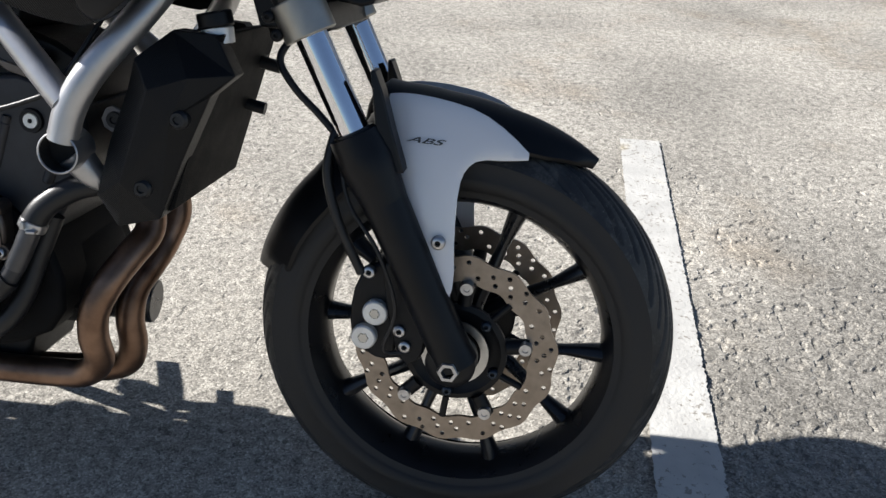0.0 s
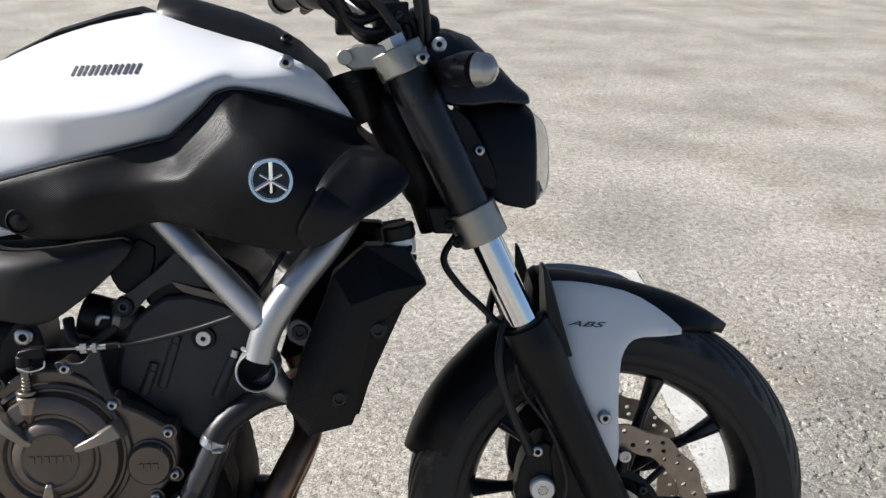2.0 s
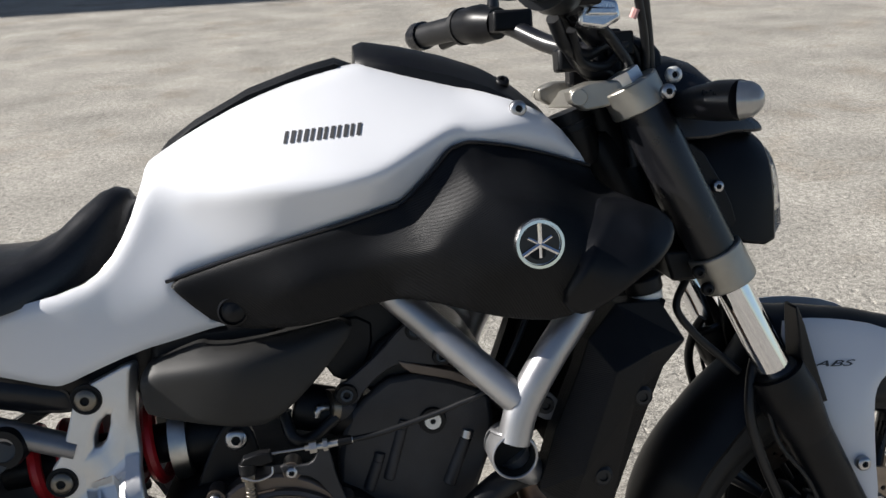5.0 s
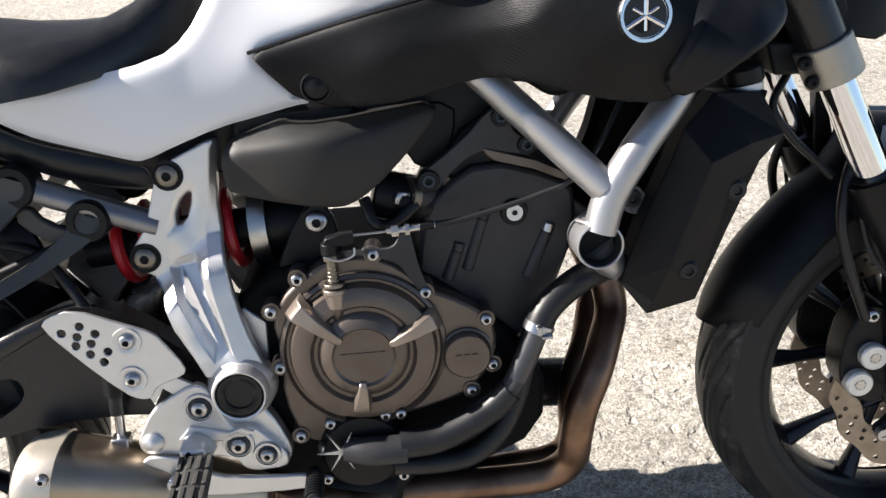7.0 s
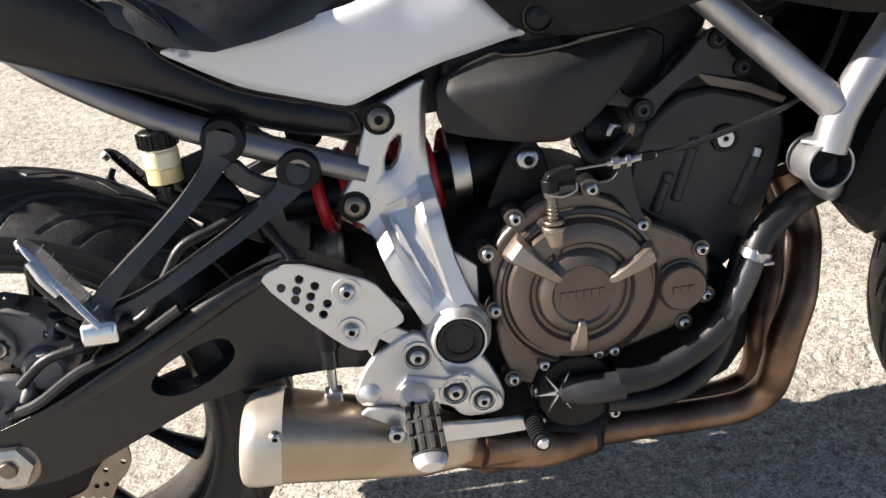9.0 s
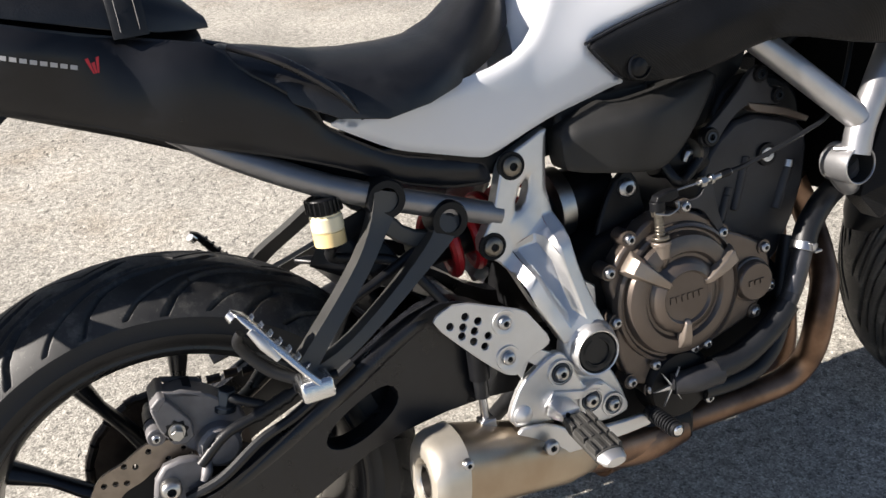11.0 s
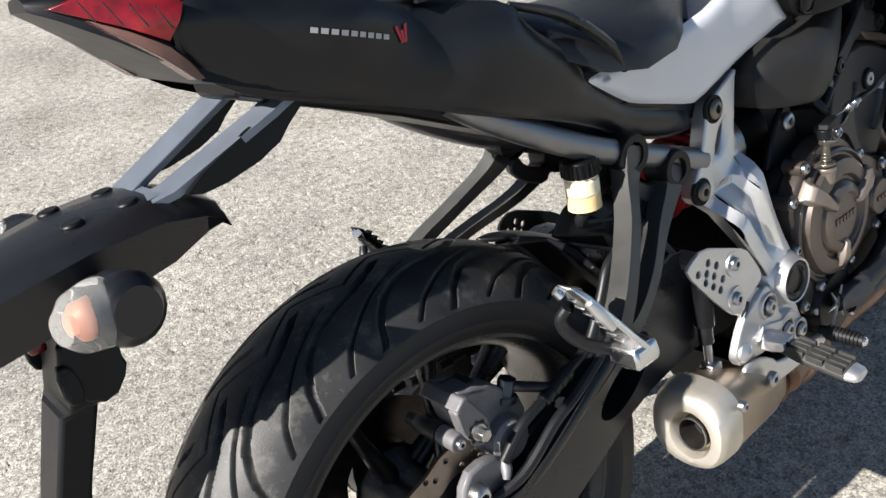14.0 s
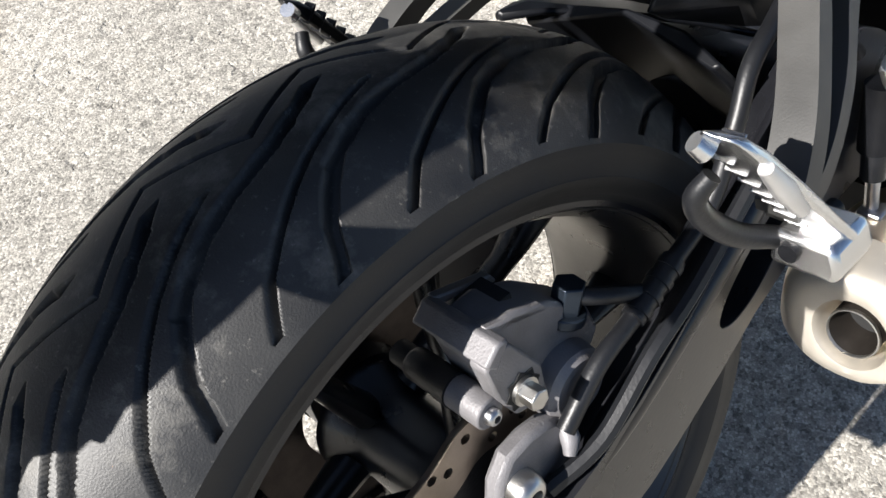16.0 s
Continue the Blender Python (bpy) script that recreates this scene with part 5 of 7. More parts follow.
P("plug", turn_y([(0.0, -0.1015), (0.0028, -0.1015), (0.0035, -0.1035), (0.0095, -0.1035), (0.0105, -0.098)], 0.139, 0.571, 24), CAPW, "silver plug", parent=eng)
P("plug_socket", turn_y([(0.0, -0.1037), (0.0032, -0.1037)], 0.139, 0.571, 6), HOLE, parent=eng)
for x0, z0, x1, z1, r in ((0.082, 0.505, 0.103, 0.566, 0.0075), (0.152, 0.490, 0.177, 0.545, 0.0085), (0.058, 0.495, 0.072, 0.530, 0.008)):
    P("cylinder_rib", tube([(x0, -0.096, z0), (x1, -0.096, z1)], [r, r * 0.9], 12, 1), GREYCAST, parent=eng, bevel=0.002)
    P("rib_end", rod((x1, -0.097, z1), (x1 + 0.003, -0.097, z1 + 0.009), r * 0.85, 10), BOLT if x1 > 0.15 else GREYCAST, parent=eng)
P("intake_joint", rod((0.055, -0.07, 0.588), (0.024, -0.085, 0.596), 0.020, 20), GREYCAST, parent=eng, bevel=0.003)
P("joint_clamp", rod((0.026, -0.084, 0.596), (0.018, -0.088, 0.598), 0.0208, 20), RELST, parent=eng)
P("temperature_sensor", tube([(0.020, -0.095, 0.600), (0.010, -0.10, 0.602), (0.006, -0.10, 0.592)], [0.004, 0.005, 0.0035], 10, 2), BOLT, parent=eng)

CY = -0.135
cover = P("clutch_cover", slab([(-0.145, 0.48), (-0.118, 0.515), (-0.075, 0.543), (-0.03, 0.545), (0.005, 0.528), (0.032, 0.500), (0.070, 0.482), (0.104, 0.458), (0.110, 0.425), (0.100, 0.395), (0.074, 0.366), (0.03, 0.352), (-0.03, 0.338), (-0.09, 0.312), (-0.125, 0.325), (-0.142, 0.38), (-0.135, 0.43)], -0.105, CY, 1), BRONZE, "bronze clutch cover", 0.004)
cover.parent = eng
CX, CZ = -0.044, 0.433
P("cover_dome", turn_y([(0.0965, CY + 0.004), (0.094, CY - 0.006), (0.090, CY - 0.008), (0.087, CY - 0.004), (0.084, CY - 0.004), (0.080, CY - 0.014), (0.068, CY - 0.018), (0.060, CY - 0.018), (0.056, CY - 0.013), (0.052, CY - 0.013), (0.046, CY - 0.021), (0.036, CY - 0.024), (0.033, CY - 0.021), (0.0, CY - 0.021)], CX, CZ, 72), BRONZE, "ringed bronze cover face", parent=cover)
for a, ra, rb, wb in ((140, 0.030, 0.098, 0.017), (23, 0.031, 0.094, 0.015), (264, 0.030, 0.074, 0.015)):
    c, q_s = math.cos(radians(a)), math.sin(radians(a))
    q = []
    for f, e in ((0.0, 0.0225), (0.12, 0.0275), (0.6, 0.0265), (0.9, 0.021), (1.0, 0.010)):
        r, h = ra + (rb - ra) * f, 0.0055 + (wb - 0.0055) * f
        q.append([(CX + r * c - h * k * q_s, CY - e + up, CZ + r * q_s + h * k * c) for k, up in ((-1, 0.012), (-0.62, 0), (0.62, 0), (1, 0.012))])
    P("cover_rib", loft(q), BRONZEL, "worn raised rib", 0.0012, parent=cover)
for k in range(6):
    x = CX - 0.026 + k * 0.0088
    P("letter_bar", box(x, x + 0.0062, CY - 0.0224, CY - 0.020, CZ - 0.004, CZ + 0.005), BRONZE, parent=cover, smooth=False)
P("timing_cap", turn_y([(0.031, CY + 0.002), (0.031, CY - 0.003), (0.0285, CY - 0.004), (0.027, CY - 0.012), (0.025, CY - 0.014), (0.0, CY - 0.014)], 0.073, 0.418, 36), BRONZE, parent=cover)
for k in range(3):
    P("letter_bar", box(0.060 + k * 0.009, 0.0665 + k * 0.009, CY - 0.0155, CY - 0.0138, 0.4145, 0.4215), BRONZE, parent=cover, smooth=False)
for x, z in ((-0.143, 0.488), (-0.110, 0.524), (-0.025, 0.546), (0.030, 0.497), (0.097, 0.458), (0.103, 0.401), (0.077, 0.370), (-0.140, 0.420), (-0.126, 0.330), (-0.026, 0.347), (-0.098, 0.310)):
    P("bolt_lug", rod((x, -0.11, z), (x, CY - 0.002, z), 0.0105, 16), BRONZE, parent=cover)
    bolt(x, CY - 0.002, z, 0.0072, parent=cover)
# left side of the engine: unseen covers added to widen the ground shadow
gen = P("generator_cover", turn_y([(0.095, 0.108), (0.094, 0.135), (0.086, 0.150), (0.060, 0.166), (0.0, 0.170)], 0.005, 0.405, 40), BRONZE, "bronze generator cover of the far side, unseen but for its shadow")
gen.parent = eng
spk = P("sprocket_cover", slab([(-0.21, 0.33), (-0.215, 0.40), (-0.18, 0.455), (-0.11, 0.465), (-0.075, 0.43), (-0.08, 0.335), (-0.14, 0.305)], 0.108, 0.146, 1), BLACKM, "black sprocket cover of the far side, unseen, added for its shadow", 0.005)
spk.parent = eng
# clutch release and cable
RXX = -0.070
rel = P("clutch_release", tube([(RXX, CY - 0.010, 0.492), (RXX, CY - 0.010, 0.508)], [0.0105, 0.0115], 20, 1), BRONZEL, "clutch release post with arm")
P("socket_flare", tube([(RXX + 0.001, CY - 0.006, 0.474), (RXX, CY - 0.009, 0.488), (RXX, CY - 0.010, 0.496)], [0.007, 0.0095, 0.0105], 18, 2), BRONZE, parent=rel)
P("collar", rod((RXX, CY - 0.010, 0.508), (RXX, CY - 0.010, 0.514), 0.0132, 20), BRONZEL, parent=rel, bevel=0.0012)
P("collar", rod((RXX, CY - 0.010, 0.516), (RXX, CY - 0.010, 0.5205), 0.0118, 20), RELST, parent=rel, bevel=0.001)
for k in range(4):
    P("spring_coil", rod((RXX, CY - 0.010, 0.522 + 0.0045 * k), (RXX, CY - 0.010, 0.525 + 0.0045 * k), 0.0068 - 0.0003 * k, 14), RELST, parent=rel, bevel=0.0008)
P("post", rod((RXX, CY - 0.010, 0.520), (RXX - 0.001, CY - 0.010, 0.562), 0.0055, 14), RELST, parent=rel)
P("nut", rod((RXX - 0.001, CY - 0.010, 0.546), (RXX - 0.001, CY - 0.010, 0.553), 0.0085, 6), RELST, parent=rel, bevel=0.001)
P("arm_eye", rod((RXX - 0.001, CY - 0.010, 0.553), (RXX - 0.001, CY - 0.010, 0.566), 0.0095, 14), BLACKM, parent=rel, bevel=0.001)
P("arm", slab([(-0.078, 0.566), (-0.074, 0.573), (-0.058, 0.577), (-0.045, 0.577), (-0.043, 0.566), (-0.056, 0.563)], CY - 0.018, CY - 0.004, 0), BLACKM, parent=rel, bevel=0.0015)
P("return_wire", tube([(-0.078, CY - 0.016, 0.552), (-0.062, CY - 0.020, 0.548), (-0.046, CY - 0.018, 0.552), (-0.044, CY - 0.016, 0.560)], 0.0012, 6), STEEL, parent=rel)
cbr = P("cable_bracket", slab([(-0.038, 0.556), (-0.018, 0.552), (-0.002, 0.553), (0.006, 0.566), (0.009, 0.576), (0.017, 0.574), (0.019, 0.560), (0.024, 0.530), (0.034, 0.500), (0.040, 0.493), (0.026, 0.494), (0.014, 0.515), (0.0, 0.536), (-0.016, 0.542), (-0.034, 0.544)], CY + 0.004, CY - 0.004, 1), GREYCAST, "dark cable bracket", 0.001)
cable = P("clutch_cable", tube([(0.040, -0.141, 0.576), (0.074, -0.142, 0.580), (0.124, -0.144, 0.592), (0.161, -0.148, 0.604), (0.195, -0.152, 0.619), (0.225, -0.148, 0.652), (0.26, -0.13, 0.71)], 0.0032, 10), HOSE, "black clutch cable with steel end")
P("inner_wire", rod((-0.050, -0.142, 0.5715), (0.0, -0.141, 0.573), 0.0013, 6), BOLT, parent=cable)
P("adjuster", tube([(-0.008, -0.141, 0.5725), (0.018, -0.141, 0.574), (0.045, -0.141, 0.5765)], [0.0030, 0.0042, 0.0042], 10, 2), STEEL, parent=cable)
P("adjuster_nut", rod((-0.003, -0.141, 0.5728), (0.005, -0.141, 0.5733), 0.0068, 6), STEEL, parent=cable)
P("adjuster_nut", rod((0.012, -0.141, 0.5737), (0.017, -0.141, 0.574), 0.0068, 6), STEEL, parent=cable)
P("ferrule", rod((0.028, -0.141, 0.575), (0.044, -0.141, 0.5765), 0.0050, 12), BLACKM, parent=cable, bevel=0.001)

# water pump and hoses
pump = P("water_pump", turn_y([(0.052, -0.11), (0.052, -0.135), (0.045, -0.145), (0.0, -0.150)], -0.055, 0.305, 32), BLACKM, "black water pump with hoses")
P("pump_neck", tube([(-0.075, -0.155, 0.317), (-0.045, -0.16, 0.315), (-0.005, -0.158, 0.313)], [0.014, 0.017, 0.017], 14, 3), GREYCAST, parent=pump)
for k in range(6):
    a = 2 * math.pi * k / 6
    P("pump_fin", slab([(-0.085, 0.317), (-0.079, 0.320), (-0.080 + 0.028 * math.cos(a), 0.317 + 0.028 * math.sin(a)), (-0.079, 0.314)], -0.158, -0.161), ALU, parent=pump)
for x, z in ((-0.09, 0.345), (-0.008, 0.350), (-0.10, 0.272), (-0.01, 0.268)):
    bolt(x, -0.141, z, 0.0068, parent=pump)
P("coolant_hose", tube([(-0.01, -0.156, 0.318), (0.036, -0.156, 0.323), (0.090, -0.154, 0.348), (0.120, -0.153, 0.374)], [0.0175, 0.0175, 0.0165, 0.016], 16), HOSE, "black coolant hose", parent=pump)
P("coolant_pipe", tube([(0.116, -0.153, 0.370), (0.128, -0.152, 0.388), (0.142, -0.150, 0.416), (0.155, -0.147, 0.446)], 0.0128, 16), GREYCAST, "bare grey metal pipe", parent=pump)
P("pipe_sleeve", tube([(0.128, -0.152, 0.388), (0.142, -0.150, 0.416), (0.155, -0.147, 0.446)], 0.0134, 18, 5), PIPEM, "dull dark metal pipe", parent=pump)
P("hose_clamp", rod((0.153, -0.1475, 0.441), (0.158, -0.146, 0.452), 0.0178, 20), BOLT, parent=pump, bevel=0.001)
P("clamp_ear", box(0.156, 0.168, -0.168, -0.158, 0.440, 0.444), BOLT, parent=pump, bevel=0.001)
P("clamp_ear", box(0.150, 0.156, -0.170, -0.160, 0.446, 0.456), BOLT, parent=pump, bevel=0.001)
P("upper_hose", tube([(0.152, -0.148, 0.440), (0.166, -0.142, 0.466), (0.193, -0.134, 0.487), (0.226, -0.122, 0.499), (0.29, -0.09, 0.50)], 0.0165, 16), HOSE, parent=pump)
P("lower_hose", tube([(-0.02, -0.142, 0.284), (0.03, -0.142, 0.281), (0.072, -0.140, 0.286), (0.105, -0.138, 0.310), (0.127, -0.13, 0.346), (0.145, -0.118, 0.40), (0.165, -0.11, 0.45)], 0.0135, 14), HOSE, parent=pump)

# radiator with shrouds
rad = P("radiator", loft([[(x, y, z) for x, z in ((0.365, 0.69), (0.410, 0.698), (0.340, 0.478), (0.300, 0.47))] for y in (-0.145, 0.105)]), RADM, "black radiator with plastic shrouds", 0.003)


def shroud(sd, dx, dd):
    """Angular radiator cowl of flat facets about a bent ridge."""
    p = {"a": (0.310, 0.667, 0.166), "b": (0.350, 0.700, 0.146), "c": (0.402, 0.697, 0.144), "d": (0.427, 0.651, 0.153), "e": (0.398, 0.626, 0.160), "f": (0.361, 0.545, 0.163), "g": (0.331, 0.472, 0.164),
         "h": (0.276, 0.458, 0.162), "i": (0.248, 0.495, 0.156), "j": (0.270, 0.565, 0.158), "k": (0.298, 0.630, 0.162), "m": (0.333, 0.634, 0.190), "n": (0.378, 0.648, 0.180), "o": (0.292, 0.520, 0.187), "q": (0.356, 0.600, 0.182)}
    bm = bmesh.new()
    v = {k: bm.verts.new((px + dx, sd * (pd + dd), pz)) for k, (px, pz, pd) in p.items()}
    for f in ("abnm", "bcdn", "mndeq", "qef", "qfgo", "mqo", "ogh", "amk", "mojk", "ohij"):
        bm.faces.new([v[k] for k in f])
    rim = [v[k] for k in "abcdefghijk"]
    back = [bm.verts.new((u.co.x, u.co.y - sd * 0.032, u.co.z)) for u in rim]
    for k in range(len(rim)):
        bm.faces.new((rim[k], rim[(k + 1) % len(rim)], back[(k + 1) % len(rim)], back[k]))
    return bm


for sd, dx, dd in ((-1, 0.0, 0.0), (1, -0.03, -0.055)):
    P("shroud", shroud(sd, dx, dd), CARBON, "ribbed black radiator shroud", 0.0016, parent=rad, smooth=False)
for px, pz, pd in ((0.365, 0.600, 0.1795), (0.316, 0.513, 0.1790)):
    P("shroud_grommet", turn_y([(0.0, -pd - 0.0005), (0.0045, -pd - 0.0005), (0.0052, -pd - 0.003), (0.0085, -pd - 0.003), (0.0120, -pd + 0.001), (0.0120, -pd + 0.012)], px, pz, 22), HOSE, parent=rad)
P("radiator_cap", rod((0.394, -0.118, 0.703), (0.390, -0.118, 0.722), 0.0215, 20), BLACKM, parent=rad, bevel=0.003)
P("filler_neck", rod((0.396, -0.118, 0.685), (0.394, -0.118, 0.704), 0.0195, 20), CAPW, "bare metal filler neck", parent=rad, bevel=0.001)
for xx, zz in ((0.372, 0.585), (0.395, 0.645)):
    P("rubber_stop", rod((xx, 0.06, zz), (xx + 0.028, 0.06, zz - 0.006), 0.009, 12), HOSE, parent=rad)

# airbox side cover and rear of engine bay
AB = relief((-0.175, 0.65, 0.120), (-0.06, 0.65, 0.142), (0.055, 0.694, 0.108), (-0.045, 0.603, 0.133), (-0.16, 0.625, 0.122), (-0.10, 0.680, 0.140))


def airbox_depth(px, pz):
    top = float(np.interp(px, [-0.18, -0.160, -0.105, -0.008, 0.035, 0.06], [0.660, 0.669, 0.676, 0.687, 0.698, 0.704]))
    return AB(px, pz) - 1.5 * 0.0035 * math.log(1 + math.exp(min(30.0, (pz - top) / 0.0035)))


P("airbox_cover", skin([(-0.178, 0.662), (-0.172, 0.674), (-0.160, 0.681), (-0.148, 0.685), (-0.128, 0.691), (-0.110, 0.696), (-0.101, 0.6915), (-0.068, 0.690), (0.034, 0.702), (0.044, 0.703), (0.060, 0.692), (0.018, 0.649), (-0.018, 0.618), (-0.043, 0.603), (-0.061, 0.601), (-0.098, 0.606), (-0.171, 0.621), (-0.177, 0.632)], airbox_depth, 0.04, 0.005, -1, 1, roll=(0.002, 0.003)), AIRB, "matt black airbox cover", 0.002)
P("airbox_body", box(-0.17, -0.03, -0.09, 0.09, 0.63, 0.71), BLACKM, "black airbox", 0.01)
P("throttle_housing", loft([[(x, y, z) for x, z in chaikin([(0.010, 0.700), (0.018, 0.650), (0.034, 0.624), (0.060, 0.628), (0.078, 0.660), (0.080, 0.700)], 1)] for y in (-0.080, -0.07, 0.07, 0.08)]), BLACKM, "black throttle housing below the tank", 0.003)
P("throttle_body", rod((-0.02, -0.07, 0.60), (0.05, -0.07, 0.58), 0.028, 18), BLACKM, "throttle body", 0.003)
P("intake_duct", loft([[(x, y, z) for x, z in chaikin([(-0.15, 0.695), (-0.15, 0.735), (0.06, 0.748), (0.115, 0.742), (0.137, 0.705), (0.085, 0.655), (0.052, 0.642), (0.036, 0.655), (0.030, 0.690)], 1)] for y in (-0.078, -0.07, 0.07, 0.078)]), BLACKM, "black intake duct below the tank", 0.004)
P("ignition_lead", tube([(0.10, -0.07, 0.72), (0.16, -0.06, 0.72), (0.20, -0.05, 0.70), (0.25, -0.05, 0.72), (0.31, -0.05, 0.74)], 0.008, 10), HOSE, "black ignition lead")
P("fuel_hose", tube([(-0.03, -0.10, 0.60), (-0.02, -0.115, 0.575), (0.0, -0.105, 0.57), (0.03, -0.10, 0.59)], 0.007, 10), HOSE, "black hose")
P("shock_mount", slab([(-0.12, 0.56), (-0.095, 0.60), (-0.07, 0.60), (-0.055, 0.53), (-0.10, 0.50), (-0.15, 0.49)], -0.09, -0.10, 1), BLACKM, "black engine mount bracket", 0.003)
bolt(-0.085, -0.102, 0.578, 0.0125)

# shock absorber
sp = []
for k in range(0, 150):
    a = k / 150 * 2 * math.pi * 5.2
    f = k / 150
    sp.append((-0.33 + 0.165 * f + 0.0 * math.sin(a), -0.03 + 0.042 * math.cos(a), 0.548 + 0.012 * f + 0.042 * math.sin(a)))
shock = P("shock_absorber", tube(sp, 0.0075, 8, 1), RED, "red coil spring rear shock absorber")
P("damper", rod((-0.36, -0.03, 0.546), (-0.10, -0.03, 0.562), 0.024, 18), BLACKM, parent=shock)
P("spring_seat", rod((-0.165, -0.03, 0.560), (-0.145, -0.03, 0.561), 0.048, 24), STEEL, "grey spring collar", parent=shock)
P("shock_body", rod((-0.148, -0.03, 0.561), (-0.08, -0.03, 0.565), 0.040, 20), BLACKM, parent=shock)

# footrest plate, right side


def PL(px, pz):
    """The plate is flat down to a slanting fold, steps outward there and runs on to the pivot."""
    f = 0.530 + 0.79 * (px + 0.262) - pz
    k = min(1.0, max(0.0, f) / 0.042)
    return 0.101 + 0.037 * k * k * (3 - 2 * k) + 0.10 * max(0.0, f - 0.042)


LEFT = [(-0.187, 0.678), (-0.197, 0.676), (-0.235, 0.659), (-0.247, 0.652), (-0.254, 0.641), (-0.264, 0.612), (-0.273, 0.586), (-0.285, 0.570), (-0.292, 0.559), (-0.2925, 0.546), (-0.285, 0.536), (-0.271, 0.528), (-0.261, 0.514), (-0.248, 0.472), (-0.230, 0.438), (-0.222, 0.420)]
CREASE = [(-0.178, 0.424), (-0.187, 0.456), (-0.194, 0.484), (-0.201, 0.511), (-0.204, 0.534), (-0.2055, 0.546), (-0.207, 0.560), (-0.208, 0.574), (-0.2025, 0.605), (-0.197, 0.640), (-0.192, 0.668)]
RIGHT = [(-0.156, 0.424), (-0.168, 0.456), (-0.176, 0.484), (-0.182, 0.511), (-0.1855, 0.534), (-0.187, 0.546), (-0.189, 0.560), (-0.191, 0.574), (-0.1925, 0.605), (-0.189, 0.640), (-0.184, 0.674)]
POUT = [(-0.254, 0.540), (-0.248, 0.546), (-0.222, 0.5545), (-0.214, 0.550), (-0.208, 0.530), (-0.198, 0.484), (-0.189, 0.447), (-0.194, 0.440), (-0.210, 0.4385), (-0.227, 0.470), (-0.243, 0.510)]
PIN = [(-0.244, 0.534), (-0.241, 0.5375), (-0.223, 0.5435), (-0.219, 0.540), (-0.214, 0.524), (-0.205, 0.486), (-0.198, 0.458), (-0.200, 0.455), (-0.208, 0.454), (-0.219, 0.475), (-0.234, 0.510)]
SLOT = [(-0.222, 0.622), (-0.218, 0.620), (-0.220, 0.610), (-0.226, 0.594), (-0.233, 0.586), (-0.240, 0.585), (-0.238, 0.599), (-0.231, 0.614)]
SRIM = [(-0.221, 0.630), (-0.212, 0.631), (-0.213, 0.608), (-0.220, 0.588), (-0.232, 0.578), (-0.254, 0.572), (-0.244, 0.598), (-0.234, 0.617)]


def cast_plate():
    """The faceted casting: flat face with a slot and a sunk pocket, a falling right flank, side walls."""
    bm = sheet(LEFT + CREASE, [SRIM, POUT])
    for drop in (0.0, 0.007, 0.014, 0.021, 0.028, 0.035, 0.042):
        bmesh.ops.bisect_plane(bm, geom=bm.verts[:] + bm.edges[:] + bm.faces[:], plane_co=(-0.262, 0, 0.530 - drop), plane_no=(-0.79, 0, 1), dist=1e-5)
    for v in bm.verts:
        v.co.y = -PL(v.co.x, v.co.z)

    def row(pts, drop):
        return [bm.verts.new((px, -(PL(px, pz) - drop), pz)) for px, pz in pts]

    def near(pts):
        bm.verts.ensure_lookup_table()
        return [min(bm.verts, key=lambda v: (v.co.x - px) ** 2 + (v.co.z - pz) ** 2) for px, pz in pts]

    def band(a, c, closed):
        for i in range(len(a) if closed else len(a) - 1):
            j = (i + 1) % len(a)
            bm.faces.new((a[i], a[j], c[j], c[i]))
    left, crease, pout, srim = near(LEFT), near(CREASE), near(POUT), near(SRIM)
    pin = row(PIN, 0.0115)
    band(pout, pin, True)
    bm.faces.new(pin)
    slot, deep = row(SLOT, 0.004), row(SLOT, 0.022)
    band(srim, slot, True)
    band(slot, deep, True)
    right = row(RIGHT, 0.010)
    band(crease, right, False)
    back = [bm.verts.new((v.co.x, v.co.y + (0.020 if v in left else 0.012), v.co.z)) for v in left] + [bm.verts.new((v.co.x, v.co.y + 0.012, v.co.z)) for v in right]
    fr = left + right
    band(fr, back, True)
    bm.faces.new((left[0], crease[-1], right[-1]))
    bm.faces.new((left[-1], right[0], crease[0]))
    return bm


pl = P("footrest_plate", cast_plate(), ALU, "cast aluminium pivot plate", 0.0022)
for px, pz in ((-0.24, 0.643), (-0.278, 0.551)):
    py = -PL(px, pz)
    # counterbore shade drawn as a black disc just proud of the plate
    P("bolt_recess", turn_y([(0.0, py - 0.0005), (0.0150, py - 0.0005), (0.0162, py - 0.0012), (0.0172, py - 0.0008), (0.0175, py + 0.004)], px, pz, 28), HOLE, "near-black ring drawn as counterbore shade", parent=pl)
    bolt(px, py - 0.0005, pz, 0.0122, parent=pl, material=RELST)
P("neck_root", turn_y([(0.0, -0.157), (0.027, -0.157), (0.037, -0.147), (0.040, -0.13)], -0.185, 0.402, 40), ALU, parent=pl)
P("pivot_ring", turn_y([(0.0270, -0.150), (0.0273, -0.164), (0.0292, -0.1648), (0.0310, -0.162), (0.0335, -0.148), (0.034, -0.12)], -0.185, 0.402, 44), ALU, parent=pl)
P("pivot_cap", turn_y([(0.0, -0.160), (0.0160, -0.160), (0.0168, -0.1625), (0.0248, -0.1625), (0.0269, -0.1585), (0.0269, -0.13)], -0.185, 0.402, 36), HOSE, "black rubber pivot cap", parent=pl)
for k in range(4):
    P("cap_groove", turn_y([(0.0180, -0.1630), (0.0204, -0.1630)], -0.185, 0.402, 10, a0=20 + 90 * k, a1=80 + 90 * k), HOLE, parent=pl)
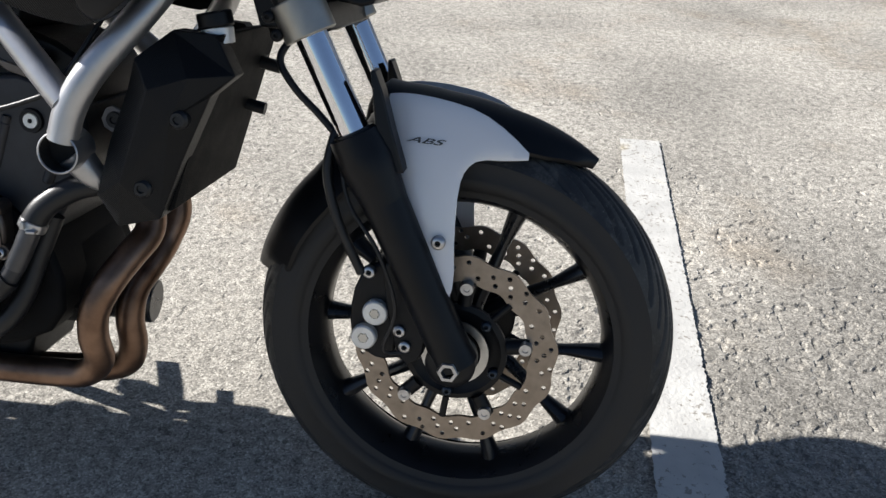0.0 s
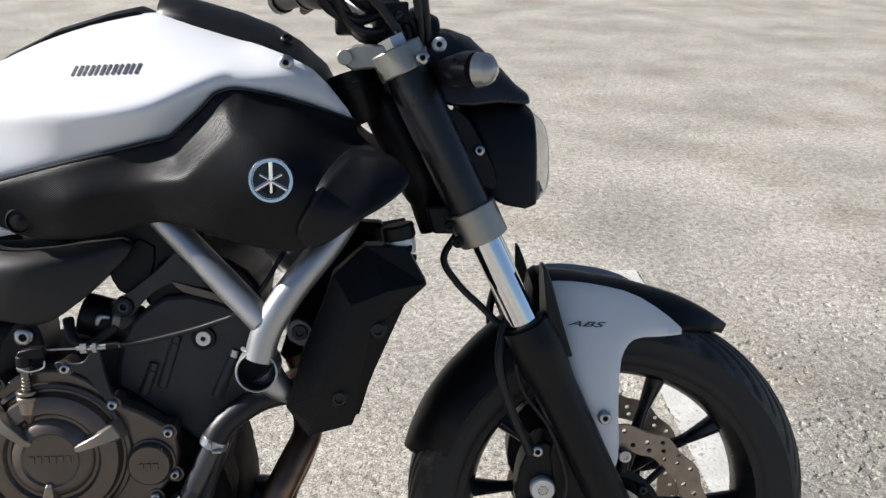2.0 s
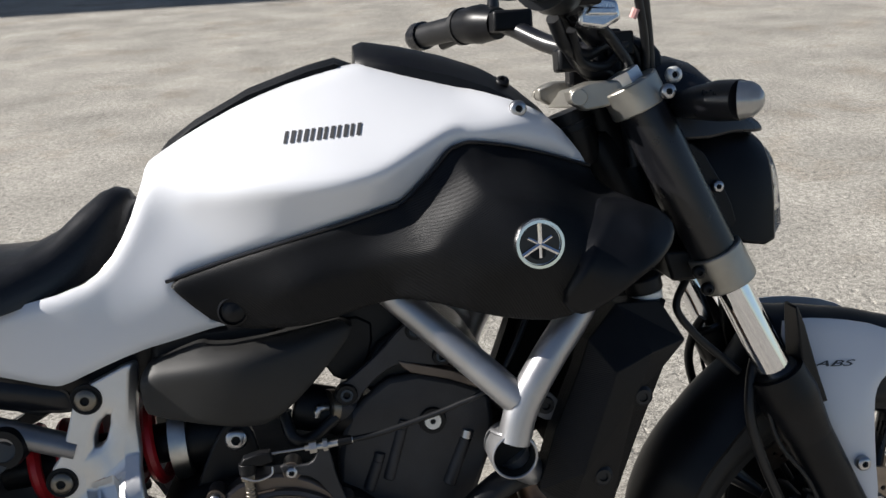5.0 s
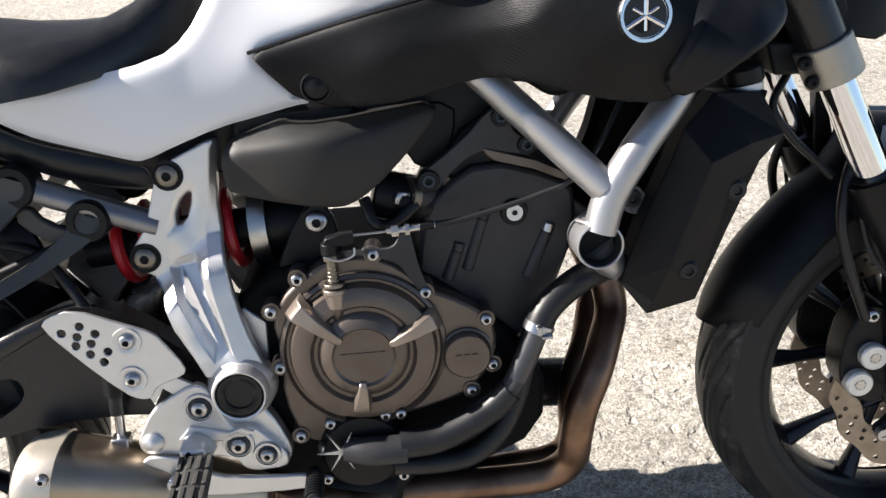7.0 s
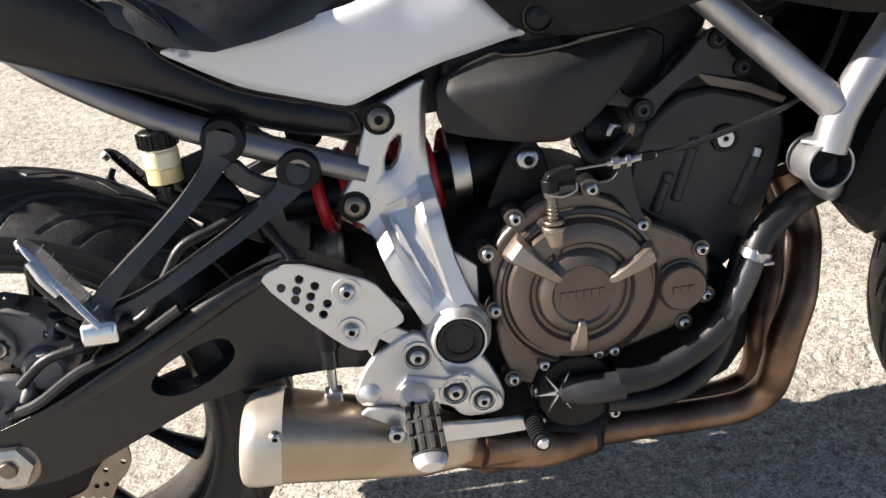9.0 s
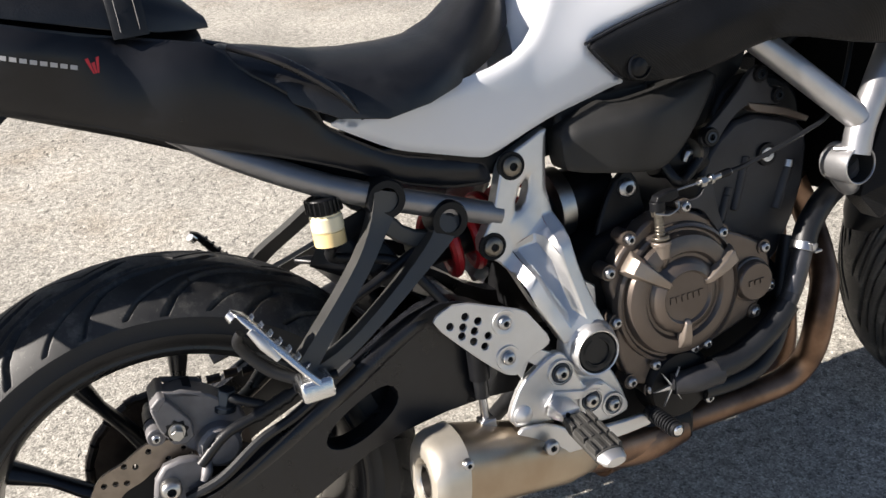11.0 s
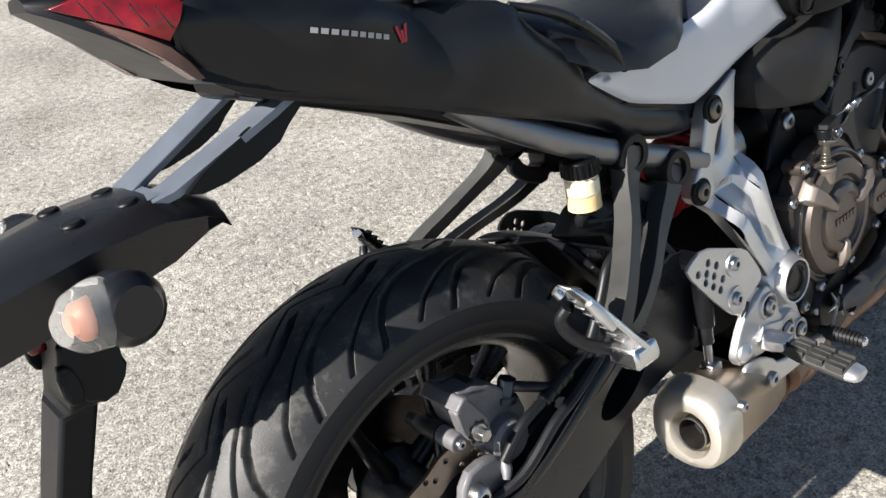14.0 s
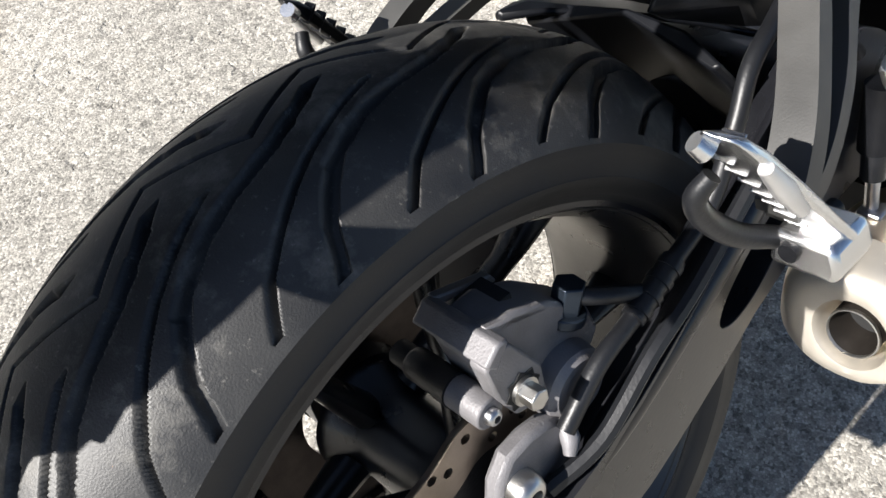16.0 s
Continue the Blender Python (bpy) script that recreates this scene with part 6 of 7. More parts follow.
P("plate_rear_web", slab([(-0.205, 0.46), (-0.176, 0.488), (-0.152, 0.468), (-0.155, 0.40), (-0.16, 0.36), (-0.20, 0.35)], -0.104, -0.116, 0), ALU, parent=pl, bevel=0.002)
P("lower_web", slab([(-0.215, 0.378), (-0.165, 0.376), (-0.150, 0.350), (-0.138, 0.318), (-0.139, 0.304), (-0.150, 0.296), (-0.178, 0.298), (-0.205, 0.33)], -0.118, -0.140, 1), ALU, parent=pl, bevel=0.003)

low = P("footrest_bracket", slab([(-0.309, 0.343), (-0.303, 0.358), (-0.289, 0.383), (-0.271, 0.397), (-0.238, 0.414), (-0.226, 0.411), (-0.217, 0.394), (-0.204, 0.358), (-0.194, 0.353), (-0.176, 0.356), (-0.163, 0.340), (-0.145, 0.321), (-0.140, 0.308), (-0.146, 0.298), (-0.178, 0.296), (-0.193, 0.301), (-0.201, 0.314), (-0.222, 0.322), (-0.298, 0.327)], -0.138, -0.150, 1), ALU, "cast aluminium footrest bracket", 0.0022)
P("raised_rib", slab([(-0.262, 0.347), (-0.246, 0.364), (-0.205, 0.352), (-0.190, 0.357), (-0.176, 0.350), (-0.186, 0.345), (-0.206, 0.341)], -0.149, -0.1535, 0), ALU, parent=low, bevel=0.0015)
for px, pz, pr in ((-0.233, 0.385, 0.0185), (-0.196, 0.334, 0.0185), (-0.165, 0.318, 0.0165)):
    P("bolt_seat", turn_y([(0.0, -0.1515), (pr - 0.004, -0.1515), (pr - 0.0032, -0.1535), (pr - 0.001, -0.1535), (pr, -0.151), (pr, -0.138)], px, pz, 28), ALU, parent=low)
    P("washer", turn_y([(0.0, -0.1535), (pr - 0.006, -0.1535), (pr - 0.005, -0.1518)], px, pz, 24), BLUEB, parent=low)
    bolt(px, -0.153, pz, pr * 0.5, parent=low, material=STEEL)
P("bracket_boss", turn_y([(0.0, -0.1585), (0.007, -0.1575), (0.0125, -0.153), (0.0135, -0.145)], -0.291, 0.346, 22), ALU, parent=low)
HEEL = [(-0.387, 0.497), (-0.380, 0.508), (-0.352, 0.516), (-0.30, 0.494), (-0.270, 0.481), (-0.260, 0.466), (-0.241, 0.436), (-0.245, 0.426), (-0.276, 0.417), (-0.284, 0.402), (-0.296, 0.402), (-0.311, 0.410), (-0.35, 0.452)]
HEELH = [(-0.366, 0.489), (-0.346, 0.4955), (-0.3505, 0.4835), (-0.331, 0.4855), (-0.3535, 0.473), (-0.337, 0.4745), (-0.340, 0.462), (-0.321, 0.4635), (-0.327, 0.4515)]
heel = P("heel_guard", slab(HEEL, -0.146, -0.151, 1, [ring(hx, hz, 0.0047, 12) for hx, hz in HEELH]), ALU, "perforated aluminium heel guard", 0.0010)
P("guard_neck", slab([(-0.292, 0.410), (-0.272, 0.424), (-0.258, 0.424), (-0.235, 0.410), (-0.245, 0.395), (-0.262, 0.402), (-0.2715, 0.410), (-0.283, 0.390)], -0.1395, -0.1448, 0), ALU, parent=heel, bevel=0.001)
for px, pz in ((-0.299, 0.474), (-0.300, 0.428)):
    P("bolt_seat", turn_y([(0.0, -0.1515), (0.0085, -0.1515), (0.0125, -0.1535), (0.0155, -0.1535), (0.0165, -0.150)], px, pz, 24), ALU, parent=heel)
    bolt(px, -0.152, pz, 0.0085, parent=heel)
# brake pedal, footpeg
ped = P("brake_pedal", slab([(-0.305, 0.333), (-0.301, 0.310), (-0.292, 0.297), (-0.271, 0.283), (-0.238, 0.274), (-0.119, 0.271), (-0.112, 0.278), (-0.114, 0.291), (-0.17, 0.293), (-0.228, 0.300), (-0.245, 0.318), (-0.27, 0.330)], -0.152, -0.159, 1), ALU, "aluminium rear brake pedal", 0.002)
P("pedal_tip", tube([(-0.114, -0.152, 0.290), (-0.112, -0.18, 0.289), (-0.111, -0.212, 0.288)], [0.008, 0.0095, 0.0095], 14, 2), HOSE, "ribbed black pedal rubber", parent=ped)
for k in range(9):
    y = -0.163 - k * 0.0052
    P("rubber_ring", rod((-0.1122, y, 0.289), (-0.1122, y - 0.0026, 0.289), 0.0112, 16), HOSE, parent=ped)
P("pedal_cap", turn_y([(0.0, -0.2155), (0.005, -0.2145), (0.0078, -0.211)], -0.111, 0.288, 16), ALUB, parent=ped)
peg = P("footpeg", tube([(-0.238, -0.172, 0.337), (-0.2375, -0.20, 0.333), (-0.237, -0.258, 0.325)], [0.014, 0.0195, 0.0195], 18, 3, flat=0.52, up=(1, 0, 0)), PEGR, "folding rider footpeg with ribbed rubber")
for k in range(4):
    px = -0.2525 + k * 0.0104
    for j in range(3):
        ya, yb = -0.186 - 0.025 * j, -0.207 - 0.025 * j
        P("rubber_rib", loft([[(px + dx, y, 0.3375 - (abs(y) - 0.186) * 0.13 + dz) for dx, dz in ((-0.0030, 0.0), (0.0030, 0.0), (0.0024, 0.0085), (-0.0024, 0.0085))] for y in (ya, yb)]), PEGR, parent=peg, bevel=0.0006)
P("peg_hinge", loft([[(px, y, pz) for px, pz in ((-0.262 + k, 0.336), (-0.256, 0.350), (-0.244, 0.358 - k), (-0.228, 0.350), (-0.218 - k, 0.336), (-0.238, 0.330))] for y, k in ((-0.1535, 0.0), (-0.168, 0.002), (-0.182, 0.010))]), ALU, "aluminium footpeg hinge", parent=peg, bevel=0.002)
P("hinge_pin", turn_y([(0.0, -0.1835), (0.003, -0.1835), (0.0036, -0.178)], -0.246, 0.345, 12), BLACKM, parent=peg)
P("peg_end", tube([(-0.237, -0.256, 0.325), (-0.237, -0.268, 0.3235), (-0.237, -0.272, 0.323)], [0.0185, 0.0160, 0.012], 16, 1, flat=0.5, up=(1, 0, 0)), ALU, parent=peg)
# left side: pivot plate, footrest bracket, heel guard and gear lever
lpl = P("footrest_plate", flip(cast_plate()), ALU, "cast aluminium pivot plate of the far side", 0.0014, smooth=False)
P("pivot_ring", turn_y([(0.0, 0.150), (0.029, 0.160), (0.0335, 0.148), (0.034, 0.11)], -0.185, 0.402, 32), ALU, parent=lpl)
P("lower_web", slab([(-0.309, 0.343), (-0.289, 0.383), (-0.238, 0.414), (-0.165, 0.400), (-0.140, 0.308), (-0.178, 0.296), (-0.298, 0.327)], 0.125, 0.142, 1), ALU, parent=lpl, bevel=0.003)
lpeg = P("footpeg", tube([(-0.238, 0.150, 0.337), (-0.2375, 0.20, 0.333), (-0.237, 0.268, 0.325)], [0.014, 0.0195, 0.0185], 18, 3, flat=0.52, up=(1, 0, 0)), HOSE, "folding rider footpeg with ribbed rubber")
lever = P("gear_lever", tube([(-0.215, 0.150, 0.318), (-0.15, 0.156, 0.300), (-0.085, 0.158, 0.296)], [0.009, 0.006, 0.007], 12, 3), ALU, "aluminium gear lever of the far side")
P("lever_rubber", tube([(-0.085, 0.150, 0.296), (-0.085, 0.205, 0.296)], [0.0095, 0.0095], 14, 1), HOSE, parent=lever)
lheel = P("heel_guard", skin(HEEL, relief((-0.387, 0.497, 0.166), (-0.30, 0.48, 0.176), (-0.29, 0.41, 0.165), (-0.25, 0.43, 0.150)), 0.005, 0, 1, 1, [ring(hx, hz, 0.0047, 12) for hx, hz in HEELH]), DARKP, "perforated black heel guard of the far side", 0.0008)
# rear master cylinder rod
mc = P("rear_master_cylinder", rod((-0.330, -0.125, 0.400), (-0.328, -0.125, 0.455), 0.013, 16), BLACKM, "rear brake master cylinder")
P("push_rod", rod((-0.332, -0.128, 0.345), (-0.330, -0.125, 0.402), 0.0055, 10), BOLT, parent=mc)
P("boot", rod((-0.331, -0.126, 0.375), (-0.330, -0.125, 0.400), 0.0095, 14), HOSE, parent=mc)
P("clevis", box(-0.342, -0.322, -0.120, -0.140, 0.318, 0.348), BOLT, parent=mc, bevel=0.002)

# exhaust
ex = P("exhaust", tube([(0.245, -0.03, 0.50), (0.262, -0.035, 0.455), (0.266, -0.048, 0.418), (0.250, -0.078, 0.390), (0.232, -0.105, 0.361), (0.213, -0.116, 0.322), (0.206, -0.112, 0.280), (0.204, -0.096, 0.240), (0.182, -0.086, 0.213), (0.14, -0.083, 0.205), (0.0, -0.086, 0.208), (-0.10, -0.11, 0.220), (-0.17, -0.13, 0.236)], 0.0205, 18), HEADER, "heat-tinted twin header exhaust with short muffler")
P("header_pipe", tube([(0.245, 0.055, 0.50), (0.270, 0.045, 0.430), (0.259, 0.028, 0.383), (0.246, 0.0, 0.352), (0.228, -0.021, 0.319), (0.221, -0.030, 0.277), (0.222, -0.026, 0.236), (0.212, -0.022, 0.204), (0.184, -0.020, 0.189), (0.14, -0.022, 0.186), (0.0, -0.045, 0.188), (-0.10, -0.085, 0.197), (-0.17, -0.11, 0.21)], 0.0205, 18), HEADER, parent=ex)
PAN = [(-0.06, 0.262), (-0.05, 0.232), (0.09, 0.226), (0.120, 0.240), (0.170, 0.250), (0.182, 0.272), (0.180, 0.345), (0.160, 0.400), (0.10, 0.40), (0.02, 0.30)]
P("oil_pan", loft([[(x - dx, y, max(z, low)) for x, z in chaikin(PAN, 1)] for y, low, dx in ((-0.076, 0.305, 0.022), (-0.066, 0.298, 0.012), (-0.034, 0.268, 0.004), (0.02, 0.240, 0.0), (0.070, 0.226, 0.0), (0.082, 0.232, 0.004))]), DULLB, "dull black oil pan behind the header pipes", 0.003)
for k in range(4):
    P("pan_rib", slab([(0.052 + 0.026 * k, 0.308), (0.057 + 0.026 * k, 0.308), (0.064 + 0.026 * k, 0.382), (0.060 + 0.026 * k, 0.382)], -0.074, -0.083), DULLB, bevel=0.001)
for bx, bz in ((0.075, 0.312), (0.128, 0.316), (0.142, 0.352)):
    bolt(bx, -0.078, bz, 0.0058)
P("oil_filter", rod((0.13, 0.035, 0.285), (0.232, 0.04, 0.275), 0.034, 20), SATIN, "black oil filter", 0.004)
P("collector", tube([(-0.03, -0.095, 0.208), (-0.10, -0.105, 0.212), (-0.17, -0.108, 0.228), (-0.22, -0.116, 0.245)], [0.024, 0.028, 0.029, 0.026], 18, 4), HEADER, parent=ex)


def muffler_section(x, yc, zc, hy, hz, p=3.0, n=28, sk=0.0):
    out = []
    for k in range(n):
        a = 2 * math.pi * k / n
        c, s = math.cos(a), math.sin(a)
        yy = hy * math.copysign(abs(c) ** (2 / p), c)
        zz = hz * math.copysign(abs(s) ** (2 / p), s)
        out.append((x + sk * zz, yc + yy, zc + zz))
    return out


# mostly hidden chamber, added to keep a sun streak out of the ground shadow
P("exhaust_chamber", loft([muffler_section(x, -0.03, z, hy, hz, 3.0, 20) for x, z, hy, hz in ((0.02, 0.215, 0.04, 0.025), (-0.02, 0.215, 0.085, 0.040), (-0.16, 0.222, 0.090, 0.045), (-0.21, 0.232, 0.07, 0.035))]), BLACKM, "dark exhaust chamber added under the engine to block sun", parent=ex)
P("muffler", loft([muffler_section(x, yc, zc, hy, hz, 2.6, 36, sk) for x, yc, zc, hy, hz, sk in ((-0.175, -0.112, 0.240, 0.022, 0.022, 0.0), (-0.20, -0.114, 0.246, 0.034, 0.030, 0), (-0.24, -0.121, 0.258, 0.041, 0.039, 0.05), (-0.31, -0.138, 0.286, 0.047, 0.0435, 0.12), (-0.395, -0.156, 0.316, 0.053, 0.0475, 0.16))]), MUFFLER, "champagne coloured steel muffler", parent=ex)
cap = P("end_cap", loft([muffler_section(x, yc, zc, hy, hz, p, 36, sk) for x, yc, zc, hy, hz, p, sk in ((-0.392, -0.156, 0.316, 0.0550, 0.0486, 2.6, 0.16), (-0.418, -0.160, 0.319, 0.0535, 0.0480, 2.5, 0.16), (-0.428, -0.162, 0.319, 0.0510, 0.0460, 2.4, 0.16), (-0.434, -0.164, 0.319, 0.0460, 0.0415, 2.3, 0.16), (-0.437, -0.166, 0.318, 0.036, 0.034, 2.1, 0.16), (-0.436, -0.169, 0.317, 0.0285, 0.0285, 2.0, 0.16), (-0.428, -0.170, 0.317, 0.0262, 0.0262, 2.0, 0.16), (-0.400, -0.168, 0.315, 0.0255, 0.0255, 2.0, 0.16))]), CAPM, "pale metal muffler end cap", parent=ex)
P("outlet_pipe", loft([muffler_section(x, -0.170, 0.317, r, r, 2.0, 28, 0.16) for x, r in ((-0.402, 0.0195), (-0.4325, 0.0195), (-0.4335, 0.0188), (-0.4325, 0.0180), (-0.404, 0.0175))]), BORE, parent=cap)
P("outlet_rim", loft([muffler_section(x, -0.170, 0.317, r, r, 2.0, 28, 0.16) for x, r in ((-0.4315, 0.0199), (-0.4338, 0.0196), (-0.4340, 0.0186), (-0.4325, 0.0180))], caps=False), STEEL, parent=cap)
P("outlet_bore", loft([muffler_section(x, -0.170, 0.317, 0.0176, 0.0176, 2.0, 24, 0.16) for x in (-0.4055, -0.4050)]), HOLE, parent=cap)
bolt(-0.393, -0.213, 0.349, 0.0065, parent=ex)
bolt(-0.268, -0.172, 0.303, 0.010, parent=ex)

# swingarm
SWO = [(-0.735, 0.322), (-0.730, 0.350), (-0.700, 0.358), (-0.637, 0.380), (-0.566, 0.416), (-0.477, 0.458), (-0.396, 0.497), (-0.351, 0.507), (-0.300, 0.480), (-0.24, 0.43), (-0.18, 0.41), (-0.175, 0.36), (-0.25, 0.355), (-0.347, 0.366), (-0.464, 0.358), (-0.534, 0.330), (-0.634, 0.286), (-0.70, 0.278), (-0.730, 0.295)]
for sd in (-1, 1):
    sw = P("swingarm", skin(SWO, relief((-0.70, 0.31, 0.128), (-0.5, 0.40, 0.125), (-0.35, 0.46, 0.112), (-0.2, 0.38, 0.108), (-0.35, 0.38, 0.112), (-0.6, 0.36, 0.130)), 0.034, 0.03, sd, 1, holes=[chaikin([(-0.535, 0.380), (-0.512, 0.408), (-0.442, 0.434), (-0.428, 0.402), (-0.470, 0.374), (-0.510, 0.365)], 2)]), SATIN, "satin black swingarm", 0.006)
    P("upper_rail", tube([(-0.69, sd * 0.118, 0.348), (-0.62, sd * 0.119, 0.378), (-0.50, sd * 0.116, 0.437), (-0.41, sd * 0.106, 0.480), (-0.355, sd * 0.098, 0.494)], [0.010, 0.013, 0.014, 0.014, 0.012], 12, 5), SATIN, parent=sw)
    P("axle_block", turn_y([(0.010, sd * 0.128), (0.010, sd * 0.137), (0.018, sd * 0.138), (0.027, sd * 0.136), (0.029, sd * 0.120)], RX, RZ, 6), STEEL, "axle nut", parent=sw, smooth=False)
    P("axle_washer", turn_y([(0.0, sd * 0.129), (0.031, sd * 0.129), (0.034, sd * 0.126), (0.034, sd * 0.118)], RX, RZ, 32), BRONZEL, parent=sw)
    P("axle_end", turn_y([(0.0, sd * 0.141), (0.009, sd * 0.141), (0.0105, sd * 0.138), (0.0105, sd * 0.12)], RX, RZ, 20), RELST, parent=sw)
    P("adjuster_lug", slab([(-0.695, 0.345), (-0.668, 0.352), (-0.655, 0.338), (-0.672, 0.325), (-0.650, 0.30), (-0.672, 0.288), (-0.70, 0.30)], sd * 0.122, sd * 0.1275), STEEL, parent=sw, bevel=0.002)
P("swingarm_bridge", box(-0.40, -0.30, -0.11, 0.11, 0.40, 0.47), SATIN, "black swingarm cross piece", 0.01)
P("rear_hugger", loft([[(RX + rr * math.cos(a), y, RZ + rr * math.sin(a)) for y, rr in ((-0.085, 0.322), (-0.05, 0.338), (0, 0.344), (0.05, 0.338), (0.085, 0.322), (0.08, 0.317), (0, 0.339), (-0.08, 0.317))] for a in (radians(6 + 36 * k / 10) for k in range(11))]), DARKP, "black inner mudguard above the rear tyre", 0.002)
P("guard_fin", loft([[(x, yc - h, z - 0.004), (x, yc, z), (x, yc + h, z - 0.004), (x, yc + h, z - 0.009), (x, yc - h, z - 0.009)] for x, yc, h, z in ((-0.487, 0.084, 0.004, 0.545), (-0.465, 0.075, 0.016, 0.544), (-0.43, 0.058, 0.034, 0.534), (-0.39, 0.040, 0.058, 0.515), (-0.34, 0.020, 0.075, 0.485))]), DARKP, "pointed black splash guard over the rear tyre", 0.002)
P("splash_shell", loft([[(-0.478, -0.066, 0.604), (-0.445, -0.078, 0.610), (-0.412, -0.070, 0.600), (-0.43, -0.045, 0.600)], [(-0.487, -0.062, 0.592), (-0.442, -0.085, 0.590), (-0.395, -0.080, 0.575), (-0.42, -0.035, 0.580)], [(-0.497, -0.058, 0.574), (-0.440, -0.088, 0.562), (-0.384, -0.086, 0.546), (-0.41, -0.020, 0.560)], [(-0.470, -0.045, 0.556), (-0.425, -0.084, 0.536), (-0.380, -0.086, 0.515), (-0.39, -0.010, 0.530)]]), DARKP, "black plastic shell below the fluid reservoir", 0.004)
P("chain_guard", tube([(-0.62, 0.105, 0.43), (-0.50, 0.108, 0.46), (-0.38, 0.105, 0.50)], [0.018, 0.022, 0.016], 10, 4, flat=0.3), DARKP, "black chain guard")

# rear brake caliper
rc = P("rear_caliper", loft([[(x, y, z) for x, z in ((-0.700, 0.474), (-0.690, 0.486), (-0.668, 0.486), (-0.640, 0.472), (-0.612, 0.446), (-0.606, 0.424), (-0.622, 0.404), (-0.652, 0.398), (-0.672, 0.410), (-0.692, 0.432))] for y in (-0.058, -0.094)]), CALG, "grey cast rear brake caliper", 0.003)
P("caliper_front", slab([(-0.704, 0.478), (-0.694, 0.487), (-0.684, 0.484), (-0.666, 0.452), (-0.666, 0.434), (-0.676, 0.427), (-0.690, 0.431), (-0.700, 0.452)], -0.093, -0.107, 0), CALG, parent=rc, bevel=0.002)
P("caliper_bridge", loft([[(x, y, z) for x, z in ((-0.704, 0.481), (-0.692, 0.491), (-0.684, 0.488), (-0.696, 0.474))] for y in (-0.046, -0.108)]), CALG, parent=rc, bevel=0.002)
P("caliper_rib", loft([[(x, y, z) for x, z in ((-0.688, 0.490), (-0.646, 0.476), (-0.642, 0.468), (-0.684, 0.482))] for y in (-0.084, -0.094)]), CALG, parent=rc, bevel=0.0015)
P("caliper_rib", loft([[(x, y, z) for x, z in ((-0.688, 0.490), (-0.646, 0.476), (-0.642, 0.468), (-0.684, 0.482))] for y in (-0.044, -0.052)]), CALG, parent=rc, bevel=0.0015)
P("pad_window", box(-0.678, -0.656, -0.056, -0.080, 0.478, 0.4845), HOLE, parent=rc)
P("caliper_lobe", turn_y([(0.0, -0.110), (0.020, -0.110), (0.0245, -0.106), (0.026, -0.095), (0.028, -0.060)], -0.643, 0.412, 32), CALG, "round piston housing", parent=rc)
P("slide_pin", rod((-0.706, -0.076, 0.446), (-0.705, -0.103, 0.444), 0.0105, 20), CALG, parent=rc, bevel=0.0012)
P("pin_boot", tube([(-0.706, -0.026, 0.446), (-0.706, -0.040, 0.446), (-0.706, -0.042, 0.446), (-0.706, -0.074, 0.446), (-0.706, -0.077, 0.446)], [0.0085, 0.0085, 0.0105, 0.0105, 0.0115], 16, 2), HOSE, parent=rc)
bolt(-0.7055, -0.103, 0.444, 0.0055, parent=rc)
P("pin_recess", slab([(-0.683 + (0.0135 if j % 2 == 0 else 0.0105) * math.cos(math.pi * j / 8), 0.447 + (0.0135 if j % 2 == 0 else 0.0105) * math.sin(math.pi * j / 8)) for j in range(16)], -0.1065, -0.1078), HOLE, parent=rc)
P("pin_bolt", rod((-0.683, -0.106, 0.447), (-0.683, -0.121, 0.447), 0.0072, 6), STEEL, parent=rc, bevel=0.001)
P("pin_washer", rod((-0.683, -0.1075, 0.447), (-0.683, -0.1105, 0.447), 0.0092, 16), STEEL, parent=rc)
P("banjo_bolt", rod((-0.626, -0.088, 0.450), (-0.620, -0.090, 0.470), 0.0105, 6), BLUEB, parent=rc, bevel=0.001)
P("banjo_ring", rod((-0.628, -0.088, 0.445), (-0.626, -0.0885, 0.452), 0.0135, 20), BLUEB, parent=rc, bevel=0.001)
P("bleed_nipple", tube([(-0.660, -0.108, 0.402), (-0.664, -0.116, 0.392), (-0.670, -0.120, 0.384)], [0.005, 0.0065, 0.004], 10, 2), CALG, parent=rc)
P("caliper_bracket", slab([(-0.72, 0.30), (-0.73, 0.36), (-0.715, 0.41), (-0.68, 0.415), (-0.655, 0.40), (-0.67, 0.34), (-0.68, 0.30)], -0.098, -0.112, 1), CALG, parent=rc, bevel=0.004)
bolt(-0.705, -0.114, 0.386, 0.012, parent=rc, material=STEEL, h=0.012)
P("rear_brake_hose", tube([(-0.668, -0.118, 0.404), (-0.635, -0.118, 0.430), (-0.598, -0.116, 0.439), (-0.559, -0.114, 0.450), (-0.518, -0.113, 0.466), (-0.488, -0.112, 0.507), (-0.466, -0.108, 0.535), (-0.43, -0.102, 0.548), (-0.37, -0.09, 0.57)], 0.0060, 12), HOSE, "black rear brake hose", parent=rc)
P("hose_union", tube([(-0.624, -0.090, 0.462), (-0.606, -0.104, 0.456), (-0.585, -0.112, 0.446)], [0.006, 0.0058, 0.0058], 10, 4), HOSE, parent=rc)
P("hose_sleeve", rod((-0.600, -0.1165, 0.439), (-0.555, -0.1135, 0.451), 0.0078, 14), HOSE, parent=rc)
for k in range(4):
    P("sleeve_ring", rod((-0.596 + 0.011 * k, -0.1163 + 0.0007 * k, 0.440 + 0.0029 * k), (-0.591 + 0.011 * k, -0.116 + 0.0007 * k, 0.4413 + 0.0029 * k), 0.0087, 14), HOSE, parent=rc)
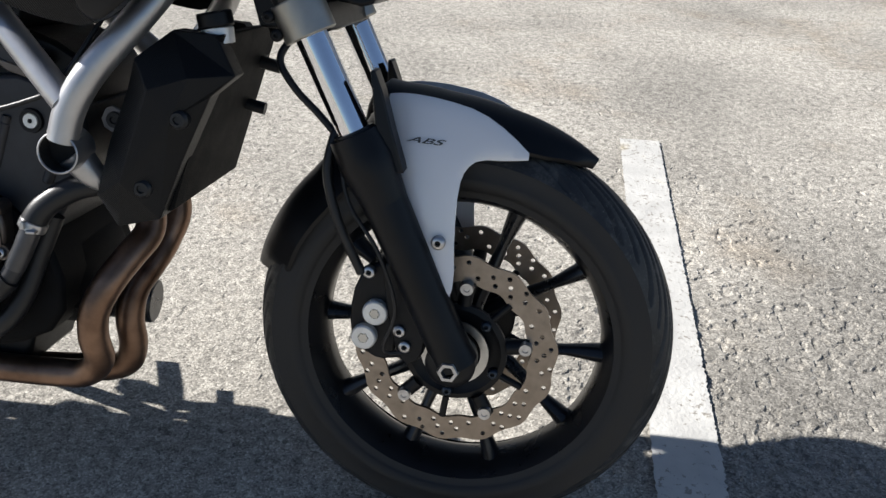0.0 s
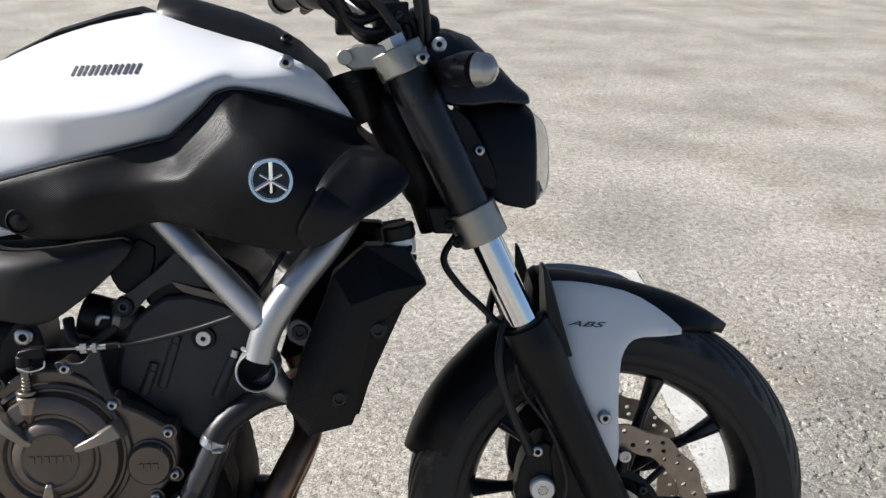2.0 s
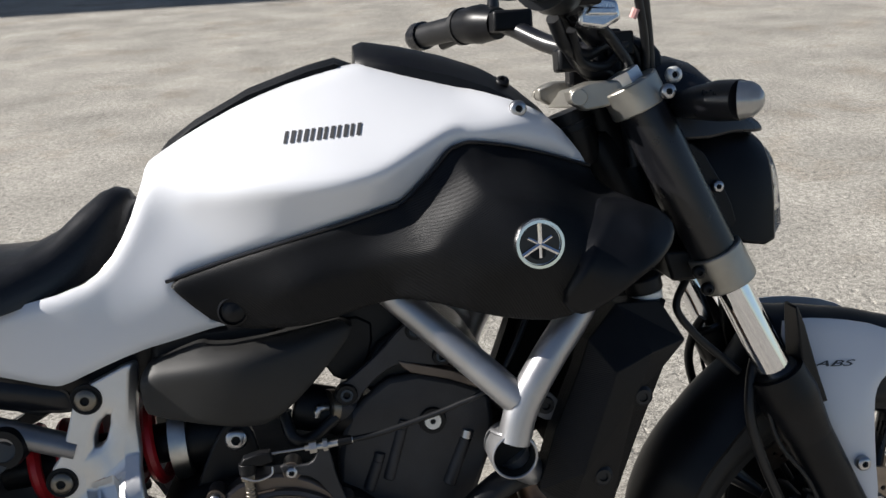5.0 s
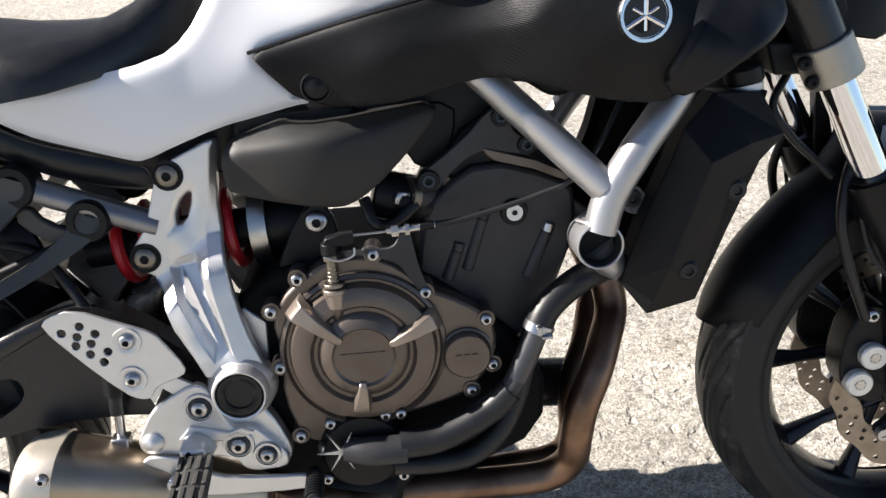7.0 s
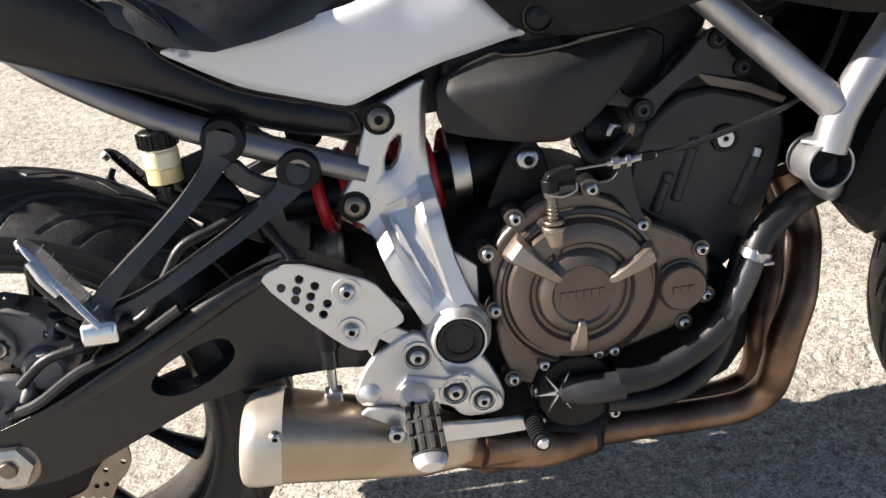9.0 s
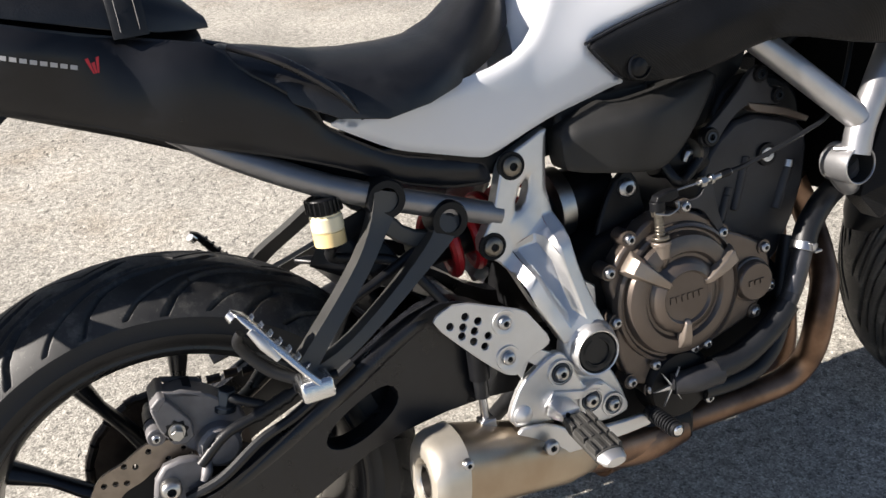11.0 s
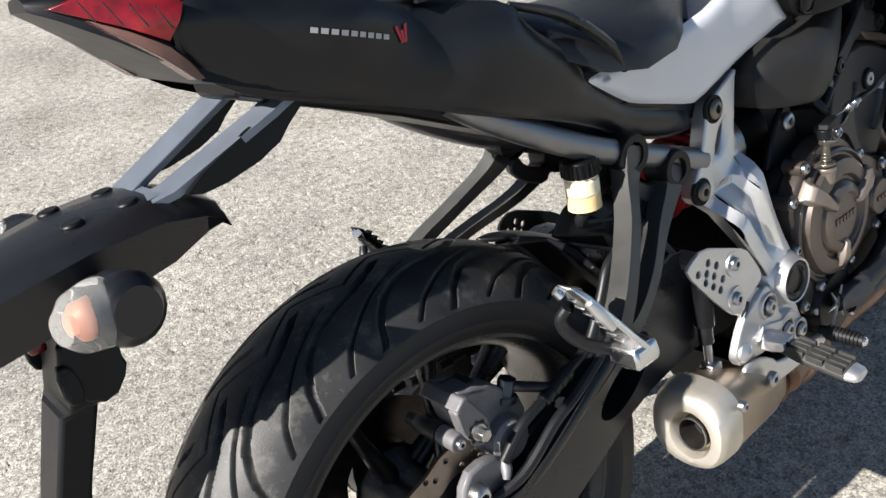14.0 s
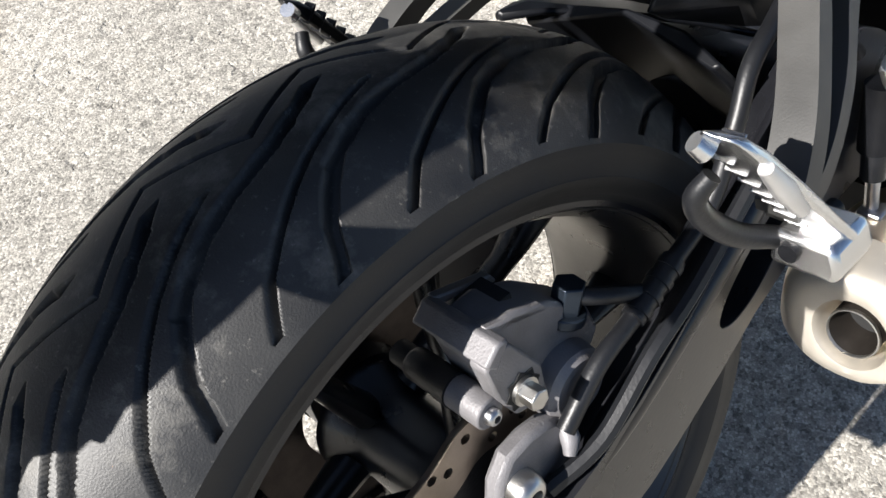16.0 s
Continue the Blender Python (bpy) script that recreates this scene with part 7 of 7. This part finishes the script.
P("sensor_cable", tube([(-0.69, -0.118, 0.37), (-0.65, -0.128, 0.385), (-0.60, -0.128, 0.415), (-0.55, -0.125, 0.432), (-0.48, -0.122, 0.47)], 0.006, 8), HOSE, parent=rc)

# pillion footrest hangers
for sd in (-1, 1):
    HD = relief((-0.402, 0.650, 0.111), (-0.331, 0.605, 0.110), (-0.412, 0.625, 0.113), (-0.352, 0.577, 0.120), (-0.443, 0.591, 0.138), (-0.478, 0.563, 0.160), (-0.508, 0.541, 0.177), (-0.535, 0.517, 0.187), (-0.392, 0.553, 0.135), (-0.443, 0.531, 0.162), (-0.494, 0.508, 0.181), (-0.540, 0.490, 0.188))
    hg = P("pillion_hanger", skin(strip([(-0.398, 0.652), (-0.406, 0.633), (-0.419, 0.615), (-0.443, 0.591), (-0.478, 0.563), (-0.508, 0.541), (-0.532, 0.520), (-0.545, 0.504)], [0.018, 0.0150, 0.0110, 0.0090, 0.0085, 0.0090, 0.0100, 0.012]), HD, 0.024, 0.012, sd, 1), HANG, "black forked pillion footrest hanger", 0.004)
    P("hanger_arm", skin(strip([(-0.326, 0.609), (-0.338, 0.590), (-0.354, 0.576), (-0.392, 0.553), (-0.443, 0.531), (-0.494, 0.508), (-0.535, 0.495)], [0.018, 0.0145, 0.0105, 0.0080, 0.0070, 0.0070, 0.009]), lambda x, z: HD(x, z) - 0.004, 0.022, 0.012, sd, 1), HANG, parent=hg, bevel=0.004)
    P("hanger_web", skin(strip([(-0.405, 0.615), (-0.385, 0.590), (-0.345, 0.575)], [0.012, 0.010, 0.012]), 0.098, 0.012, 0, sd, 1), HANG, parent=hg, bevel=0.003)
    for x, z in ((-0.402, 0.643), (-0.331, 0.600)):
        P("hanger_ring", turn_y([(0.012, sd * 0.098), (0.014, sd * 0.112), (0.022, sd * 0.112), (0.024, sd * 0.106), (0.024, sd * 0.08)], x, z, 24), DARKP, parent=hg)
        bolt(x, sd * 0.100, z, 0.012, sd, hg, material=BLACKM)
    AX = [(-0.530, 0.198, 0.490), (-0.552, 0.193, 0.520), (-0.577, 0.186, 0.556), (-0.592, 0.181, 0.579), (-0.598, 0.179, 0.588)]
    pp = P("pillion_peg", loft([[(x + ux * 0.010, sd * (y - h), z + uz * 0.006), (x + ux * 0.010, sd * (y + h), z + uz * 0.006), (x - ux * 0.002, sd * (y + h), z + uz * 0.001), (x - ux * 0.006, sd * (y + h * 0.3), z - uz * 0.002), (x - ux * 0.006, sd * (y - h * 0.3), z - uz * 0.002), (x - ux * 0.010, sd * (y - h), z - uz * 0.006)] for (x, y, z), h, ux, uz in zip(AX, (0.018, 0.017, 0.016, 0.013, 0.009), (1, 1, 1, 1, 0.7), (-1, -1, -1, -1, -0.7))]), ALUB if sd < 0 else BLACKM, "bright aluminium folding pillion peg", 0.0025)
    for k in range(7):
        f = (k + 0.6) / 7.6
        tx, ty, tz = -0.540 - 0.055 * f, 0.196 - 0.016 * f, 0.504 + 0.078 * f
        P("peg_tooth", loft([[(tx + a * 0.004 - 0.006 * u, sd * (ty + w), tz + a * 0.005 - 0.004 * u) for a, u in ((-1, 0), (1, 0), (0.5, -0.9), (-0.5, -0.9))] for w in (-0.015, -0.002)]), ALUB if sd < 0 else BLACKM, parent=pp, bevel=0.0006)
    P("peg_clevis", loft([[(x, sd * y, z) for y, z in ((0.176, 0.481), (0.214, 0.481), (0.216, 0.490), (0.212, 0.504), (0.178, 0.504))] for x in (-0.556, -0.521)]), ALUB, parent=pp, bevel=0.004)
    P("clevis_pin", rod((-0.559, sd * 0.189, 0.494), (-0.512, sd * 0.189, 0.494), 0.0055, 12), BLACKM, parent=pp)
    P("peg_pocket", tube([(-0.569, sd * 0.2015, 0.535), (-0.580, sd * 0.1985, 0.553), (-0.590, sd * 0.195, 0.570)], [0.004, 0.006, 0.004], 12, 3), ALU, parent=pp)
    P("peg_button", tube([(-0.600, sd * 0.172, 0.578), (-0.604, sd * 0.168, 0.584)], [0.007, 0.0055], 14, 1), ALUB, parent=pp)
    P("peg_rubber", tube([(-0.552, sd * 0.178, 0.496), (-0.575, sd * 0.170, 0.510), (-0.594, sd * 0.165, 0.532), (-0.602, sd * 0.166, 0.550), (-0.597, sd * 0.172, 0.562)], [0.0065, 0.0070, 0.0068, 0.0062, 0.005], 12, 4), HOSE, parent=pp)
    P("peg_screw", rod((-0.543, sd * 0.190, 0.484), (-0.543, sd * 0.190, 0.474), 0.0048, 10), BOLT, parent=pp, bevel=0.0008)
    P("screw_nut", rod((-0.543, sd * 0.190, 0.480), (-0.543, sd * 0.190, 0.4765), 0.0075, 6), BOLT, parent=pp)

# rear brake fluid reservoir
rs = P("fluid_reservoir", rod((-0.470, -0.092, 0.620), (-0.470, -0.092, 0.640), 0.0188, 24), RESERV, "translucent brake fluid reservoir with black cap", 0.003)
P("fluid_level", rod((-0.470, -0.092, 0.605), (-0.470, -0.092, 0.6205), 0.0186, 24), FLUID, "amber fluid behind plastic", parent=rs)
P("reservoir_neck", rod((-0.470, -0.092, 0.640), (-0.470, -0.092, 0.646), 0.018, 20), RESERV, parent=rs)
P("cap", rod((-0.470, -0.092, 0.641), (-0.470, -0.092, 0.660), 0.0190, 14), BLACKM, "ribbed black screw cap", 0.002, parent=rs)
P("reservoir_hose", tube([(-0.470, -0.092, 0.602), (-0.47, -0.082, 0.585), (-0.44, -0.08, 0.575), (-0.39, -0.09, 0.555), (-0.34, -0.11, 0.48)], 0.0065, 10), HOSE, parent=rs)
P("cap_knob", rod((-0.470, -0.092, 0.660), (-0.470, -0.092, 0.664), 0.009, 14), BLACKM, parent=rs, bevel=0.002)
for k in range(22):
    a = 2 * math.pi * k / 22
    P("cap_rib", rod((-0.470 + 0.0203 * math.cos(a), -0.092 + 0.0203 * math.sin(a), 0.643), (-0.470 + 0.0203 * math.cos(a), -0.092 + 0.0203 * math.sin(a), 0.658), 0.0010, 6), BLACKM, parent=rs)
P("reservoir_bracket", slab([(-0.452, 0.625), (-0.452, 0.600), (-0.41, 0.615), (-0.40, 0.64)], -0.083, -0.088), BLACKM, parent=rs)

# headlight and front indicators
hl = P("headlight", loft([arch(x, h, t, lo, 3.2, 18) for x, h, t, lo in ((0.475, 0.055, 0.878, 0.772), (0.500, 0.074, 0.892, 0.755), (0.535, 0.083, 0.893, 0.740), (0.562, 0.081, 0.878, 0.735), (0.578, 0.076, 0.864, 0.740))]), DARKP, "black headlight housing with clear lens", 0.004)
P("lens", loft([[(x + 0.02 * (0.80 - z), y, z) for _, y, z in arch(x, h, t, lo, 2.8, 18)] for x, h, t, lo in ((0.560, 0.070, 0.866, 0.742), (0.580, 0.068, 0.862, 0.746), (0.592, 0.060, 0.853, 0.757), (0.599, 0.046, 0.842, 0.772), (0.602, 0.026, 0.828, 0.790))]), CLEAR, "clear bulging headlight lens", parent=hl)
P("brow", loft([arch(x, h, t, lo, 2.6, 12) for x, h, t, lo in ((0.418, 0.066, 0.955, 0.90), (0.436, 0.084, 0.972, 0.88), (0.462, 0.092, 0.972, 0.87), (0.490, 0.092, 0.962, 0.87), (0.522, 0.086, 0.932, 0.874), (0.552, 0.076, 0.900, 0.872), (0.568, 0.066, 0.888, 0.872))]), SATIN, "black cowl over the headlight", 0.004, parent=hl)
for sd in (-1, 1):
    bolt(0.498, sd * 0.088, 0.813, 0.0075, sd, hl)
    P("headlight_stay", slab([(0.45, 0.86), (0.475, 0.87), (0.515, 0.80), (0.525, 0.76), (0.495, 0.765), (0.465, 0.83)], sd * 0.078, sd * 0.086, 1), BLACKM, parent=hl, bevel=0.002)
    bolt(0.445, sd * 0.096, 0.946, 0.0095, sd, hl, material=CAPW)
    si = P("front_indicator", tube([(0.445, sd * 0.085, 0.912), (0.460, sd * 0.120, 0.913), (0.474, sd * 0.150, 0.914), (0.4865, sd * 0.1755, 0.914)], [0.013, 0.019, 0.0225, 0.0218], 18), SATIN, "black front indicator with clear lens")
    P("lens", tube([(0.4855, sd * 0.1745, 0.914), (0.496, sd * 0.182, 0.914), (0.502, sd * 0.186, 0.914), (0.5065, sd * 0.188, 0.914)], [0.0212, 0.0192, 0.014, 0.006], 18), LENSP, "clear indicator lens", parent=si)
P("instrument", loft([arch(x, h, t, lo, 3.0, 10) for x, h, t, lo in ((0.385, 0.055, 0.985, 0.955), (0.42, 0.062, 1.000, 0.96), (0.45, 0.055, 0.985, 0.95))]), BLACKM, "black instrument panel", 0.004)

# handlebar and controls
bar = P("handlebar", tube([(0.203, -0.345, 1.036), (0.258, -0.24, 1.040), (0.300, -0.165, 1.036), (0.350, -0.095, 1.000), (0.380, -0.04, 0.985), (0.382, 0.0, 0.984), (0.380, 0.04, 0.985), (0.350, 0.095, 1.000), (0.300, 0.165, 1.036), (0.258, 0.24, 1.040), (0.203, 0.345, 1.036)], 0.0125, 14), SATIN, "black handlebar with grips and levers")
for sd in (-1, 1):
    P("grip", tube([(0.210, sd * 0.330, 1.0366), (0.252, sd * 0.25, 1.0395), (0.262, sd * 0.232, 1.040)], [0.018, 0.0185, 0.0185], 18, 4), HOSE, "ribbed black rubber grip", parent=bar)
    P("grip_flange", tube([(0.259, sd * 0.239, 1.040), (0.263, sd * 0.231, 1.040)], [0.027, 0.027], 20, 1), HOSE, parent=bar)
    P("bar_end", tube([(0.214, sd * 0.322, 1.037), (0.206, sd * 0.338, 1.036), (0.201, sd * 0.348, 1.0358)], [0.022, 0.0225, 0.018], 20, 2), SATIN, "black bar end weight", parent=bar)
    P("bar_end_screw", rod((0.203, sd * 0.345, 1.0359), (0.2005, sd * 0.350, 1.0357), 0.0036, 10), RUST, parent=bar)
    P("switch_housing", tube([(0.262, sd * 0.232, 1.040), (0.282, sd * 0.198, 1.039), (0.300, sd * 0.168, 1.036)], [0.025, 0.028, 0.022], 16, 3), DARKP, "black switch housing", parent=bar)
    P("lever_mount", box(0.285, 0.340, sd * 0.125, sd * 0.175, 1.022, 1.050), BLACKM, parent=bar, bevel=0.004)
    P("lever", tube([(0.315, sd * 0.155, 1.040), (0.305, sd * 0.20, 1.036), (0.275, sd * 0.28, 1.030), (0.245, sd * 0.345, 1.022)], [0.008, 0.007, 0.006, 0.008], 10, 4), HOSE, "black hand lever", parent=bar)
    mir = P("mirror", tube([(0.298, sd * 0.185, 1.045), (0.298, sd * 0.187, 1.12), (0.288, sd * 0.21, 1.19), (0.262, sd * 0.25, 1.235)], [0.009, 0.0075, 0.0075, 0.0075], 12, 4), SATIN, "black rear-view mirror")
    P("mirror_head", loft([[(x, sd * (0.29 + 0.055 * math.cos(a) * k), 1.25 + 0.036 * math.sin(a) * k) for a in (2 * math.pi * i / 20 for i in range(20))] for x, k in ((0.285, 0.5), (0.272, 0.9), (0.255, 1.0))]), SATIN, parent=mir, bevel=0.003)
    P("mirror_glass", loft([[(x, sd * (0.29 + 0.052 * math.cos(a)), 1.25 + 0.033 * math.sin(a)) for a in (2 * math.pi * i / 20 for i in range(20))] for x in (0.2545, 0.2535)]), CHROME, "mirror glass", parent=mir)
    P("bar_clamp", box(0.362, 0.398, sd * 0.035, sd * 0.065, 0.94, 1.004), BLACKM, parent=bar, bevel=0.005)
mcyl = P("front_master_cylinder", loft([[(x, y, z) for y, z in ((-0.185, 1.050), (-0.120, 1.048), (-0.120, 1.080), (-0.185, 1.083))] for x in (0.300, 0.350)]), BLACKM, "front brake fluid reservoir", 0.004)
P("brake_line", tube([(0.350, -0.13, 1.066), (0.385, -0.11, 1.078), (0.412, -0.085, 1.068), (0.428, -0.065, 1.00), (0.436, -0.05, 0.92)], 0.006, 10), HOSE, "black brake hose", parent=mcyl)
P("throttle_cable", tube([(0.340, -0.145, 1.050), (0.375, -0.12, 1.062), (0.402, -0.095, 1.05), (0.420, -0.075, 0.99), (0.426, -0.055, 0.92)], 0.005, 10), HOSE, "black throttle cable", parent=mcyl)
P("lever_clamp", loft([[(px, y, pz) for px, pz in ((0.322, 1.004), (0.326, 1.028), (0.340, 1.034), (0.366, 1.028), (0.370, 1.008), (0.350, 0.999))] for y in (-0.112, -0.145)]), ALUB, "bright metal lever clamp", 0.004)
P("clamp_face", loft([[(px, y, pz) for px, pz in ((0.330, 1.014), (0.334, 1.022), (0.362, 1.020), (0.364, 1.012))] for y in (-0.143, -0.151)]), ALUB, "raised metal clamp face", 0.002)
P("main_loom", tube([(0.30, -0.13, 1.03), (0.325, -0.10, 0.985), (0.35, -0.08, 0.958), (0.38, -0.06, 0.95), (0.41, -0.03, 0.90), (0.42, -0.03, 0.84)], 0.010, 10), HOSE, "black wiring loom")
cl = P("switch_wiring", tube([(0.29, -0.16, 1.012), (0.312, -0.125, 0.985), (0.345, -0.09, 0.975), (0.375, -0.07, 0.985), (0.405, -0.06, 0.97), (0.415, -0.05, 0.93)], 0.007, 10), HOSE, "tangle of black cables behind the handlebar")
P("cable", tube([(0.315, -0.14, 1.0), (0.335, -0.105, 0.968), (0.37, -0.085, 0.962), (0.40, -0.07, 0.985), (0.42, -0.06, 0.96), (0.425, -0.05, 0.90)], 0.0055, 10), HOSE, parent=cl)
P("cable", tube([(0.35, -0.115, 1.01), (0.372, -0.10, 0.99), (0.392, -0.09, 0.965), (0.402, -0.08, 0.945)], 0.0065, 10), HOSE, parent=cl)
P("connector_block", box(0.375, 0.408, -0.075, -0.045, 0.972, 1.000), BLACKM, parent=cl, bevel=0.003)
P("connector_block", box(0.315, 0.345, -0.085, -0.055, 0.958, 0.985), BLACKM, parent=cl, bevel=0.004)
P("cable_tie", rod((0.402, -0.088, 1.012), (0.406, -0.09, 1.022), 0.0045, 8), PINKP, parent=cl)
P("front_brake_hose", tube([(0.475, -0.05, 0.70), (0.455, -0.06, 0.665), (0.475, -0.065, 0.63), (0.505, -0.065, 0.60), (0.53, -0.07, 0.575)], 0.005, 10), HOSE, "black front brake hose")

# the front end is turned a little towards the right hand
AXIS = Vector((0.30, 0.0, -0.86)).normalized()
THROUGH = Vector((0.660, -0.070, 0.385))
STEER = Matrix.Translation(THROUGH) @ Matrix.Rotation(radians(4.2), 4, AXIS) @ Matrix.Translation(-THROUGH)
for ob in list(bike.children):
    if ob.name.split(".")[0] in ("front_wheel", "front_fender", "front_caliper", "fork_leg", "lower_yoke"):
        ob.matrix_basis = STEER @ ob.matrix_basis

# side stand on the far side
st = P("side_stand", tube([(-0.13, 0.12, 0.26), (-0.20, 0.20, 0.14), (-0.25, 0.27, 0.072)], [0.016, 0.013, 0.014], 12, 3), BLACKM, "black side stand")
P("stand_foot", tube([(-0.29, 0.275, 0.080), (-0.22, 0.275, 0.080)], [0.018, 0.018], 10, 1), BLACKM, parent=st)

# chain
nlink = 44
for k in range(0, nlink):
    f = k / nlink
    if f < 0.55:
        g = f / 0.55
        p = Vector((-0.13 - 0.57 * g, 0.088, 0.375 + 0.042 * g))
        ang = math.atan2(-0.042, 0.57)
    else:
        g = (f - 0.55) / 0.45
        a = math.radians(90 + 180 * g)
        p = Vector((RX + 0.104 * math.cos(a), 0.088, RZ + 0.104 * math.sin(a)))
        ang = a + math.pi / 2
    c, s = math.cos(ang) * 0.009, math.sin(ang) * 0.009
    if k == 0:
        chain_ob = P("drive_chain", rod((p.x - c, 0.082, p.z - s), (p.x + c, 0.082, p.z + s), 0.006, 8), CHAIN, "oily drive chain")
    else:
        P("link", rod((p.x - c, 0.082 if k % 2 else 0.088, p.z - s), (p.x + c, 0.082 if k % 2 else 0.088, p.z + s), 0.0062, 8), CHAIN, parent=chain_ob)

# building and kerb at the far edge of the car park
wall = tagged(obj("wall_north", box(-40, 25, 14.35, 14.65, 0.0, 19.0), WALLM, False), "pale grey clad wall of a building", "wall", kind="structure")
for z in (0.55, 1.1, 1.65, 2.2):
    part("cladding_board", box(-40, 8.5, 14.325, 14.352, z - 0.27, z + 0.255), WALLM, wall, bevel=0.004, smooth=False)
kerb = tagged(obj("kerb", box(-40, 8.0, 14.05, 14.36, 0.0, 0.06), CONC, False), "dark concrete kerb along the wall", "kerb", kind="structure")
ramp = tagged(obj("concrete_plinth", loft([[(x, 12.3, 0.0), (x, 14.3, 0.0), (x, 14.3, 0.8), (x, 12.9, 0.45)] for x in (6.4, 14.0)]), CONC, False), "rough concrete plinth beside the wall", "plinth", kind="structure")
